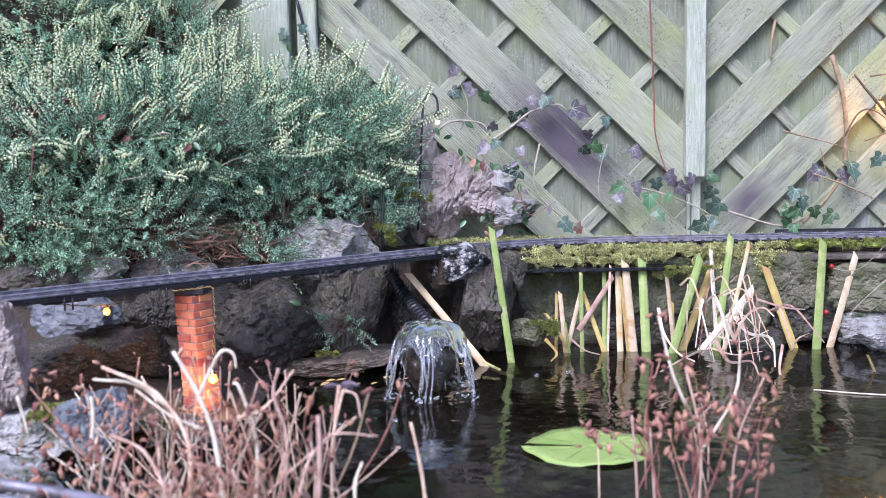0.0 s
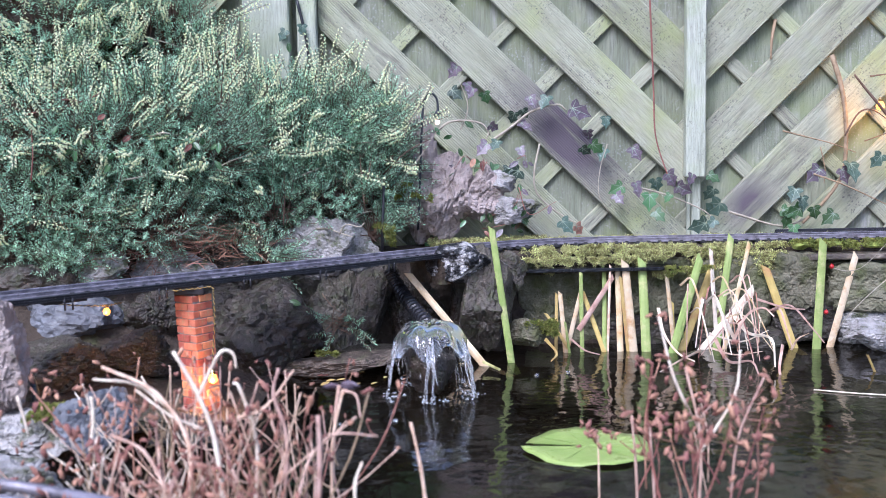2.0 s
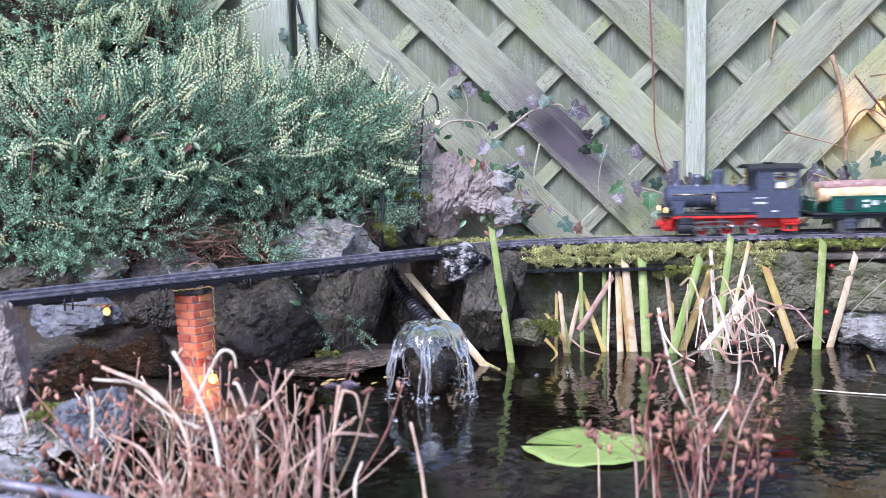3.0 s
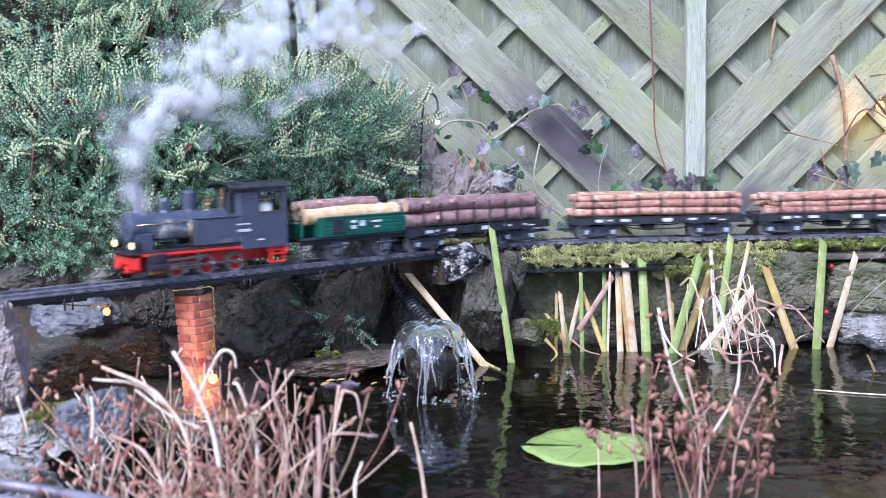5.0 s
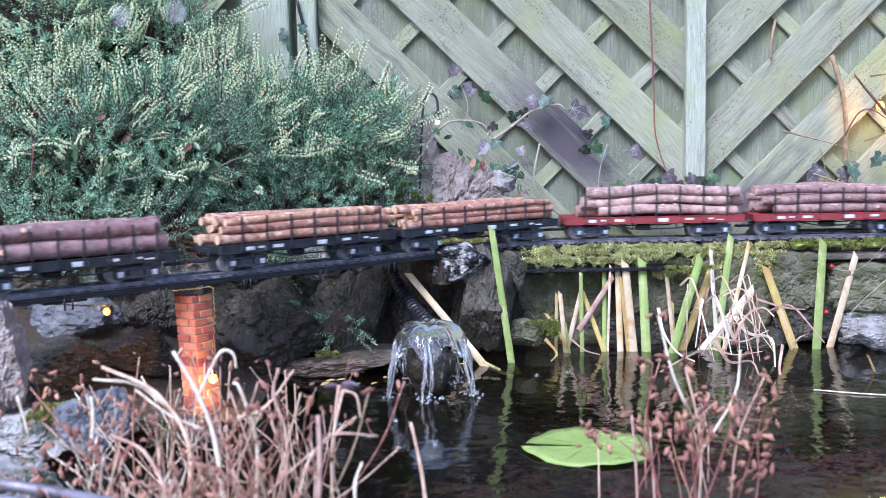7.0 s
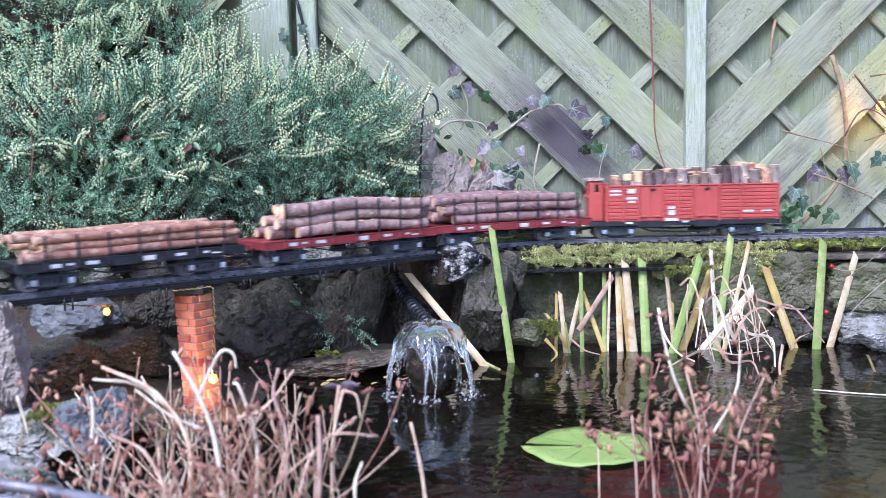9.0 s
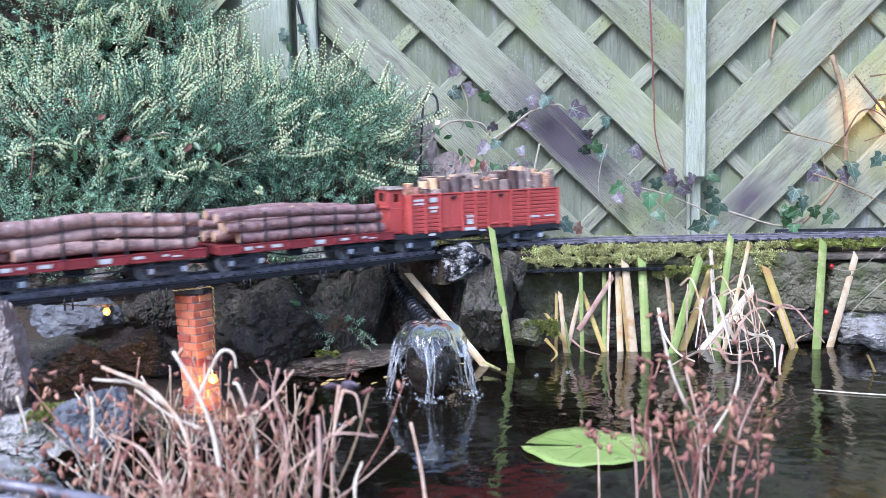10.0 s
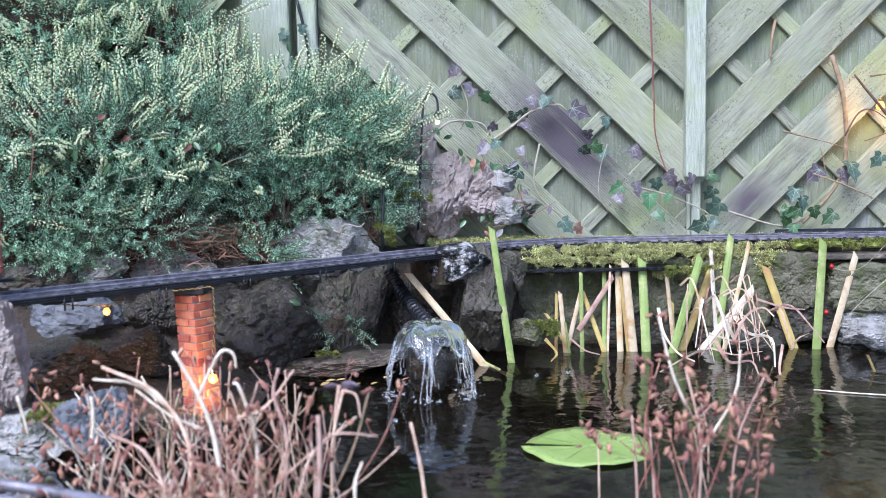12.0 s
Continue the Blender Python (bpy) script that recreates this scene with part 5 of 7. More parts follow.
log_wagon(1.814, 0.366, "deck_red", dict(top=0.108, stakes=7, rows=[(4, 0.0110), (4, 0.0106), (3, 0.0104)], label=BROWN, seed=11, bark="bark", bend=0.011, long=0.90, ahead=-0.012))
log_wagon(2.203, 0.350, "deck_red", dict(top=0.098, stakes=7, rows=[(4, 0.0110), (4, 0.0100), (2, 0.0095)], label=BROWN, seed=14, bark="bark", bend=0.012, long=0.96, ahead=0.0))
red_wagon(2.571)

# how far the train's head has come along the line, by time
HEAD = [(0, -1.935), (1, -1.29), (2, -0.638), (3, 0.012), (3.2, 0.139), (4, 0.607), (4.8, 1.035), (5, 1.146), (5.5, 1.391), (6, 1.595), (6.5, 1.778), (7, 1.944), (7.2, 2.009), (8, 2.272), (8.8, 2.566), (9, 2.645), (9.5, 2.875), (10, 3.117), (10.5, 3.361), (11, 3.625), (11.5, 3.905), (12, 4.206)]


def head_at(t):
    """Smooth reading of HEAD."""
    i = 0
    while i < len(HEAD) - 2 and t > HEAD[i + 1][0]:
        i += 1
    (ta, a), (tb, b) = HEAD[i], HEAD[i + 1]
    pa = HEAD[i - 1] if i else (ta - 1, a - 0.645)
    pb = HEAD[i + 2] if i + 2 < len(HEAD) else (tb + 0.5, b + 0.28)
    ma, mb = (b - pa[1]) / (tb - pa[0]), (pb[1] - a) / (pb[0] - ta)
    h = tb - ta
    u = (t - ta) / h
    return (2 * u ** 3 - 3 * u * u + 1) * a + (u ** 3 - 2 * u * u + u) * h * ma + (3 * u * u - 2 * u ** 3) * b + (u ** 3 - u * u) * h * mb


def car_pose(s, half, mid):
    """A vehicle whose pivots, half apart from mid, stand on the line; its middle is s along it."""
    f, _ = line_at(s + mid + half)
    b, _ = line_at(s + mid - half)
    d = (f - b).normalized()
    c = (f + b) / 2 - d * mid
    return pose(c.x, c.y, RAIL, 0, 0, math.degrees(math.atan2(d.y, d.x)))


def train_motion():
    times = [i / 10 for i in range(121)]
    place = {}
    for car, back, half, mid in CARS:
        place[car] = (back, half, mid)
        walk(car, [(t, car_pose(head_at(t) - back, half, mid)) for t in times])
    for body, car, x in SWIVEL:
        back, half, mid = place[car]
        rows = []
        for t in times:
            s = head_at(t) - back
            m = car_pose(s, half, mid)
            _, h = line_at(s + x)
            own = math.degrees(h) - math.degrees(m.to_euler().z)
            rows.append((t, pose(x, 0, 0, 0, 0, (own + 180) % 360 - 180)))
        walk(body, rows)
    fine = [i / 30 for i in range(361)]
    heads = [head_at(t) for t in fine]
    for ob, x, r in ROLL:
        walk(ob, [(t, pose(x, 0, r, 0, math.degrees(s / r) % 360)) for t, s in zip(fine, heads)])
    r, crank = 0.0165, 0.0085
    for what, ob, side in LOCO_PARTS:
        rows = []
        for t, s in zip(fine, heads):
            a = s / r + (0 if side > 0 else math.pi / 2)
            px, pz = -crank * math.cos(a), crank * math.sin(a)
            if what == "rod":
                rows.append((t, pose(px, 0, r + pz)))
            else:
                rows.append((t, pose(px, 0, r + pz, 0, math.degrees(math.asin((pz - 0.003) / 0.075)))))
        walk(ob, rows)


# ---- planting ----
class Cloud:
    """Many small leaves gathered quickly into one mesh."""

    def __init__(self):
        self.v, self.f, self.n = [], [], 0

    def add(self, verts, faces):
        """verts (m, k, 3): m pieces of k corners; faces: corner lists of one piece."""
        m, k, _ = verts.shape
        base = self.n + np.arange(m)[:, None] * k
        for q in faces:
            self.f.append(base + np.array(q)[None, :])
        self.v.append(verts.reshape(-1, 3))
        self.n += m * k

    def part(self, name, mat, parent=None, label="", kind="", category="", smooth=False):
        g = Geo()
        g.v = np.concatenate(self.v).tolist()
        g.f = [tuple(r) for a in self.f for r in a.tolist()]
        return part(name, g, mat, parent, label, smooth, category, kind)


def unit(a):
    return a / np.maximum(np.linalg.norm(a, axis=-1, keepdims=True), 1e-9)


def blades(base, way, length, width, bend=0.0, rs=None):
    """Slim folded leaves from base along way."""
    rs = rs or np.random
    side = unit(np.cross(way, rs.normal(size=way.shape)))
    up = np.cross(side, way)
    L, W = length[:, None], width[:, None]
    a = base
    m = base + way * L * 0.45 + up * L * bend * 0.3
    t = base + way * L - up * L * bend * 0.3
    return np.stack([a, m + side * W, t, m - side * W], 1)


def heath(lobes, sprigs, seed, flower_share, clip):
    """Roots, ways and lengths of sprigs growing in clumps out of rounded lobes, with gaps between."""
    rs = np.random.RandomState(seed)
    area = np.array([a * c for _, (a, b, c) in lobes])
    pick = rs.choice(len(lobes), sprigs, p=area / area.sum())
    d = unit(rs.normal(size=(sprigs, 3)))
    d[:, 1] = -np.abs(d[:, 1]) * 1.1 + 0.25 * rs.rand(sprigs)
    d = unit(d)
    ctr, size = np.array([c for c, _ in lobes])[pick], np.array([s for _, s in lobes])[pick]
    depth = (1 - 0.42 * rs.rand(sprigs) ** 1.6)[:, None]
    root = ctr + d * size * depth
    lump = np.array([noise.noise(Vector(p) * 13.0) + 0.6 * noise.noise(Vector(p) * 31.0) for p in root])
    drift = np.array([list(noise.noise_vector(Vector(p) * 9.0)) for p in root])
    way = unit(d * 0.8 + np.array([0.05, -0.15, 0.50]) + drift * 1.0 + rs.normal(size=(sprigs, 3)) * 0.18)
    ln = rs.uniform(0.040, 0.085, sprigs) * (1 + 0.5 * np.clip(lump, -0.5, 0.8))
    ok = (root[:, 1] < clip) & ((lump > -0.22) | (rs.rand(sprigs) < 0.35))
    return root[ok], way[ok], ln[ok], rs


def heath_bush(name, label, lobes, sprigs, seed, flowers):
    bush = thing(name, label, "shrub")
    root, way, ln, rs = heath(lobes, sprigs, seed, flowers, 2.29)
    n = len(root)
    needles, stems, bells = Cloud(), Cloud(), Cloud()
    high = np.clip((root[:, 2] - 0.28) / 0.3, 0.08, 1)
    fl = np.where(rs.rand(n) < flowers * high)[0]
    ln[fl] *= 1.75
    side = unit(np.cross(way, rs.normal(size=way.shape)))
    up = np.cross(side, way)
    curl = rs.uniform(-0.45, 0.45, n)[:, None]
    k = 40
    for i in range(k):
        t = 0.12 + 0.88 * i / k
        p = root + way * (ln * t)[:, None] + side * curl * (ln * t * t)[:, None]
        a = i * 2.4 + rs.uniform(0, 1, n)
        out = side * np.cos(a)[:, None] + up * np.sin(a)[:, None]
        w = unit(out + way * (0.55 + 0.9 * (t > 0.9)))
        needles.add(blades(p, w, rs.uniform(0.0065, 0.0115, n) * (1.05 - 0.3 * t), rs.uniform(0.0009, 0.0014, n), 0.1, rs), [(0, 1, 2, 3)])
    tip = root + way * ln[:, None] + side * curl * ln[:, None]
    mid = root + way * (ln * 0.5)[:, None] + side * curl * (ln * 0.25)[:, None]
    low = root - way * 0.05
    for a, b, w in ((low, root, 0.0011), (root, mid, 0.0008), (mid, tip, 0.0006)):
        stems.add(np.stack([a + side * w, a - side * w, b - side * w, b + side * w], 1), [(0, 1, 2, 3)])
        stems.add(np.stack([a + up * w, a - up * w, b - up * w, b + up * w], 1), [(0, 1, 2, 3)])
    for i in range(34):
        t = 0.45 + 0.58 * i / 34
        p = root[fl] + way[fl] * (ln[fl] * t)[:, None] + side[fl] * curl[fl] * (ln[fl] * t * t)[:, None]
        a = i * 2.1 + rs.uniform(0, 1, len(fl))
        out = unit(side[fl] * np.cos(a)[:, None] + up[fl] * np.sin(a)[:, None] + np.array([0, 0, -0.5]))
        q = p + out * 0.0035
        r = 0.0018
        s2, u2 = unit(np.cross(out, way[fl])), way[fl]
        e = q + out * 0.0062
        c = q + out * 0.0022
        bells.add(np.stack([q, c + s2 * r, c + u2 * r, c - s2 * r, c - u2 * r, e], 1), [(0, 1, 2), (0, 2, 3), (0, 3, 4), (0, 4, 1), (5, 2, 1), (5, 3, 2), (5, 4, 3), (5, 1, 4)])
    needles.part("foliage", "needle", bush, "dense blue green needles", "stuff")
    stems.part("twig_mass", "twig", bush, "brown twigs", "stuff")
    if not flowers:
        return bush
    bells.part("blossom", "bell", bush, "pale cream flower spikes", "stuff")
    # solid lumps added inside; their dark colour stands for shade between the sprigs
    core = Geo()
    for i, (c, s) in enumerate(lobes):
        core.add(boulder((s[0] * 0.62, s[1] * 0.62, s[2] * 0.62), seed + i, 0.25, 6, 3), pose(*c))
    part("inner_growth", core, "soil", bush, "added dark lumps standing for the shaded inside")
    rnd = random.Random(seed)
    for i in range(60 if sprigs > 500 else 3):
        c, s = rnd.choice(lobes)
        a = Vector(c) + Vector((rnd.uniform(-1, 1) * s[0], -rnd.uniform(0.2, 0.9) * s[1], rnd.uniform(-0.9, 0.2) * s[2]))
        b = a + Vector((rnd.uniform(-0.10, 0.10), rnd.uniform(-0.05, 0.02), rnd.uniform(-0.03, 0.12)))
        m = (a + b) / 2 + Vector((0, -0.01, rnd.uniform(-0.01, 0.02)))
        part("branch", Geo().add(tube(smooth_line([a, m, b], 3), [0.0018, 0.0017, 0.0016, 0.0014, 0.0012, 0.001, 0.0008], 5)), "pale_twig" if i % 3 else "twig", bush, "", True)
    return bush


LOBES = [
    ((-0.8103, 2.1527, 0.6205), (0.23, 0.13, 0.17)), ((-0.640, 2.1967, 0.6547), (0.165, 0.12, 0.165)), ((-0.478, 2.2052, 0.5400), (0.085, 0.10, 0.085)),
    ((-0.725, 2.0098, 0.4157), (0.22, 0.15, 0.14)), ((-0.5188, 2.0507, 0.422), (0.18, 0.14, 0.13)), ((-0.7542, 1.9255, 0.2877), (0.16, 0.12, 0.075)),
    ((-0.5917, 1.9761, 0.2911), (0.15, 0.12, 0.065)),
]
heath_bush("heath_bush", "large bushy blue green heath with cream blossom on the bank", LOBES, 5200, 21, 0.15)
LOBES2 = [
    ((-0.336, 2.1508, 0.4175), (0.13, 0.11, 0.12)), ((-0.2177, 2.1801, 0.4091), (0.12, 0.09, 0.10)), ((-0.1485, 2.2013, 0.4193), (0.075, 0.08, 0.11)), ((-0.396, 2.0797, 0.3187), (0.13, 0.11, 0.06)),
    ((-0.2557, 2.13, 0.3187), (0.12, 0.09, 0.05)), ((-0.149, 2.1704, 0.3203), (0.06, 0.07, 0.05)),
]
heath_bush("heath_bush", "smaller spreading heath with cream blossom by the fence", LOBES2, 2700, 22, 0.15)


def litter(place, spread, count, seed, label):
    """Dry needles and fine dead twigs lying on the bank."""
    rs = np.random.RandomState(seed)
    c = Cloud()
    p = np.array(place) + rs.normal(size=(count, 3)) * np.array(spread)
    w = unit(rs.normal(size=(count, 3)) * np.array([1, 0.6, 0.35]))
    c.add(blades(p, w, rs.uniform(0.03, 0.07, count), rs.uniform(0.0005, 0.0009, count), 0.3, rs), [(0, 1, 2, 3)])
    c.part("dead_twigs", "husk", None, label, "stuff", "twigs")


litter((-0.4642, 1.9707, 0.2407), (0.06, 0.03, 0.022), 420, 5, "fine reddish dead twigs under the heath")
litter((-0.578, 1.9189, 0.2273), (0.07, 0.03, 0.018), 260, 6, "fine reddish dead twigs under the heath")


def leaf_shape(kind, size):
    """A curved leaf in its own plane, stalk at the origin, tip along x."""
    if kind == "ivy":
        half = [(-0.14, 0.13), (-0.13, 0.32), (0.0, 0.50), (0.12, 0.42), (0.24, 0.29), (0.36, 0.33), (0.52, 0.42), (0.60, 0.30), (0.70, 0.17), (0.86, 0.08)]
        pts = [(0, 0)] + half + [(1.0, 0)] + [(x, -y) for x, y in reversed(half)]
    else:
        pts = [(0, 0), (0.2, 0.16), (0.45, 0.24), (0.75, 0.17), (1.0, 0), (0.75, -0.17), (0.45, -0.24), (0.2, -0.16)]
    v = [(x * size, y * size, size * (0.10 * abs(y) - 0.10 * x * x)) for x, y in pts]
    n = len(v)
    v.append((0.35 * size, 0, -0.012 * size))
    thick = [(x, y, z - 0.0004) for x, y, z in v]
    f = [(i, (i + 1) % n, n) for i in range(n)] + [((i + 1) % n + n + 1, i + n + 1, 2 * n + 1) for i in range(n)] + [(i, i + n + 1, (i + 1) % n + n + 1, (i + 1) % n) for i in range(n)]
    return v + thick, f


def leaf_veins(kind, size):
    """Pale raised veins fanning over a leaf."""
    ways = [(0.92, 0), (0.48, 0.36), (0.48, -0.36), (0.0, 0.43), (0.0, -0.43)] if kind == "ivy" else [(0.93, 0)]
    v, f = [], []
    for x, y in ways:
        c = Vector((x, y)).normalized()
        row = []
        for q in range(4):
            u = q / 3
            w = 0.020 * (1 - 0.8 * u)
            for k in (1, -1):
                px, py = x * u - c.y * w * k, y * u + c.x * w * k
                row.append((px * size, py * size, size * (0.10 * abs(py) - 0.10 * px * px + 0.012)))
        n = len(v)
        v += row
        f += [(n + 2 * q, n + 2 * q + 1, n + 2 * q + 3, n + 2 * q + 2) for q in range(3)]
    return v, f


LEAF = {}


def hang_leaf(plant, place, kind, size, mat, rnd, droop=None):
    size *= 1.2 if kind == "ivy" else 1.15
    key = (kind, mat, round(size, 3))
    yaw = rnd.uniform(-70, 70)
    # leaves face the pond and hang by their stalks
    m = Matrix.Translation(place) @ pose(0, 0, 0, 90 + rnd.uniform(-35, 15), 0, 0) @ pose(0, 0, 0, 0, 0, (droop if droop is not None else -90) + yaw) @ pose(0, 0, 0, rnd.uniform(-25, 25), rnd.uniform(-10, 25))
    if key not in LEAF:
        LEAF[key] = part("leaf", Geo().add(leaf_shape(kind, size)).add(leaf_veins(kind, size), slot=1), [mat, "vein"], plant, at=m).data
    else:
        o = new("leaf", LEAF[key])
        o.parent, o.matrix_basis = plant, m


def vine(label, stems, leaves, name="ivy", radius=0.0022, mat="pale_twig", seed=1):
    plant = thing(name, label, "climbing plant")
    rnd = random.Random(seed)
    for pts, r in stems:
        line = smooth_line(pts, 5)
        part("stem", Geo().add(tube(line, [r * (1 - 0.5 * i / len(line)) for i in range(len(line))], 6)), mat, plant, smooth=True)
    for p, kind, size, lm in leaves:
        hang_leaf(plant, Vector(p), kind, size, lm, rnd)
    return plant


FY = 2.285
vine("ivy with green and purple leaves on pale stems against the fence",
     [([(-0.0122, 2.27, 0.4404), (0.0248, 2.275, 0.4639), (0.0858, 2.275, 0.4591), (0.1076, 2.28, 0.432)], 0.003), ([(0.1099, 2.28, 0.4198), (0.1532, 2.28, 0.4494), (0.1964, 2.28, 0.4814), (0.2521, 2.285, 0.4962), (0.2728, 2.285, 0.4837)], 0.0032),
      ([(0.0429, 2.28, 0.4454), (0.0598, 2.285, 0.4938), (0.0412, 2.285, 0.5547)], 0.0018), ([(0.215, 2.29, 0.4116), (0.2016, 2.285, 0.3444), (0.2094, 2.28, 0.3014), (0.2498, 2.28, 0.2635), (0.2929, 2.28, 0.2379)], 0.0026),
      ([(-0.0254, 2.27, 0.392), (0.0479, 2.275, 0.3869), (0.109, 2.275, 0.371)], 0.0016), ([(0.1038, 2.275, 0.4382), (0.0872, 2.275, 0.3898), (0.1215, 2.28, 0.3707)], 0.0014)],
     [((0.0367, 2.28, 0.581), "ivy", 0.026, "ivy_purple"), ((0.058, 2.28, 0.5445), "ivy", 0.022, "ivy_purple"), ((0.0725, 2.28, 0.5321), "ivy", 0.022, "ivy_purple"), ((0.0261, 2.28, 0.5306), "ivy", 0.026, "ivy"), ((0.0955, 2.28, 0.5232), "ivy", 0.024, "leaf"),
      ((0.1942, 2.28, 0.5129), "ivy", 0.024, "ivy_purple"), ((0.2309, 2.28, 0.5122), "ivy", 0.028, "ivy"), ((0.1781, 2.28, 0.4854), "ivy", 0.022, "ivy"), ((0.1597, 2.28, 0.4797), "ivy", 0.024, "ivy"), ((0.1741, 2.28, 0.4575), "ivy", 0.026, "ivy_purple"),
      ((0.285, 2.275, 0.4868), "ivy", 0.038, "ivy_purple"), ((0.3593, 2.29, 0.4663), "ivy", 0.022, "ivy"), ((0.3192, 2.285, 0.4378), "ivy", 0.022, "ivy_purple"), ((0.3289, 2.285, 0.4095), "ivy", 0.028, "leaf"), ((0.3067, 2.285, 0.4013), "ivy", 0.024, "ivy"), ((0.4183, 2.29, 0.3991), "ivy", 0.028, "ivy_purple"), ((0.3567, 2.29, 0.3966), "ivy", 0.024, "ivy"),
      ((0.1651, 2.24, 0.3564), "ivy", 0.036, "ivy"), ((0.1434, 2.24, 0.3617), "ivy", 0.022, "ivy"), ((0.1703, 2.27, 0.4041), "ivy", 0.020, "ivy_purple"), ((0.1075, 2.27, 0.4538), "ivy", 0.022, "ivy_purple"), ((0.1216, 2.27, 0.4196), "ivy", 0.024, "ivy"), ((0.0996, 2.27, 0.414), "ivy", 0.030, "ivy_purple"),
      ((0.0241, 2.26, 0.4336), "plain", 0.020, "leaf"), ((0.0513, 2.26, 0.4632), "plain", 0.022, "leaf"), ((0.0382, 2.26, 0.4067), "plain", 0.018, "leaf"), ((0.0658, 2.26, 0.382), "plain", 0.022, "leaf"), ((0.0839, 2.26, 0.3743), "plain", 0.022, "leaf"), ((0.1082, 2.26, 0.3654), "plain", 0.022, "leaf"), ((0.1265, 2.26, 0.3687), "plain", 0.022, "leaf"), ((0.011, 2.25, 0.3857), "plain", 0.018, "leaf"), ((-0.012, 2.26, 0.4524), "plain", 0.018, "leaf"),
      ((0.0399, 2.22, 0.338), "plain", 0.020, "leaf"), ((0.0217, 2.22, 0.3263), "plain", 0.018, "leaf"), ((0.0454, 2.22, 0.3079), "plain", 0.018, "leaf"), ((0.0746, 2.2, 0.2965), "plain", 0.020, "leaf"), ((0.0896, 2.2, 0.2688), "plain", 0.018, "leaf"), ((0.0501, 2.2, 0.2552), "plain", 0.018, "leaf"), ((0.1891, 2.22, 0.2726), "ivy", 0.02, "ivy")], seed=3)
vine("ivy creeping along the foot of the fence",
     [([(0.3629, 2.29, 0.4088), (0.3459, 2.285, 0.3539), (0.3426, 2.28, 0.2988), (0.3671, 2.28, 0.2551)], 0.0014), ([(0.4184, 2.29, 0.3153), (0.4916, 2.285, 0.2956), (0.5648, 2.28, 0.2636), (0.5897, 2.28, 0.2446)], 0.0022), ([(0.6267, 2.28, 0.2563), (0.7384, 2.28, 0.2231), (0.8, 2.28, 0.2405)], 0.0028)],
     [((0.4638, 2.27, 0.3301), "ivy", 0.028, "ivy"), ((0.4907, 2.27, 0.3419), "ivy", 0.032, "ivy_purple"), ((0.5129, 2.27, 0.3145), "ivy", 0.030, "ivy_purple"), ((0.4516, 2.27, 0.2973), "ivy", 0.032, "leaf"), ((0.3919, 2.28, 0.3163), "ivy", 0.028, "leaf"), ((0.464, 2.27, 0.2601), "ivy", 0.026, "leaf"), ((0.4208, 2.27, 0.3224), "ivy", 0.028, "ivy_purple"), ((0.4958, 2.27, 0.2964), "ivy", 0.018, "leaf"),
      ((0.589, 2.27, 0.3069), "ivy", 0.028, "ivy"), ((0.6053, 2.27, 0.2759), "ivy", 0.040, "ivy"), ((0.5802, 2.27, 0.3377), "ivy", 0.024, "leaf"), ((0.5907, 2.26, 0.24), "ivy", 0.022, "ivy"), ((0.5674, 2.25, 0.2351), "ivy", 0.034, "ivy"), ((0.2528, 2.2, 0.2489), "ivy", 0.030, "ivy"), ((0.3795, 2.28, 0.2981), "ivy", 0.024, "ivy_purple"), ((0.2864, 2.23, 0.2361), "ivy", 0.024, "husk"), ((0.5458, 2.28, 0.338), "ivy", 0.022, "ivy_purple")], seed=5)
vine("ivy clump with bronze leaves low on the fence",
     [([(0.7407, 2.34, 0.6734), (0.7261, 2.315, 0.6286), (0.7227, 2.31, 0.5857)], 0.0042), ([(0.8557, 2.31, 0.5917), (0.873, 2.3, 0.5275), (0.8842, 2.3, 0.4663), (0.8871, 2.3, 0.3925), (0.876, 2.29, 0.3313), (0.8363, 2.28, 0.277), (0.7844, 2.27, 0.2293)], 0.0062),
      ([(0.7478, 2.3, 0.4296), (0.8002, 2.29, 0.4151), (0.8522, 2.28, 0.3995), (0.9018, 2.28, 0.3802)], 0.0020), ([(0.8034, 2.26, 0.3362), (0.8773, 2.26, 0.308), (0.9701, 2.26, 0.2634)], 0.0022), ([(0.8277, 2.29, 0.3938), (0.8386, 2.29, 0.3443), (0.8368, 2.29, 0.3135)], 0.0016)],
     [((0.7649, 2.26, 0.304), "ivy", 0.030, "ivy"), ((0.7799, 2.26, 0.2854), "ivy", 0.028, "ivy"), ((0.7742, 2.26, 0.261), "ivy", 0.032, "leaf"), ((0.7499, 2.26, 0.2517), "ivy", 0.030, "leaf"), ((0.8048, 2.26, 0.2629), "ivy", 0.026, "leaf"), ((0.7375, 2.26, 0.2593), "ivy", 0.026, "leaf"), ((0.848, 2.26, 0.2498), "ivy", 0.030, "leaf"), ((0.819, 2.27, 0.3454), "ivy", 0.034, "ivy_purple"), ((0.8901, 2.28, 0.3559), "ivy", 0.040, "ivy"), ((0.8719, 2.28, 0.344), "ivy", 0.030, "ivy_purple"), ((0.7592, 2.25, 0.2253), "ivy", 0.024, "leaf"), ((0.9573, 2.28, 0.373), "ivy", 0.03, "ivy")], mat="tan_twig", seed=7)
vine("bare thin red stem hanging down the fence", [([(0.454, 2.3, 0.7879), (0.4566, 2.3, 0.7164), (0.4617, 2.3, 0.6081), (0.4657, 2.3, 0.5109), (0.4696, 2.3, 0.4251), (0.4911, 2.295, 0.3508), (0.505, 2.29, 0.3137)], 0.0024)], [], "climber_stem", mat="red_twig")
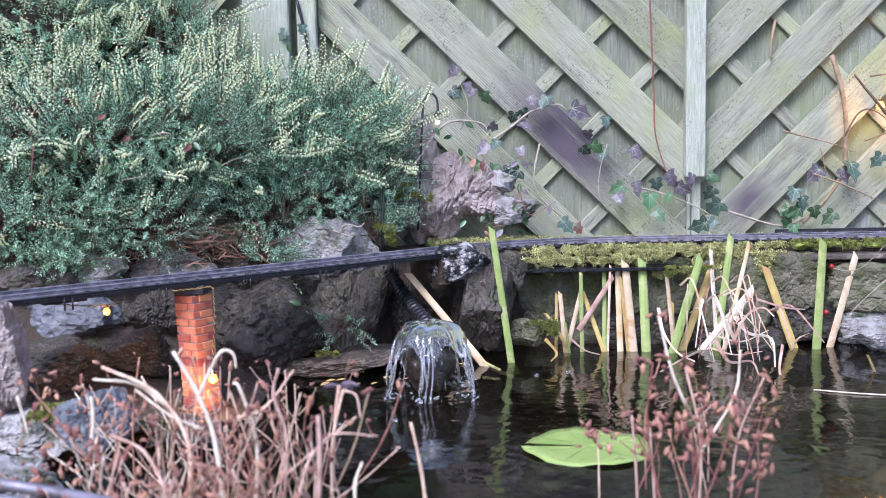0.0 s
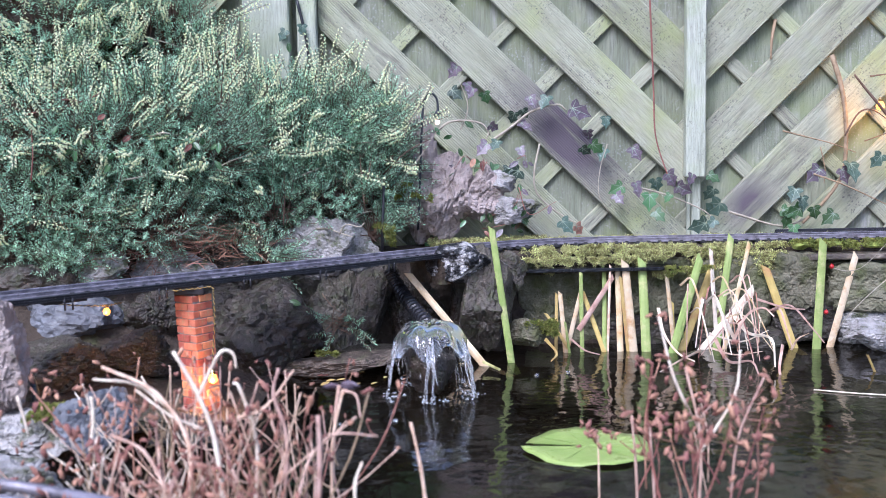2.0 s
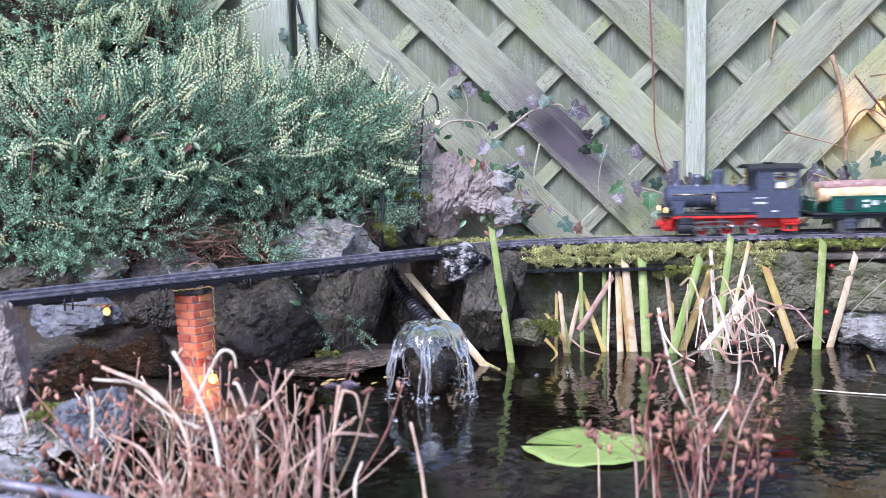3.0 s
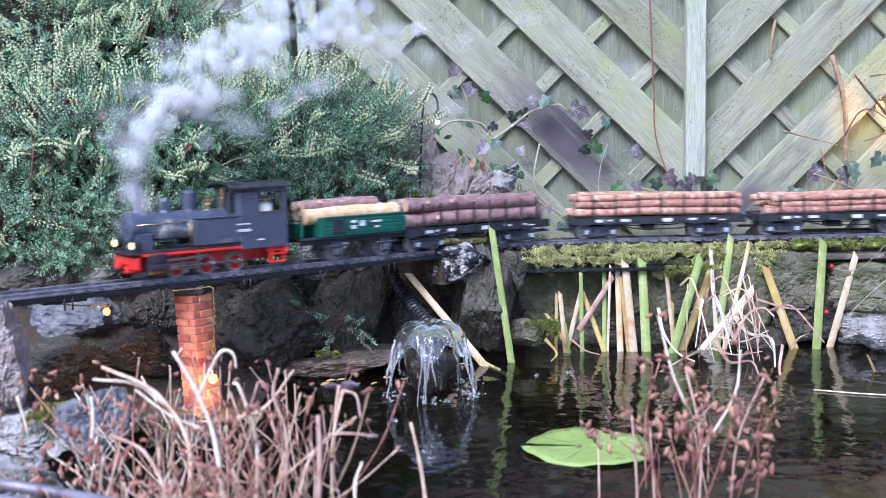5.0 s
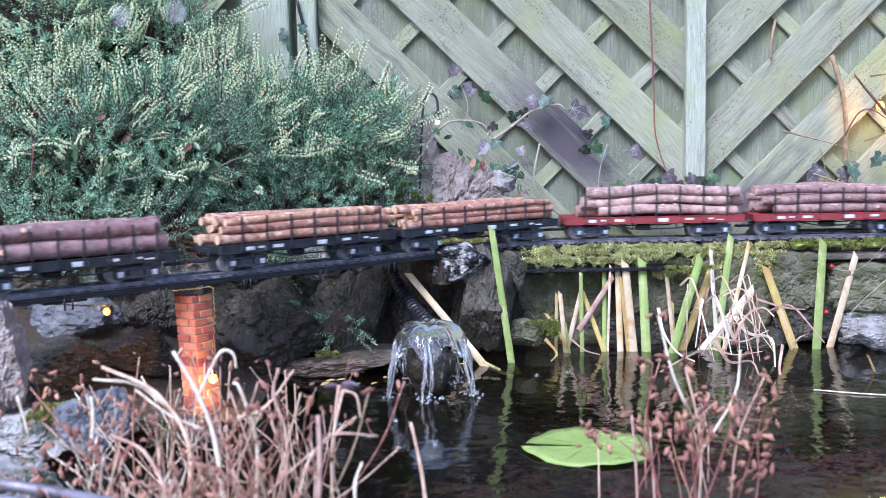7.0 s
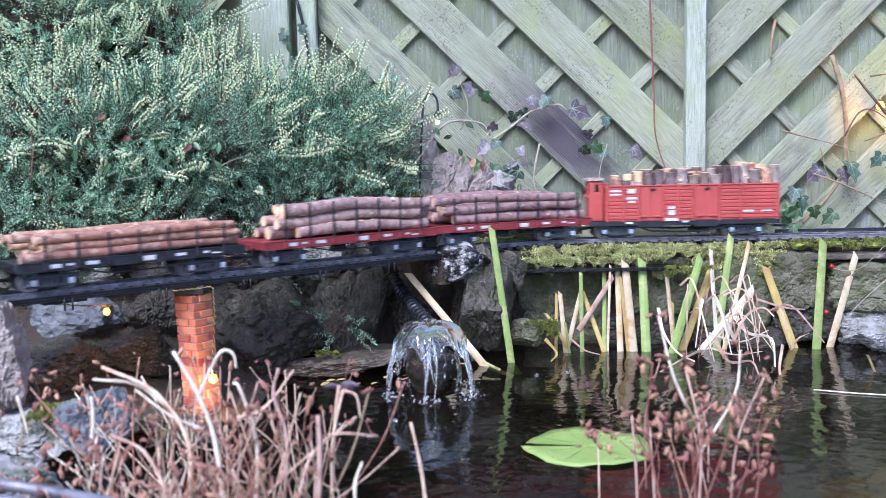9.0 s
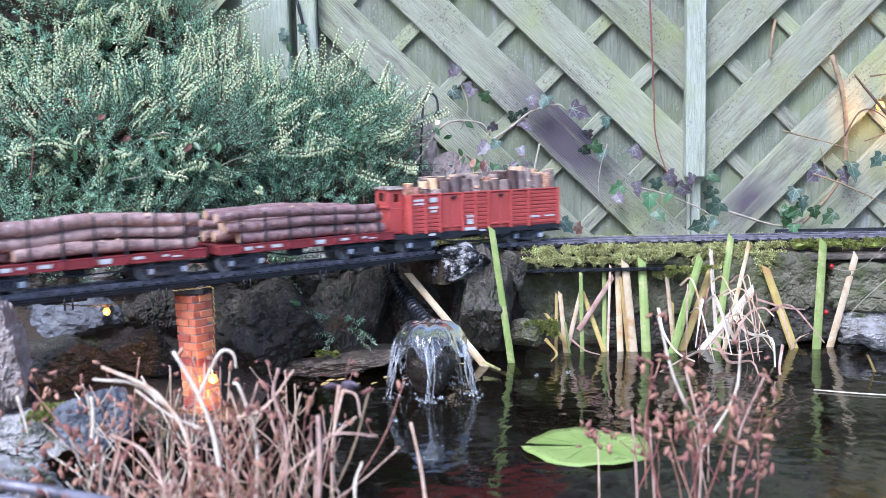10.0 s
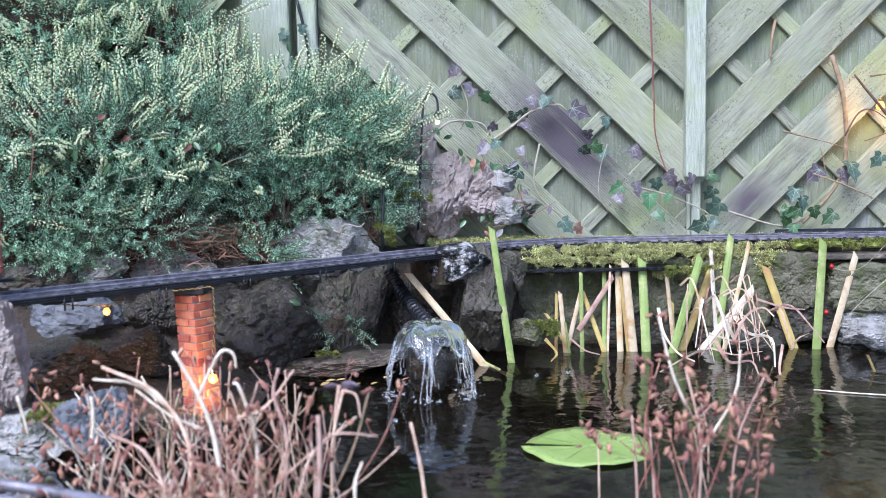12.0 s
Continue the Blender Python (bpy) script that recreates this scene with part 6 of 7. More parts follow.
vine("bare dark twigs beside a lamp on the fence", [([(0.9713, 2.26, 0.4457), (0.94, 2.26, 0.4824), (0.9088, 2.26, 0.519), (0.8863, 2.26, 0.5469)], 0.004), ([(0.9203, 2.26, 0.5426), (0.9685, 2.26, 0.5477)], 0.002), ([(0.8726, 2.27, 0.4174), (0.9019, 2.27, 0.4653), (0.9323, 2.27, 0.4708), (0.9695, 2.27, 0.4459)], 0.0022), ([(0.9156, 2.27, 0.4045), (0.9761, 2.27, 0.4252)], 0.0014)], [], "bare_twigs", mat="twig")
vine("climbing plant on the end of the fence frame", [([(-0.3026, 2.28, 0.7281), (-0.2869, 2.28, 0.6565), (-0.2795, 2.28, 0.5846), (-0.2699, 2.28, 0.506)], 0.0036)], [((-0.291, 2.27, 0.6734), "ivy", 0.02, "ivy"), ((-0.2818, 2.26, 0.5499), "ivy", 0.026, "ivy"), ((-0.321, 2.26, 0.6375), "plain", 0.02, "leaf"), ((-0.3572, 2.25, 0.59), "plain", 0.022, "leaf"), ((-0.3262, 2.26, 0.6613), "ivy", 0.022, "ivy")], mat="girder", seed=9)
rnd = random.Random(31)
mixed = [((-0.6493, 1.8321, 0.4465), 7), ((-0.7255, 1.9732, 0.5422), 5), ((-0.5771, 1.851, 0.4352), 8), ((-0.4327, 1.8702, 0.4273), 6), ((-0.6023, 2.0544, 0.641), 5), ((-0.3342, 2.0183, 0.4942), 4)]
vine("bramble stems with small green leaves growing through the heath",
     [([(-0.7837, 1.8753, 0.474), (-0.7231, 1.8768, 0.4879), (-0.656, 1.8884, 0.5019), (-0.6083, 1.9006, 0.5215)], 0.0016), ([(-0.7069, 1.8037, 0.3702), (-0.7031, 1.8089, 0.4185), (-0.7131, 1.8333, 0.4575)], 0.0016), ([(-0.7074, 1.9199, 0.5139), (-0.6561, 1.9192, 0.5079), (-0.5949, 1.9169, 0.4863)], 0.0016)],
     [(tuple(c + rnd.gauss(0, 0.022) for c in p), "plain", 0.018, rnd.choice(("leaf", "leaf", "husk", "leaf"))) for p, k in mixed for _ in range(k)], "bramble", mat="red_twig", seed=12)
vine("bleached bare root curling over the rocks", [([(-0.2013, 2.0216, 0.247), (-0.1869, 2.0136, 0.2661), (-0.1608, 2.0131, 0.2613), (-0.1508, 2.0139, 0.2687)], 0.0018), ([(-0.2474, 2.0428, 0.257), (-0.2241, 2.0328, 0.2574), (-0.2013, 2.022, 0.2502), (-0.1731, 2.011, 0.2419)], 0.002)], [], "root", mat="pale_twig")
vine("small fern like weeds growing from wet rock", [([(-0.2119, 1.9603, 0.0531), (-0.2124, 1.9539, 0.0869), (-0.2075, 1.9574, 0.1188)], 0.0010), ([(-0.2329, 1.9796, 0.1375), (-0.2097, 1.9568, 0.1135), (-0.1824, 1.9452, 0.0987)], 0.001)],
     [((-0.2855, 1.909, 0.1366), "plain", 0.022, "leaf"), ((-0.293, 1.9082, 0.1285), "plain", 0.018, "leaf")], "weed", mat="twig", seed=15)


rnd = random.Random(71)
tangle, sprays = [], []
for i in range(22):
    a = Vector((-0.045 + 0.22 * rnd.random(), 2.20 + 0.05 * rnd.random(), 0.235 + 0.17 * rnd.random()))
    b = a + Vector((rnd.uniform(-0.09, 0.09), rnd.uniform(-0.03, 0.02), rnd.uniform(-0.05, 0.06)))
    m = (a + b) / 2 + Vector((rnd.gauss(0, 0.012), -0.012, rnd.gauss(0, 0.015)))
    sprays.append(([a, m, b], rnd.uniform(0.0006, 0.0012)))
    for q in (a, m, b):
        if rnd.random() < 0.75:
            tangle.append((tuple(q + Vector((rnd.gauss(0, 0.006), -0.004, rnd.gauss(0, 0.006)))), "plain", rnd.choice((0.014, 0.018, 0.022)), rnd.choice(("leaf", "leaf", "leaf", "ivy_purple", "husk"))))
vine("tangled thin stems with small leaves over the rockery", sprays, tangle, "creeper", mat="red_twig", seed=72)
for base, count, sd in (((-0.1986, 1.9435, 0.0831), 13, 41), ((-0.3395, 1.9885, 0.2202), 60, 42), ((-0.678, 1.8479, 0.2221), 80, 43), ((-0.1354, 2.113, 0.2543), 50, 44)):
    heath_bush("heath_seedling", "small green heath seedling rooted among the rocks", [(base, (0.03, 0.015, 0.024))], count, sd, 0.0)


def moss_carpet(name, mat, label, patches, count, seed, size=(0.004, 0.011)):
    rs = np.random.RandomState(seed)
    c = Cloud()
    k = len(patches)
    idx = rs.choice(k, count, p=np.array([a[2] for a in patches]) / sum(a[2] for a in patches))
    lo, hi = np.array([a[0] for a in patches])[idx], np.array([a[1] for a in patches])[idx]
    p = lo + (hi - lo) * rs.rand(count, 3)
    lump = np.array([noise.noise(Vector(q) * 45.0) + 0.6 * noise.noise(Vector(q) * 110.0) for q in p])
    ragged = np.array([0.45 + 0.9 * noise.noise(Vector((q[0] * 26, 3.1, 0))) + 0.5 * noise.noise(Vector((q[0] * 70, 1.1, 0))) for q in p])
    keep = (lump > -0.16) & ((p[:, 2] - lo[:, 2]) / np.maximum(hi[:, 2] - lo[:, 2], 1e-4) > np.clip(ragged, 0, 0.8))
    p, lump = p[keep], lump[keep]
    p += (0.006 * lump)[:, None] * np.array([[0, -0.8, 1.0]])
    count = len(p)
    for i in range(6):
        w = unit(rs.normal(size=(count, 3)) + np.array([0, -0.6, 0.6]))
        c.add(blades(p, w, rs.uniform(*size, count), rs.uniform(0.0005, 0.0012, count), 0.3, rs), [(0, 1, 2, 3)])
    c.part(name, mat, None, label, "stuff", "moss")


moss_carpet("moss", "moss", "yellow green moss hanging over the wall's edge", [
    ((0.08, 2.085, 0.165), (0.62, 2.118, 0.198), 6), ((0.10, 2.075, 0.150), (0.40, 2.095, 0.185), 3.0), ((0.50, 2.075, 0.135), (0.69, 2.10, 0.190), 2.8), ((0.12, 2.10, 0.19), (0.70, 2.128, 0.204), 3), ((0.42, 2.075, 0.13), (0.52, 2.09, 0.16), 0.7)], 44000, 4, (0.0025, 0.0065))
moss_carpet("moss", "moss", "yellow green moss between the track and the fence", [((-0.03, 2.19, 0.195), (0.22, 2.26, 0.213), 4), ((0.22, 2.225, 0.19), (0.60, 2.28, 0.207), 2), ((0.60, 2.23, 0.19), (0.95, 2.30, 0.205), 1)], 13000, 8, (0.0025, 0.0065))
moss_carpet("moss", "moss_bright", "bright moss on the rockery and stones", [((-0.1184, 2.1385, 0.3041), (-0.061, 2.1821, 0.3356), 2), ((-0.0662, 2.1271, 0.2922), (-0.02, 2.1595, 0.3126), 1), ((-0.527, 1.2693, 0.0808), (-0.4882, 1.3313, 0.0962), 2), ((-0.2339, 1.8673, 0.03), (-0.1955, 1.8989, 0.0436), 0.5), ((0.1561, 1.9891, 0.0402), (0.2201, 2.0227, 0.0718), 1.4), ((0.0896, 1.962, 0.0687), (0.1281, 1.9793, 0.0427), 0.4), ((-0.1394, 2.0682, 0.2131), (-0.0952, 2.1135, 0.2593), 1.3), ((0.4375, 2.03, 0.1392), (0.5319, 2.0533, 0.168), 1.0), ((0.70, 2.078, 0.186), (0.91, 2.118, 0.209), 3.0), ((-0.4939, 1.4683, 0.0605), (-0.4599, 1.5184, 0.0596), 0.5)], 9000, 9, (0.003, 0.007))
for p, s, sd in (((0.7386, 2.1022, 0.2017), (0.020, 0.016, 0.006), 3), ((0.7843, 2.1021, 0.2008), (0.026, 0.016, 0.005), 4), ((0.87, 2.1018, 0.1981), (0.024, 0.016, 0.006), 5), ((0.7197, 2.0968, 0.1981), (0.014, 0.02, 0.007), 6)):
    part("moss_cushion", Geo().add(boulder(s, sd, 0.12, 3, 4)), "moss_bright", None, "bright green moss cushion on the wall's edge", True, "moss", "", "moss cushions", pose(*p))


# ---- reeds in the pond ----
def reed(base, top, wide, mat, label="cut reed stalk standing in the pond"):
    b, t = Vector(base), Vector(top)
    r = wide / 2
    low = b + (b - t) * 0.35
    side = (t - b).cross(Vector((0, 1, 0))).normalized()
    v, f = [], []
    ring = [(math.cos(a) , math.sin(a) * 0.45) for a in [math.pi * i / 4 for i in range(8)]]
    n = 5
    for i in range(n + 1):
        u = i / n
        c = low + (t - low) * u
        k = r * (1.0 - 0.16 * u)
        for x, y in ring:
            cut = Vector((0, 0, 0.0)) if i < n else (t - b).normalized() * (x * r * 0.8)
            v.append(c + side * (x * k) + Vector((0, y * k, 0)) + cut)
    for i in range(n):
        for j in range(8):
            f.append((i * 8 + j, i * 8 + (j + 1) % 8, i * 8 + 8 + (j + 1) % 8, i * 8 + 8 + j))
    f.append(tuple(range(n * 8, n * 8 + 8)))
    return part("reed", Geo().add((v, f)), mat, None, label, False, "reed", "", "cut reeds")


PX = 0.00115
G1, O1, C1 = "green cut reed stalk standing in the pond", "yellowing cut reed stalk standing in the pond", "bleached dry reed stalk standing in the pond"
reed((0.1265, 1.9624, 0.0), (0.0918, 1.9526, 0.2595), 14 * PX * 0.9, "reed_green", G1)
reed((0.0747, 1.9374, 0.0), (-0.0686, 2.0033, 0.1705), 14 * PX * 0.95, "reed_cream", "pale stripped stick leaning into the pond")
reed((0.0773, 1.8957, 0.0135), (0.0995, 1.8649, 0.0084), 5 * PX, "moss", "green stained tip of a stick lying in the water")
reed((0.2395, 2.0500, 0.0129), (0.2325, 2.0713, 0.1168), 0.0101, "reed_cream", C1)
reed((0.2215, 2.0500, 0.0133), (0.2257, 2.0711, 0.1147), 0.0068, "reed_ochre", O1)
reed((0.2472, 2.0399, 0.0000), (0.2383, 2.0367, 0.0633), 0.0056, "reed_green", G1)
reed((0.2475, 2.0500, 0.0219), (0.2731, 2.0699, 0.1128), 0.0101, "reed_cream", C1)
reed((0.3116, 2.0500, 0.0161), (0.2767, 2.0714, 0.1205), 0.0101, "reed_ochre", O1)
reed((0.3184, 2.0500, 0.0160), (0.3217, 2.0765, 0.1669), 0.0101, "reed_green", G1)
reed((0.2733, 2.0500, 0.0203), (0.2724, 2.0550, 0.1593), 0.0090, "reed_green", G1)
reed((0.3493, 2.0468, 0.0000), (0.3485, 2.0744, 0.1621), 0.0135, "reed_cream", C1)
reed((0.3748, 2.0444, 0.0000), (0.3613, 2.0636, 0.1768), 0.0180, "reed_cream", C1)
reed((0.3648, 2.0453, 0.0000), (0.3520, 2.0614, 0.1478), 0.0079, "reed_ochre", O1)
reed((0.4002, 2.0420, 0.0000), (0.3966, 2.0716, 0.1797), 0.0202, "reed_green", G1)
reed((0.4570, 2.0500, 0.0018), (0.4421, 2.0569, 0.1580), 0.0090, "reed_cream", C1)
reed((0.4473, 2.0214, 0.0000), (0.5040, 2.0316, 0.1869), 0.0189, "reed_green", G1)
reed((0.4719, 2.0463, 0.0000), (0.5408, 2.0748, 0.1697), 0.0169, "reed_ochre", O1)
reed((0.5156, 2.0500, 0.0007), (0.6141, 2.0527, 0.1179), 0.0192, "straw_pale", C1)
reed((0.5436, 2.0500, 0.0207), (0.5773, 2.0819, 0.2217), 0.0169, "reed_green", G1)
reed((0.5616, 2.0500, 0.0204), (0.6132, 2.0804, 0.2075), 0.0101, "reed_cream", C1)
reed((0.5413, 2.0500, 0.0208), (0.5309, 2.0593, 0.1989), 0.0090, "straw_pale", C1)
reed((0.4558, 2.0500, 0.0110), (0.4574, 2.0690, 0.0934), 0.0068, "reed_ochre", O1)
reed((0.6950, 2.0473, 0.0000), (0.6408, 2.0650, 0.1622), 0.0180, "reed_ochre", O1)
reed((0.7348, 2.0325, 0.0000), (0.7486, 2.0456, 0.2130), 0.0190, "reed_green", G1)
reed((0.7691, 2.0500, 0.0049), (0.8193, 2.0593, 0.1832), 0.0158, "reed_cream", C1)
reed((0.2848, 2.0500, 0.0714), (0.3368, 2.0584, 0.1485), 0.0112, "straw", C1)
reed((0.4761, 2.0500, 0.0049), (0.4705, 2.0468, 0.0683), 0.0056, "reed_green", G1)
reed((0.2340, 2.0500, 0.0268), (0.2033, 2.0654, 0.0760), 0.0068, "reed_ochre", O1)
reed((0.3252, 2.0500, 0.0250), (0.3309, 2.0559, 0.1716), 0.0056, "straw", C1)


# ---- dry growth on the near shore ----
def stalk_clump(name, label, category, lines, husks, mat, seed, leafy=()):
    plant = thing(name, label, category)
    for pts, r, m in lines:
        line = smooth_line(pts, 4)
        k = len(line)
        part("stalk", Geo().add(tube(line, [0.72 * r * (1 - 0.35 * i / k) * (1 + 0.18 * (i % 4 == 0)) for i in range(k)], 6)), m or mat, plant, smooth=True)
    rnd = random.Random(seed)
    shapes = [Geo().add(boulder((0.0044, 0.0022, 0.0017), i + 1, 0.5, 5, 2)) for i in range(4)]
    datas = [None] * 4
    for p in husks:
        i = rnd.randrange(4)
        k = rnd.uniform(0.6, 1.6)
        m = Matrix.Translation(p) @ pose(0, 0, 0, rnd.uniform(0, 360), rnd.uniform(0, 360), rnd.uniform(0, 360)) @ Matrix.Diagonal((k, k, k, 1))
        if datas[i] is None:
            datas[i] = part("husk", shapes[i], "husk", plant, at=m, smooth=True).data
        else:
            o = new("husk", datas[i])
            o.parent, o.matrix_basis = plant, m
    return plant


def wild_lines(count, x0, x1, y0, y1, zlow, zhigh, seed, lean=0.05, mats=("straw", "straw", "straw", "straw_pale", "husk", "tan_twig")):
    """Upright dry stems with forks, rooted on the shore."""
    rnd = random.Random(seed)
    lines, tips = [], []
    for _ in range(count):
        x, y = rnd.uniform(x0, x1), rnd.uniform(y0, y1)
        a = Vector((x, y, 0.02))
        top = Vector((x + rnd.gauss(0, lean), y + rnd.gauss(0, 0.02), rnd.uniform(zlow, zhigh)))
        mid = a.lerp(top, 0.55) + Vector((rnd.gauss(0, 0.008), rnd.gauss(0, 0.006), 0))
        r = rnd.uniform(0.0009, 0.0020)
        m = rnd.choice(mats)
        lines.append(([a, mid, top], r, m))
        tips.append(top)
        for q in range(rnd.randint(0, 2)):
            u = rnd.uniform(0.5, 0.9)
            b = a.lerp(top, u)
            c = b + Vector((rnd.uniform(-0.035, 0.035), rnd.uniform(-0.01, 0.01), rnd.uniform(0.012, 0.04)))
            lines.append(([b, b.lerp(c, 0.5) + Vector((0, 0, -0.004)), c], r * 0.7, m))
            tips.append(c)
    return lines, tips


def around(points, each, spread, seed):
    rnd = random.Random(seed)
    return [Vector(p) + Vector((rnd.gauss(0, spread), rnd.gauss(0, spread), rnd.gauss(0, spread))) for p in points for _ in range(each)]


lines, tips = wild_lines(88, -0.38, -0.115, 0.98, 1.22, 0.09, 0.185, 51)
more, tips2 = wild_lines(55, -0.36, -0.16, 0.88, 1.0, 0.07, 0.14, 53, 0.03)
own = [([(-0.2232, 1.0143, 0.0489), (-0.2329, 1.0236, 0.1337), (-0.2507, 1.029, 0.1837), (-0.2732, 1.0333, 0.2237)], 0.0038, "straw_pale"), ([(-0.248, 1.0285, 0.1792), (-0.235, 1.0314, 0.206), (-0.2244, 1.0332, 0.2227), (-0.2131, 1.033, 0.2203), (-0.21, 1.0314, 0.2055)], 0.0026, "straw_pale"),
       ([(-0.2504, 0.9661, 0.068), (-0.2512, 0.9938, 0.1373), (-0.2861, 1.0093, 0.1876), (-0.3417, 1.0219, 0.2114)], 0.0034, "straw"), ([(-0.2779, 1.0081, 0.1764), (-0.3083, 1.02, 0.194), (-0.3538, 1.0304, 0.197)], 0.0026, "straw_pale"), ([(-0.2004, 1.0433, 0.0373), (-0.1959, 1.0521, 0.1185), (-0.2123, 1.0584, 0.1769), (-0.2198, 1.0592, 0.184)], 0.0032, "straw_pale"),
       ([(-0.1681, 1.0239, 0.0441), (-0.1618, 1.0332, 0.1295), (-0.1747, 1.0381, 0.1753), (-0.169, 1.0411, 0.2025)], 0.0032, "straw"), ([(-0.1251, 0.9659, 0.0656), (-0.1216, 0.9729, 0.13), (-0.1225, 0.9772, 0.1698)], 0.0044, "straw"), ([(-0.1231, 1.0817, 0.021), (-0.1227, 1.0909, 0.1053), (-0.11, 1.0974, 0.1652)], 0.0026, "straw"),
       ([(-0.1507, 0.9852, 0.0586), (-0.1358, 0.9917, 0.1187), (-0.1104, 0.9947, 0.1456), (-0.0674, 0.9945, 0.1437)], 0.0022, "straw"), ([(-0.0872, 0.9658, 0.0648), (-0.0887, 0.9699, 0.1025), (-0.0812, 0.9723, 0.1249)], 0.0026, "straw_pale"), ([(-0.1101, 1.0973, 0.164), (-0.0962, 1.0967, 0.159), (-0.0918, 1.0941, 0.1348)], 0.0024, "straw"),
       ([(-0.3751, 1.0713, 0.1101), (-0.3714, 1.0751, 0.1455), (-0.3733, 1.0776, 0.168)], 0.0028, "straw_pale"), ([(-0.4717, 1.1269, 0.1587), (-0.4647, 1.1242, 0.1339), (-0.4601, 1.1221, 0.1152)], 0.0026, "straw_pale"), ([(-0.2608, 0.9497, 0.1019), (-0.2896, 0.9738, 0.1386), (-0.3282, 0.9951, 0.1497)], 0.0028, "straw"), ([(-0.2418, 1.015, 0.148), (-0.2752, 1.0166, 0.1626), (-0.3084, 1.0194, 0.1884)], 0.0024, "straw_pale"), ([(-0.2098, 1.026, 0.1559), (-0.1829, 1.0369, 0.1641), (-0.1536, 1.0409, 0.2005)], 0.0022, "straw")]
stalk_clump("dry_stalks", "tangle of dry pinkish branched stalks on the near shore", "dead plant", lines + more + own, around(tips, 1, 0.005, 3) + around(tips2, 1, 0.007, 4) + around([(-0.4536, 1.1238, 0.1306), (-0.4533, 1.1758, 0.146), (-0.3657, 1.0738, 0.1336), (-0.3355, 1.0213, 0.1131), (-0.3993, 1.0688, 0.0869), (-0.4426, 1.0896, 0.0933)], 14, 0.022, 5), "straw", 6)
stalk_clump("dry_stalk", "single thin reddish dry stalk before the pond", "dead plant", [([(-0.02, 1.0616, 0.0206), (-0.0276, 1.0686, 0.0857), (-0.0374, 1.0739, 0.1344)], 0.0030, "straw")], [], "straw", 7)
leafy = thing("withered_plant", "small plant with two faded purple leaves by the pond", "plant")
part("stem", Geo().add(tube(smooth_line([(-0.1295, 1.1107, 0.01), (-0.1231, 1.1221, 0.115), (-0.1172, 1.1273, 0.1631)], 4), 0.0022, 6)), "straw", leafy, smooth=True)
rnd = random.Random(2)
for p in ((-0.1172, 1.1273, 0.1631), (-0.1148, 1.1272, 0.1618)):
    for side in (1, -1):
        if "purple" not in LEAF:
            LEAF["purple"] = part("leaf", Geo().add(leaf_shape("plain", 0.022)), "ivy_purple", leafy, at=Matrix.Translation(p) @ pose(0, 0, 0, 60, 0, 10), smooth=True).data
        else:
            o = new("leaf", LEAF["purple"])
            o.parent, o.matrix_basis = leafy, Matrix.Translation(p) @ pose(0, 0, 0, 60 * side, 0, 90 + 80 * side)

lines, tips = wild_lines(17, 0.215, 0.325, 1.0, 1.2, 0.08, 0.20, 61, 0.022, ("husk", "husk", "straw", "red_twig"))
own = [([(0.2745, 1.1099, 0.0023), (0.2794, 1.1199, 0.0949), (0.2641, 1.1287, 0.1756)], 0.0026, "straw"), ([(0.3086, 1.1098, 0.0017), (0.3198, 1.1198, 0.0942), (0.3503, 1.1273, 0.1628)], 0.0022, "straw"), ([(0.2092, 1.11, 0.0036), (0.2074, 1.1174, 0.0716), (0.2041, 1.1231, 0.1242)], 0.0022, "straw"), ([(0.2279, 1.11, 0.0032), (0.2264, 1.116, 0.0589), (0.2237, 1.1217, 0.1114)], 0.0020, "straw"),
       ([(0.2791, 1.1186, 0.0826), (0.3176, 1.1252, 0.1437), (0.3248, 1.1306, 0.193)], 0.0024, "straw_pale"), ([(0.2645, 1.124, 0.1323), (0.2497, 1.1281, 0.1697), (0.2374, 1.1447, 0.23)], 0.0026, "straw_pale")]
pts = [l[0][-1] for l in own] + tips
stalk_clump("dry_seedheads", "dry stalks with withered brown seed heads before the pond", "dead plant", lines + own, around(pts, 4, 0.007, 8) + around([(0.1717, 1.1696, 0.0889), (0.217, 1.1187, 0.0838), (0.2957, 1.1742, 0.1317), (0.3291, 1.1198, 0.094), (0.3261, 1.0679, 0.079), (0.3021, 1.0667, 0.0676)], 7, 0.009, 9), "straw", 10)
stalk_clump("dead_plant", "single dry stem with husks reaching over the lily pad", "dead plant", [([(0.1738, 1.1563, -0.0337), (0.1739, 1.164, 0.0373), (0.1736, 1.1696, 0.0889)], 0.0016, "straw")], around([(0.1685, 1.1699, 0.0922)], 8, 0.010, 11), "straw", 12)


# ---- dead leaves hanging among the reeds ----
def strap(points, wide, mat, plant):
    line = smooth_line(points, 5)
    v, f = [], []
    k = len(line)
    for i, p in enumerate(line):
        u = i / (k - 1)
        d = (line[min(i + 1, k - 1)] - line[max(i - 1, 0)]).normalized()
        s = d.cross(Vector((0.3 * math.sin(u * 5), 1, 0.2))).normalized() * wide * 0.6 * (1 - 0.6 * u) / 2
        n = d.cross(s).normalized() * 0.0003
        v += [p + s, p + n, p - s, p - n]
    for i in range(k - 1):
        for j in range(4):
            f.append((i * 4 + j, i * 4 + (j + 1) % 4, i * 4 + 4 + (j + 1) % 4, i * 4 + 4 + j))
    f += [(3, 2, 1, 0), (k * 4 - 4, k * 4 - 3, k * 4 - 2, k * 4 - 1)]
    part("dead_leaf", Geo().add((v, f)), mat, plant)


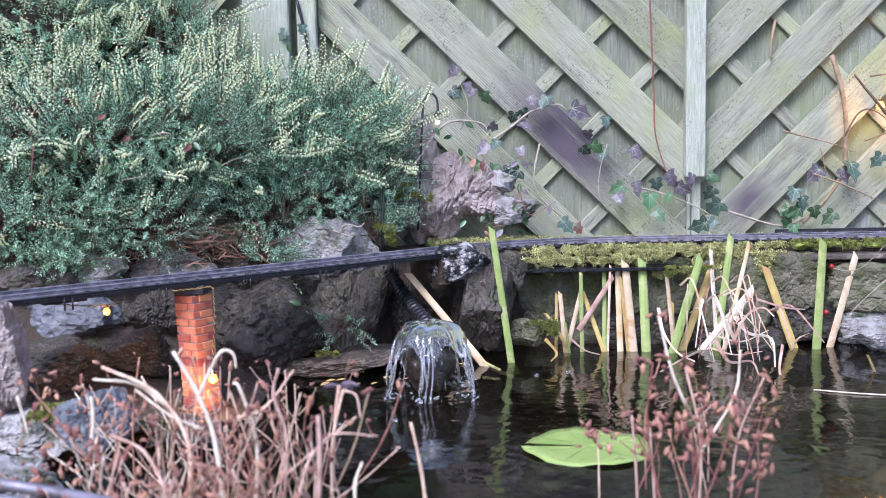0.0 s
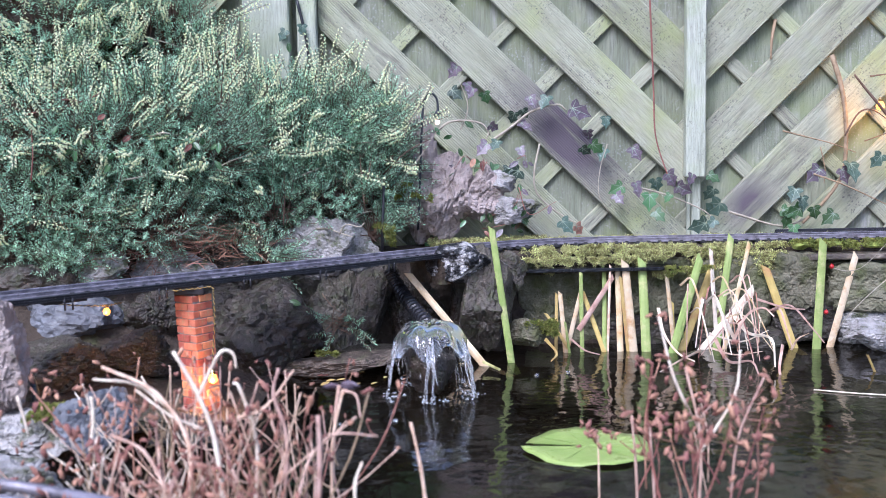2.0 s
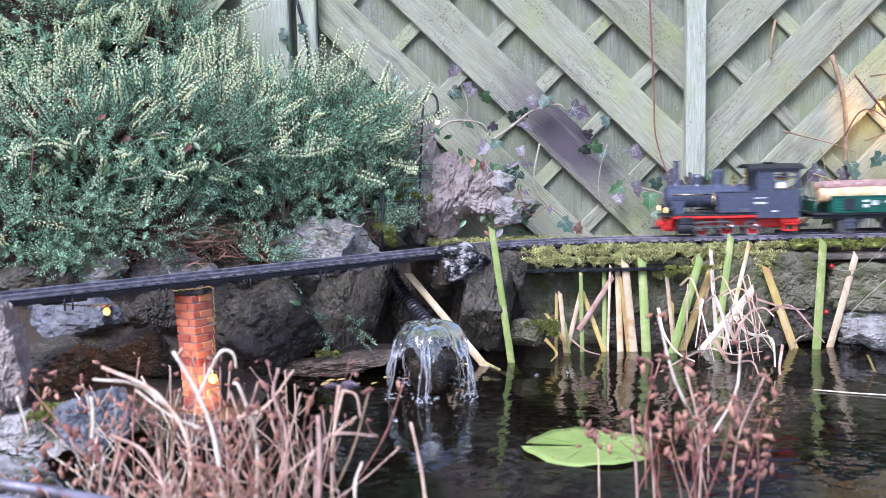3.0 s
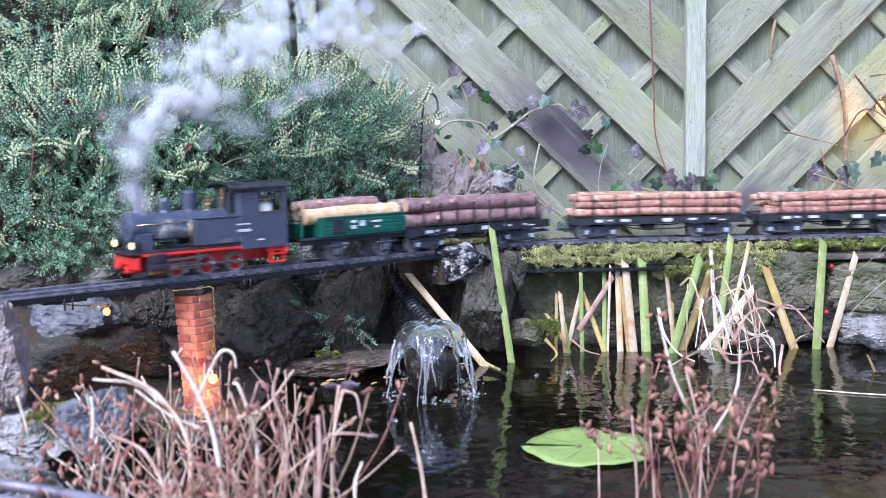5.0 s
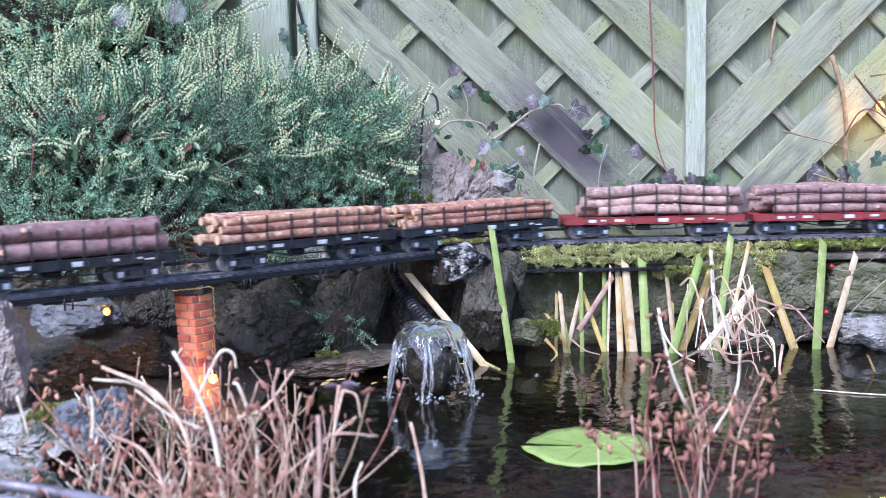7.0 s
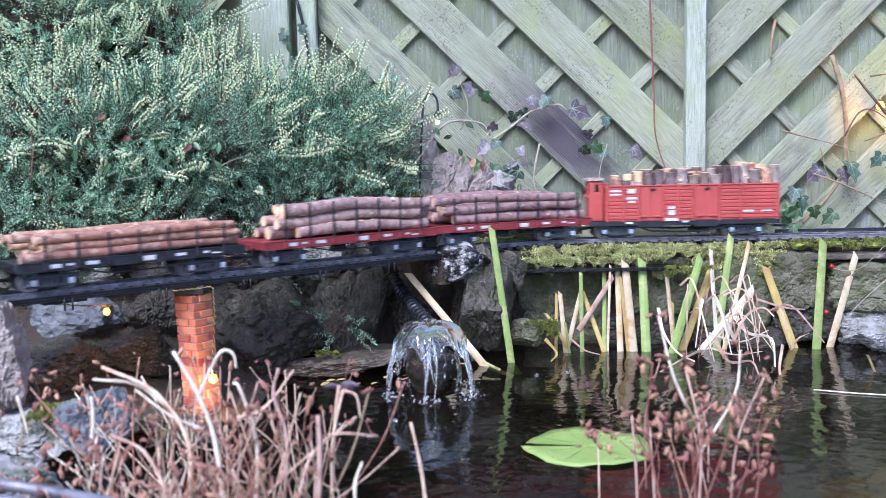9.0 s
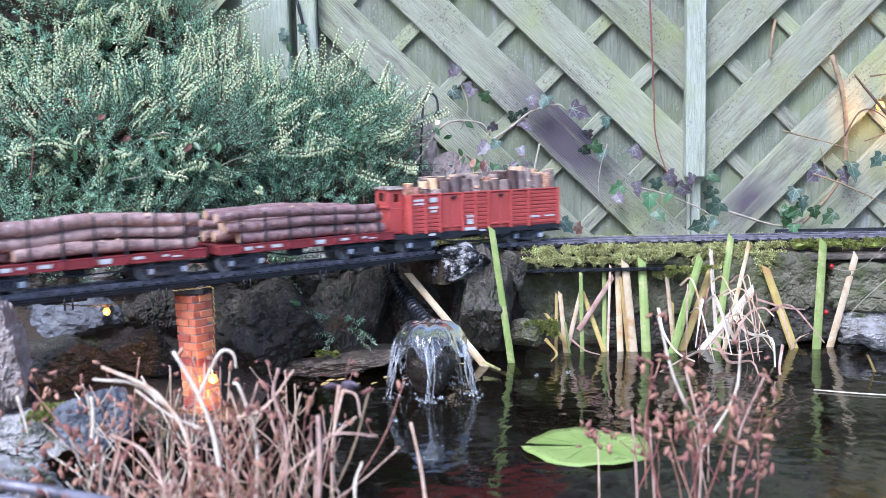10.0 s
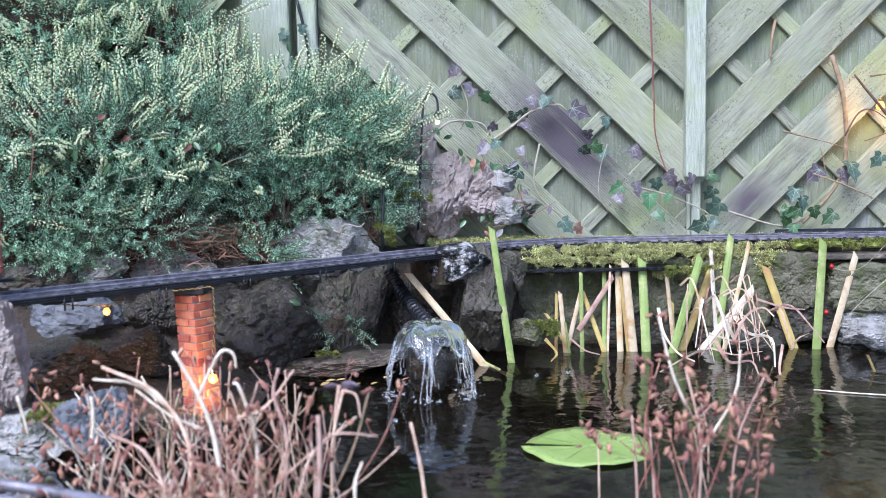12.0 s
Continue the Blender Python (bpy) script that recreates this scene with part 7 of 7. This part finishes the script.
tuft = thing("withered_reed_tuft", "bleached collapsed reed leaves tangled in the pond", "reed")
strap([(0.5497, 1.9535, 0.083), (0.5613, 1.9008, 0.0603), (0.5872, 1.8503, 0.0591), (0.587, 1.8252, 0.013)], 0.014, "straw_pale", tuft)
strap([(0.5114, 1.949, 0.0412), (0.5211, 1.8854, 0.0113), (0.5509, 1.846, 0.0194), (0.5595, 1.8231, -0.0065)], 0.012, "straw", tuft)
strap([(0.4843, 1.9467, 0.0204), (0.4299, 1.8954, 0.0109), (0.3674, 1.8431, -0.0074)], 0.010, "straw", tuft)
strap([(0.4056, 1.9556, 0.1017), (0.409, 1.9208, 0.0594), (0.4302, 1.8971, 0.0265), (0.4588, 1.8855, 0.0125)], 0.010, "straw", tuft)
strap([(0.506, 1.9699, 0.0482), (0.5595, 1.9483, 0.035), (0.6103, 1.9406, 0.0571)], 0.008, "straw_pale", tuft)
strap([(0.629, 1.8677, 0.034), (0.635, 1.8502, 0.0582), (0.652, 1.8414, 0.0698)], 0.008, "straw", tuft)
strap([(0.6138, 1.8689, 0.0445), (0.5949, 1.8241, 0.0028), (0.6111, 1.811, -0.0251)], 0.010, "straw", tuft)
strap([(0.5433, 1.9292, 0.0444), (0.5203, 1.924, 0.0887), (0.5021, 1.9286, 0.131), (0.5013, 1.943, 0.1717)], 0.012, "straw_pale", tuft)
strap([(0.5351, 1.9182, 0.0361), (0.5567, 1.9041, 0.0915), (0.5852, 1.8959, 0.1081), (0.5994, 1.8744, 0.0958)], 0.010, "straw", tuft)
strap([(0.2386, 1.9495, 0.0464), (0.2609, 1.9177, 0.0308), (0.2862, 1.897, 0.0261)], 0.008, "straw", tuft)
strap([(0.1923, 1.9693, 0.0434), (0.2092, 1.927, 0.0245), (0.1973, 1.9155, 0.0111)], 0.012, "reed_ochre", tuft)
strap([(0.4979, 1.9374, 0.0275), (0.54, 1.9162, 0.0171), (0.5898, 1.9069, 0.0245)], 0.007, "straw", tuft)
strap([(0.5782, 1.9075, 0.1222), (0.6202, 1.8761, 0.1108), (0.6561, 1.8757, 0.107)], 0.008, "straw", tuft)
rnd = random.Random(83)
for i in range(26):
    a = Vector((0.53 + rnd.gauss(0, 0.035), 1.96 + rnd.uniform(-0.03, 0.03), rnd.uniform(0.06, 0.15)))
    out = Vector((rnd.gauss(0.02, 0.04), rnd.uniform(-0.06, -0.01), 0))
    drop = rnd.uniform(0.5, 1.0)
    strap([a, a + out * 0.5 + Vector((0, 0, 0.012)), a + out - Vector((0, 0, a.z * drop * 0.55)), a + out * 1.25 - Vector((0, 0, a.z * drop))], rnd.uniform(0.004, 0.009), rnd.choice(("straw", "straw", "straw_pale", "husk", "reed_cream")), tuft)
reed((0.7666, 1.8307, 0.0), (0.7473, 1.8174, 0.034), 0.005, "reed_ochre", "short yellow reed tip poking from the water")
part("floating_stem", Geo().add(tube([(0.6117, 1.7014, 0.002), (0.6668, 1.6741, 0.002), (0.7188, 1.6551, 0.002)], 0.0012, 5)), "straw_pale", None, "thin pale stem floating on the pond", True, "stem")
vine("bare twig with red berries hanging over the wall", [([(0.854, 1.9808, 0.149), (0.8196, 1.9873, 0.1159), (0.783, 2.0024, 0.07), (0.7604, 1.9989, 0.0377)], 0.0012), ([(0.7686, 2.0423, 0.1592), (0.7847, 2.0119, 0.1572), (0.8057, 1.9832, 0.1714), (0.851, 1.9785, 0.2199)], 0.0010)], [], "berry_twig", mat="pale_twig")
for p in ((0.7579, 2.0228, 0.1652), (0.7415, 2.0033, 0.0784)):
    part("berry", Geo().add(lathe([(0.001, -0.0045), (0.0035, -0.003), (0.0048, 0), (0.0035, 0.0032), (0.0012, 0.0045), (0.0008, 0.006)], 10), pose(*p)), "berry", None, "small round red berry", True, "berry", "", "berries")


# ---- lily pads ----
def lily_pad(place, r, turn, mat, label, tilt=0):
    v, f = [], []
    n = 40
    a0 = 0.16
    rings = 6
    for j in range(rings + 1):
        q = j / rings
        for i in range(n + 1):
            a = a0 + (2 * math.pi - 2 * a0) * i / n
            rr = r * q * (1 + 0.03 * math.sin(3 * a + 1) + 0.015 * math.sin(7 * a))
            z = 0.003 + 0.0025 * q * q * math.sin(4 * a) + 0.001 * math.sin(a * 12) * q
            v.append((rr * math.cos(a), rr * math.sin(a), z))
    for j in range(rings):
        for i in range(n):
            f.append((j * (n + 1) + i, j * (n + 1) + n + 1 + i, j * (n + 1) + n + 2 + i, j * (n + 1) + i + 1))
    m = len(v)
    v += [(x, y, z - 0.0012) for x, y, z in v]
    f += [tuple(q + m for q in reversed(w)) for w in f]
    edge = [rings * (n + 1) + i for i in range(n + 1)]
    f += [(edge[i], edge[i] + m, edge[i + 1] + m, edge[i + 1]) for i in range(n)]
    pad = thing("lily_pad", label, "lily pad", pose(*place, tilt, 0, turn))
    part("pad", Geo().add((v, f)), mat, pad, smooth=True)
    g = Geo()
    for i in range(9):
        a = 0.5 + 5.3 * i / 8
        g.add(tube([(0.004 * math.cos(a), 0.004 * math.sin(a), 0.0035), (r * 0.85 * math.cos(a), r * 0.85 * math.sin(a), 0.0040)], [0.0007, 0.0003], 4))
    part("veins", g, "pad", pad)
    return pad


lily_pad((0.195, 1.4092, 0.0), 0.088, 172, "pad", "flat green lily pad floating on the pond")
lily_pad((0.6475, 1.6451, -0.05), 0.08, 60, "pad_dark", "dark dead lily pad under the water")
lily_pad((0.3485, 1.5719, -0.05), 0.06, 200, "pad_dark", "dark dead lily pad under the water")
for p in ((0.1645, 1.8461, 0.001), (-0.1242, 1.4905, 0.001), (-0.0777, 1.5633, 0.001), (0.2226, 1.8637, 0.001), (-0.161, 1.5471, 0.001), (-0.1113, 1.4838, 0.001)):
    part("bubble", Geo().add(lathe([(0.0045, -0.001), (0.004, 0.0016), (0.0026, 0.0031), (0.0008, 0.0036)], 10)), "jet", None, "round air bubble floating on the pond", True, "bubble", "", "bubbles", pose(*p))


# ---- fountain ----
FC = Vector((-0.024, 1.742, 0))
fountain = thing("fountain", "low bell shaped fountain over a mossy stone in the pond", "fountain", Matrix.Translation(FC))
part("stone", Geo().add(boulder((0.037, 0.037, 0.060), 8, 0.12, 8, 4, 0.08), pose(0, 0, 0.042)), "stone_wet", fountain, "dark mossy fountain stone", True)
rs2 = np.random.RandomState(3)
c = Cloud()
pp = np.stack([rs2.normal(0, 0.017, 500), rs2.normal(0, 0.017, 500), 0.098 + rs2.uniform(0, 0.014, 500)], 1)
c.add(blades(pp, unit(rs2.normal(size=(500, 3)) + np.array([0, 0, 0.6])), rs2.uniform(0.004, 0.009, 500), rs2.uniform(0.001, 0.002, 500), 0.2, rs2), [(0, 1, 2, 3)])
c.part("moss", "moss_bright", fountain, "green moss on top", "stuff")
v, f = [], []
n, prof = 72, [(0.012, 0.118), (0.022, 0.121), (0.034, 0.1185), (0.046, 0.110), (0.055, 0.096), (0.060, 0.080), (0.0625, 0.066)]
STREAM = [(-2.75, 0.30), (-1.62, 0.26), (-0.45, 0.30), (0.8, 0.3), (2.2, 0.3)]
for j, (r, z) in enumerate(prof):
    for i in range(n):
        a = 2 * math.pi * i / n
        near = min(abs((a - s + math.pi) % (2 * math.pi) - math.pi) / w for s, w in STREAM)
        lift = 0.024 * min(1, max(0, near - 0.7)) * (j / 6) ** 2
        k = 1 + 0.035 * math.sin(5 * a + j * 0.6) + 0.02 * math.sin(13 * a - j)
        v.append((r * k * math.cos(a), r * k * math.sin(a), z + lift + 0.0015 * math.sin(9 * a + j)))
for j in range(len(prof) - 1):
    for i in range(n):
        f.append((j * n + i, j * n + (i + 1) % n, j * n + n + (i + 1) % n, j * n + n + i))
m0 = len(v)
v += [(x * 0.965, y * 0.965, z - 0.0016) for x, y, z in v]
f += [tuple(q + m0 for q in reversed(w)) for w in f]
last = (len(prof) - 1) * n
f += [(last + i, last + i + m0, last + (i + 1) % n + m0, last + (i + 1) % n) for i in range(n)]
BELL = part("water_bell", Geo().add((v, f)), "bell_water", fountain, "clear bell of falling water", True)
STRANDS, DROPS = [], []
rnd = random.Random(44)
for s, w in STREAM:
    for q in range(5):
        a = s + rnd.gauss(0, w * 0.30)
        pts, rad = [], []
        z0 = 0.084 + rnd.uniform(-0.006, 0.016)
        zend = rnd.choice((-0.004, -0.004, 0.018, 0.03))
        for i in range(9):
            u = i / 8
            z = z0 + (zend - z0) * u
            r = 0.0600 + 0.018 * u ** 0.6 + 0.002 * math.sin(7 * u + q)
            b = a + 0.05 * math.sin(4 * u + q * 1.7)
            pts.append((r * math.cos(b), r * math.sin(b), z))
            rad.append(0.0022 * (0.6 + 0.55 * abs(math.sin(9 * u + q * 2.3))) * (1 - 0.35 * u))
        ob = part("water_strand", Geo().add(tube(pts, rad, 7)), "jet", fountain, "", True)
        STRANDS.append((ob, rnd.uniform(0, 6.28), rnd.uniform(0.8, 1.4)))
drop_mesh = None
for i in range(46):
    s, w = STREAM[i % 5]
    a = s + rnd.gauss(0, w * 0.7)
    k = rnd.uniform(0.6, 1.3)
    if drop_mesh is None:
        o = part("water_drop", Geo().add(lathe([(0.0004, 0.004), (0.0011, 0.0018), (0.0017, -0.0004), (0.0014, -0.0018), (0.0004, -0.0025)], 8)), "jet", fountain, "", True)
        drop_mesh = o.data
    else:
        o = new("water_drop", drop_mesh)
        o.parent = fountain
    DROPS.append((o, a, rnd.uniform(0, 0.2), rnd.uniform(0.060, 0.078)))
SPLASH = []
for s, w in STREAM:
    g = Geo()
    for q in range(26):
        a = s + rnd.gauss(0, w * 0.55)
        r = 0.076 + rnd.gauss(0, 0.011)
        h = max(0.0, rnd.gauss(0.003, 0.006))
        k = rnd.uniform(0.0010, 0.0028)
        g.add((BALL[1][0], BALL[1][1]), pose(r * math.cos(a), r * math.sin(a), h) @ Matrix.Diagonal((k * 1.3, k * 1.3, k, 1)))
    o = part("splash", g, "jet", fountain, "white splashing drops", True, kind="stuff")
    SPLASH.append((o, s))

line = smooth_line([(-0.1049, 2.0338, 0.1738), (-0.0875, 2.02, 0.1397), (-0.0584, 1.9763, 0.1073), (-0.0271, 1.8538, 0.091), (-0.02, 1.78, 0.05)], 40)
part("ribbed_hose", Geo().add(tube(line, [0.0125 + (0.0014 if i % 6 < 3 else -0.0014) for i in range(len(line))], 12)), "hose", None, "black ribbed hose feeding the fountain", False, "hose")
part("pond_pipe", Geo().add(tube(smooth_line([(-0.6036, 1.3768, 0.1446), (-0.574, 1.3956, 0.1321), (-0.5499, 1.3726, 0.1059), (-0.5361, 1.331, 0.0934)], 6), 0.005, 8)), "hose", None, "dark pipe running down the bank", True, "pipe")

# ---- lights ----
cable = thing("light_cable", "twisted golden cable of small lights along the bridge", "cable")
for run in ([(-0.604, 1.6026, 0.1861), (-0.5602, 1.6121, 0.181), (-0.5249, 1.6121, 0.1812), (-0.502, 1.6126, 0.1852)], [(-0.4284, 1.6341, 0.1984), (-0.3939, 1.6394, 0.2005), (-0.369, 1.6446, 0.202), (-0.3645, 1.6382, 0.1902), (-0.3623, 1.6296, 0.1572), (-0.3649, 1.6248, 0.1129), (-0.3653, 1.6107, 0.0752)]):
    for k in (0, math.pi):
        base = smooth_line(run, 26)
        pts = [p + Vector((0.0009 * math.cos(i * 0.9 + k), 0.0009 * math.sin(i * 0.9 + k), 0.0009 * math.sin(i * 0.9 + k))) for i, p in enumerate(base)]
        part("strand", Geo().add(tube(pts, 0.0006, 5)), "hose" if k else "rope", cable, smooth=True)


def small_bulb(p, r, mat, label, watts, color):
    b = thing("light_bulb", label, "lamp", pose(*p), "small lights")
    part("glass", Geo().add(lathe([(0.001, -r), (r * 0.8, -r * 0.6), (r, 0), (r * 0.8, r * 0.6), (r * 0.45, r * 1.1)], 12)), mat, b, smooth=True)
    part("cap", Geo().add(lathe([(r * 0.5, r * 1.1), (r * 0.55, r * 1.6), (r * 0.3, r * 2.0)], 10)), "brass", b)
    bulb_light("bulb_glow", (p[0], p[1] - r * 1.6, p[2] - r * 0.4), watts, color)


small_bulb((-0.5293, 1.6209, 0.1691), 0.0058, "bulb", "warm glowing bulb hanging under the bridge", 0.11, (1.0, 0.42, 0.10))
small_bulb((-0.3635, 1.6042, 0.0622), 0.0075, "bulb", "warm glowing bulb beside the brick pier", 0.5, (1.0, 0.42, 0.10))
small_bulb((0.9541, 2.285, 0.4792), 0.0095, "bulb", "warm glowing bulb on the fence among twigs", 0.34, (1.0, 0.5, 0.10))
lamp = thing("lamp_post", "thin black crook shaped model lamp post, lit", "lamp")
part("pole", Geo().add(tube(smooth_line([(-0.0509, 2.1616, 0.2391), (-0.0437, 2.1753, 0.3649), (-0.0383, 2.186, 0.464), (-0.0328, 2.1904, 0.5047), (-0.0196, 2.1922, 0.5208), (-0.0069, 2.1909, 0.5089), (-0.0051, 2.1881, 0.4832)], 6), 0.0024, 8)), "black", lamp, smooth=True)
part("shade", Geo().add(lathe([(0.002, 0.012), (0.004, 0.008), (0.0075, 0.004), (0.0085, -0.002)], 14), pose(*(-0.0064, 2.1872, 0.475))), "black", lamp)
part("bulb", Geo().add(lathe([(0.0005, -0.006), (0.004, -0.0045), (0.0055, 0), (0.004, 0.004)], 12), pose(*(-0.0067, 2.1858, 0.4622))), "bulb_white", lamp, "small lit bulb", True)
part("post_marker", Geo().add(tube([(-0.1222, 2.0769, 0.2005), (-0.1162, 2.0916, 0.3352)], 0.003, 8)), "girder", None, "thin dark blue post beside the track", True, "post")


# ---- steam ----
PUFFS = []
rnd = random.Random(90)
puff_shapes = []
for k in range(6):
    g = Geo()
    for i in range(5):
        d = Vector((rnd.uniform(-0.008, 0.008), rnd.uniform(-0.004, 0.004), rnd.uniform(-0.005, 0.005)))
        g.add(boulder((rnd.uniform(0.009, 0.017), rnd.uniform(0.008, 0.012), rnd.uniform(0.009, 0.014)), k * 20 + i, 0.45, 2, 3), Matrix.Translation(d))
    puff_shapes.append(g)
puff_mesh = [None] * 6
for i in range(176):
    k = i % 6
    if puff_mesh[k] is None:
        o = part("steam_puff", puff_shapes[k], "steam", None, "thin white puff of steam from the chimney", True, "steam", "", "steam puffs")
        puff_mesh[k] = o.data
    else:
        o = tagged(new("steam_puff", puff_mesh[k]), "thin white puff of steam from the chimney", "steam", "steam puffs")
    PUFFS.append((o, 4.28 + 0.0085 * i, *(max(-1.5, min(1.5, rnd.gauss(0, 0.9))) for _ in range(3)), rnd.uniform(0, 360)))

HAZE = []
haze_mesh = [None] * 4
for i in range(120):
    k = i % 4
    if haze_mesh[k] is None:
        g = Geo()
        for q in range(4):
            g.add(boulder((0.020, 0.012, 0.013), 300 + k * 7 + q, 0.5, 2, 3), Matrix.Translation((0.012 * (q - 1.5), 0, 0.003 * (-1) ** q)))
        o = part("steam_puff", g, "haze", None, "faint drifting wisp of steam", True, "steam", "", "steam puffs")
        haze_mesh[k] = o.data
    else:
        o = tagged(new("steam_puff", haze_mesh[k]), "faint drifting wisp of steam", "steam", "steam puffs")
    HAZE.append((o, 3.7 + 0.0184 * i, *(max(-1.6, min(1.6, rnd.gauss(0, 0.9))) for _ in range(3)), rnd.uniform(0, 360)))


# ---- rubble and fallen leaves ----
g = Geo()
rnd = random.Random(17)
for i in range(110):
    x, y = rnd.uniform(-0.56, -0.36), rnd.uniform(1.0, 1.5)
    k = rnd.uniform(0.004, 0.013)
    g.add(boulder((k, k * 0.9, k * 0.7), i, 0.15, 7, 2), pose(x, y, ground_height(x, y) + k * 0.3, 0, 0, rnd.uniform(0, 360)))
part("rubble", g, "stone", None, "pale stone rubble at the pond's corner", False, "gravel", "stuff")
for i in range(26):
    x, y = rnd.uniform(-0.34, 0.06), rnd.uniform(1.78, 1.98)
    o = part("fallen_leaf", Geo().add(leaf_shape("plain", rnd.uniform(0.014, 0.026))), rnd.choice(("husk", "reed_ochre", "bark")), None, "withered brown leaf fallen at the water's edge", False, "leaf", "", "fallen leaves", pose(x, y, 0.003, rnd.uniform(-12, 12), rnd.uniform(-12, 12), rnd.uniform(0, 360)))


def steam_motion():
    """Each puff rides in the smokebox, leaves the chimney, rises and drifts away."""
    def chimney(t, z, x=0.1007):
        m = car_pose(head_at(t) - 0.220, 0.055, 0)
        return m @ Vector((x, 0, z))

    for ob, born, a, b, c, spin in PUFFS:
        rows = [(t, pose(*chimney(t, 0.080, 0.088))) for t in [i / 5 for i in range(int(born * 5 - 0.4))]]
        rows.append((born - 0.07, pose(*chimney(born - 0.07, 0.080, 0.088))))
        rows.append((born, pose(*chimney(born, 0.084))))
        p0 = chimney(born + 0.02, 0.186)
        gust = Vector((0.00 + 0.05 * math.sin(born * 9), 0.05, 0.17 + 0.04 * math.sin(born * 13)))
        steps = [0.02 + 0.1 * i for i in range(20)]
        for u in steps:
            if born + u > 11.9:
                break
            w = 0.003 + 0.07 * (1 - math.exp(-u * 2.2)) + 0.06 * u
            jet = 0.12 * (1 - math.exp(-(u - 0.02) / 0.13))
            p = p0 + gust * (u - 0.02) + Vector((a * w * 0.6 + 0.06 * u * u, max(b, -0.2) * w * 0.35, jet + 0.16 * u * u + c * w * 0.6))
            p.y = min(p.y, 2.24)
            p.z = max(p.z, p0.z - 0.004 * u)
            rows.append((born + u, pose(*p, 0, 0, spin * min(u, 0.5))))
        rows.append((12, pose(p.x + 0.4, p.y, p.z + 2.0, 0, 0, spin * 0.5)))
        walk(ob, rows)

    for ob, born, a, b, c, spin in HAZE:
        rows = [(t, pose(*chimney(t, 0.080, 0.084))) for t in [i / 5 for i in range(int(born * 5 - 0.4))]]
        rows.append((born - 0.07, pose(*chimney(born - 0.07, 0.080, 0.084))))
        rows.append((born, pose(*chimney(born, 0.084))))
        p0 = chimney(born + 0.02, 0.186)
        for u in [0.02 + 0.15 * i for i in range(22)]:
            if born + u > 11.8:
                break
            w = 0.01 + 0.17 * (1 - math.exp(-u * 1.6)) + 0.03 * u
            p = p0 + Vector((a * w + 0.05 * u, (0.4 + 0.4 * abs(b)) * w * 0.5, 0.20 * (1 - math.exp(-u / 0.5)) + 0.07 * u + 0.05 * u * u + (c + 0.3) * w * 0.8))
            p.y = min(p.y, 2.23)
            p.z = max(p.z, p0.z - 0.1 * w)
            rows.append((born + u, pose(*p, 0, 0, spin * min(u, 0.5))))
        rows.append((12, pose(p.x + 0.4, p.y, p.z + 2.0, 0, 0, spin * 0.5)))
        walk(ob, rows)


def water_motion():
    times = [i / 10 for i in range(121)]
    for ob, ph, sp in STRANDS:
        walk(ob, [(t, pose(0, 0, 0.0015 * math.sin(11 * sp * t + ph), 0, 0, 5.5 * math.sin(6.5 * sp * t + ph) + 2.5 * math.sin(15 * t + 2 * ph))) for t in times])
    for ob, s in SPLASH:
        walk(ob, [(t, pose(0, 0, 0.003 * math.sin(17 * t + s * 3), 0, 0, 7 * math.sin(8.3 * t + s))) for t in times])
    walk(BELL, [(t, pose(0, 0, 0.0006 * math.sin(9 * t), 0, 0, 3.0 * math.sin(3.1 * t) + 1.5 * math.sin(7.7 * t))) for t in times])
    fine = [i / 30 for i in range(361)]
    for ob, a, lag, z0 in DROPS:
        rows = []
        for t in fine:
            u = ((t + lag) % 0.2) / 0.2
            z = z0 - 0.085 * (0.35 * u + 0.65 * u * u)
            r = 0.063 + 0.022 * u
            b = a + 0.3 * math.sin(int((t + lag) / 0.2) * 2.4)
            rows.append((t, pose(r * math.cos(b), r * math.sin(b), z)))
        walk(ob, rows)
    walk(POND, [(t, pose(0.012 * math.sin(t * 1.3), 0.010 * math.sin(t * 0.9 + 1), 0)) for t in [i / 2 for i in range(25)]])


def motions():
    train_motion()
    steam_motion()
    water_motion()


motions()
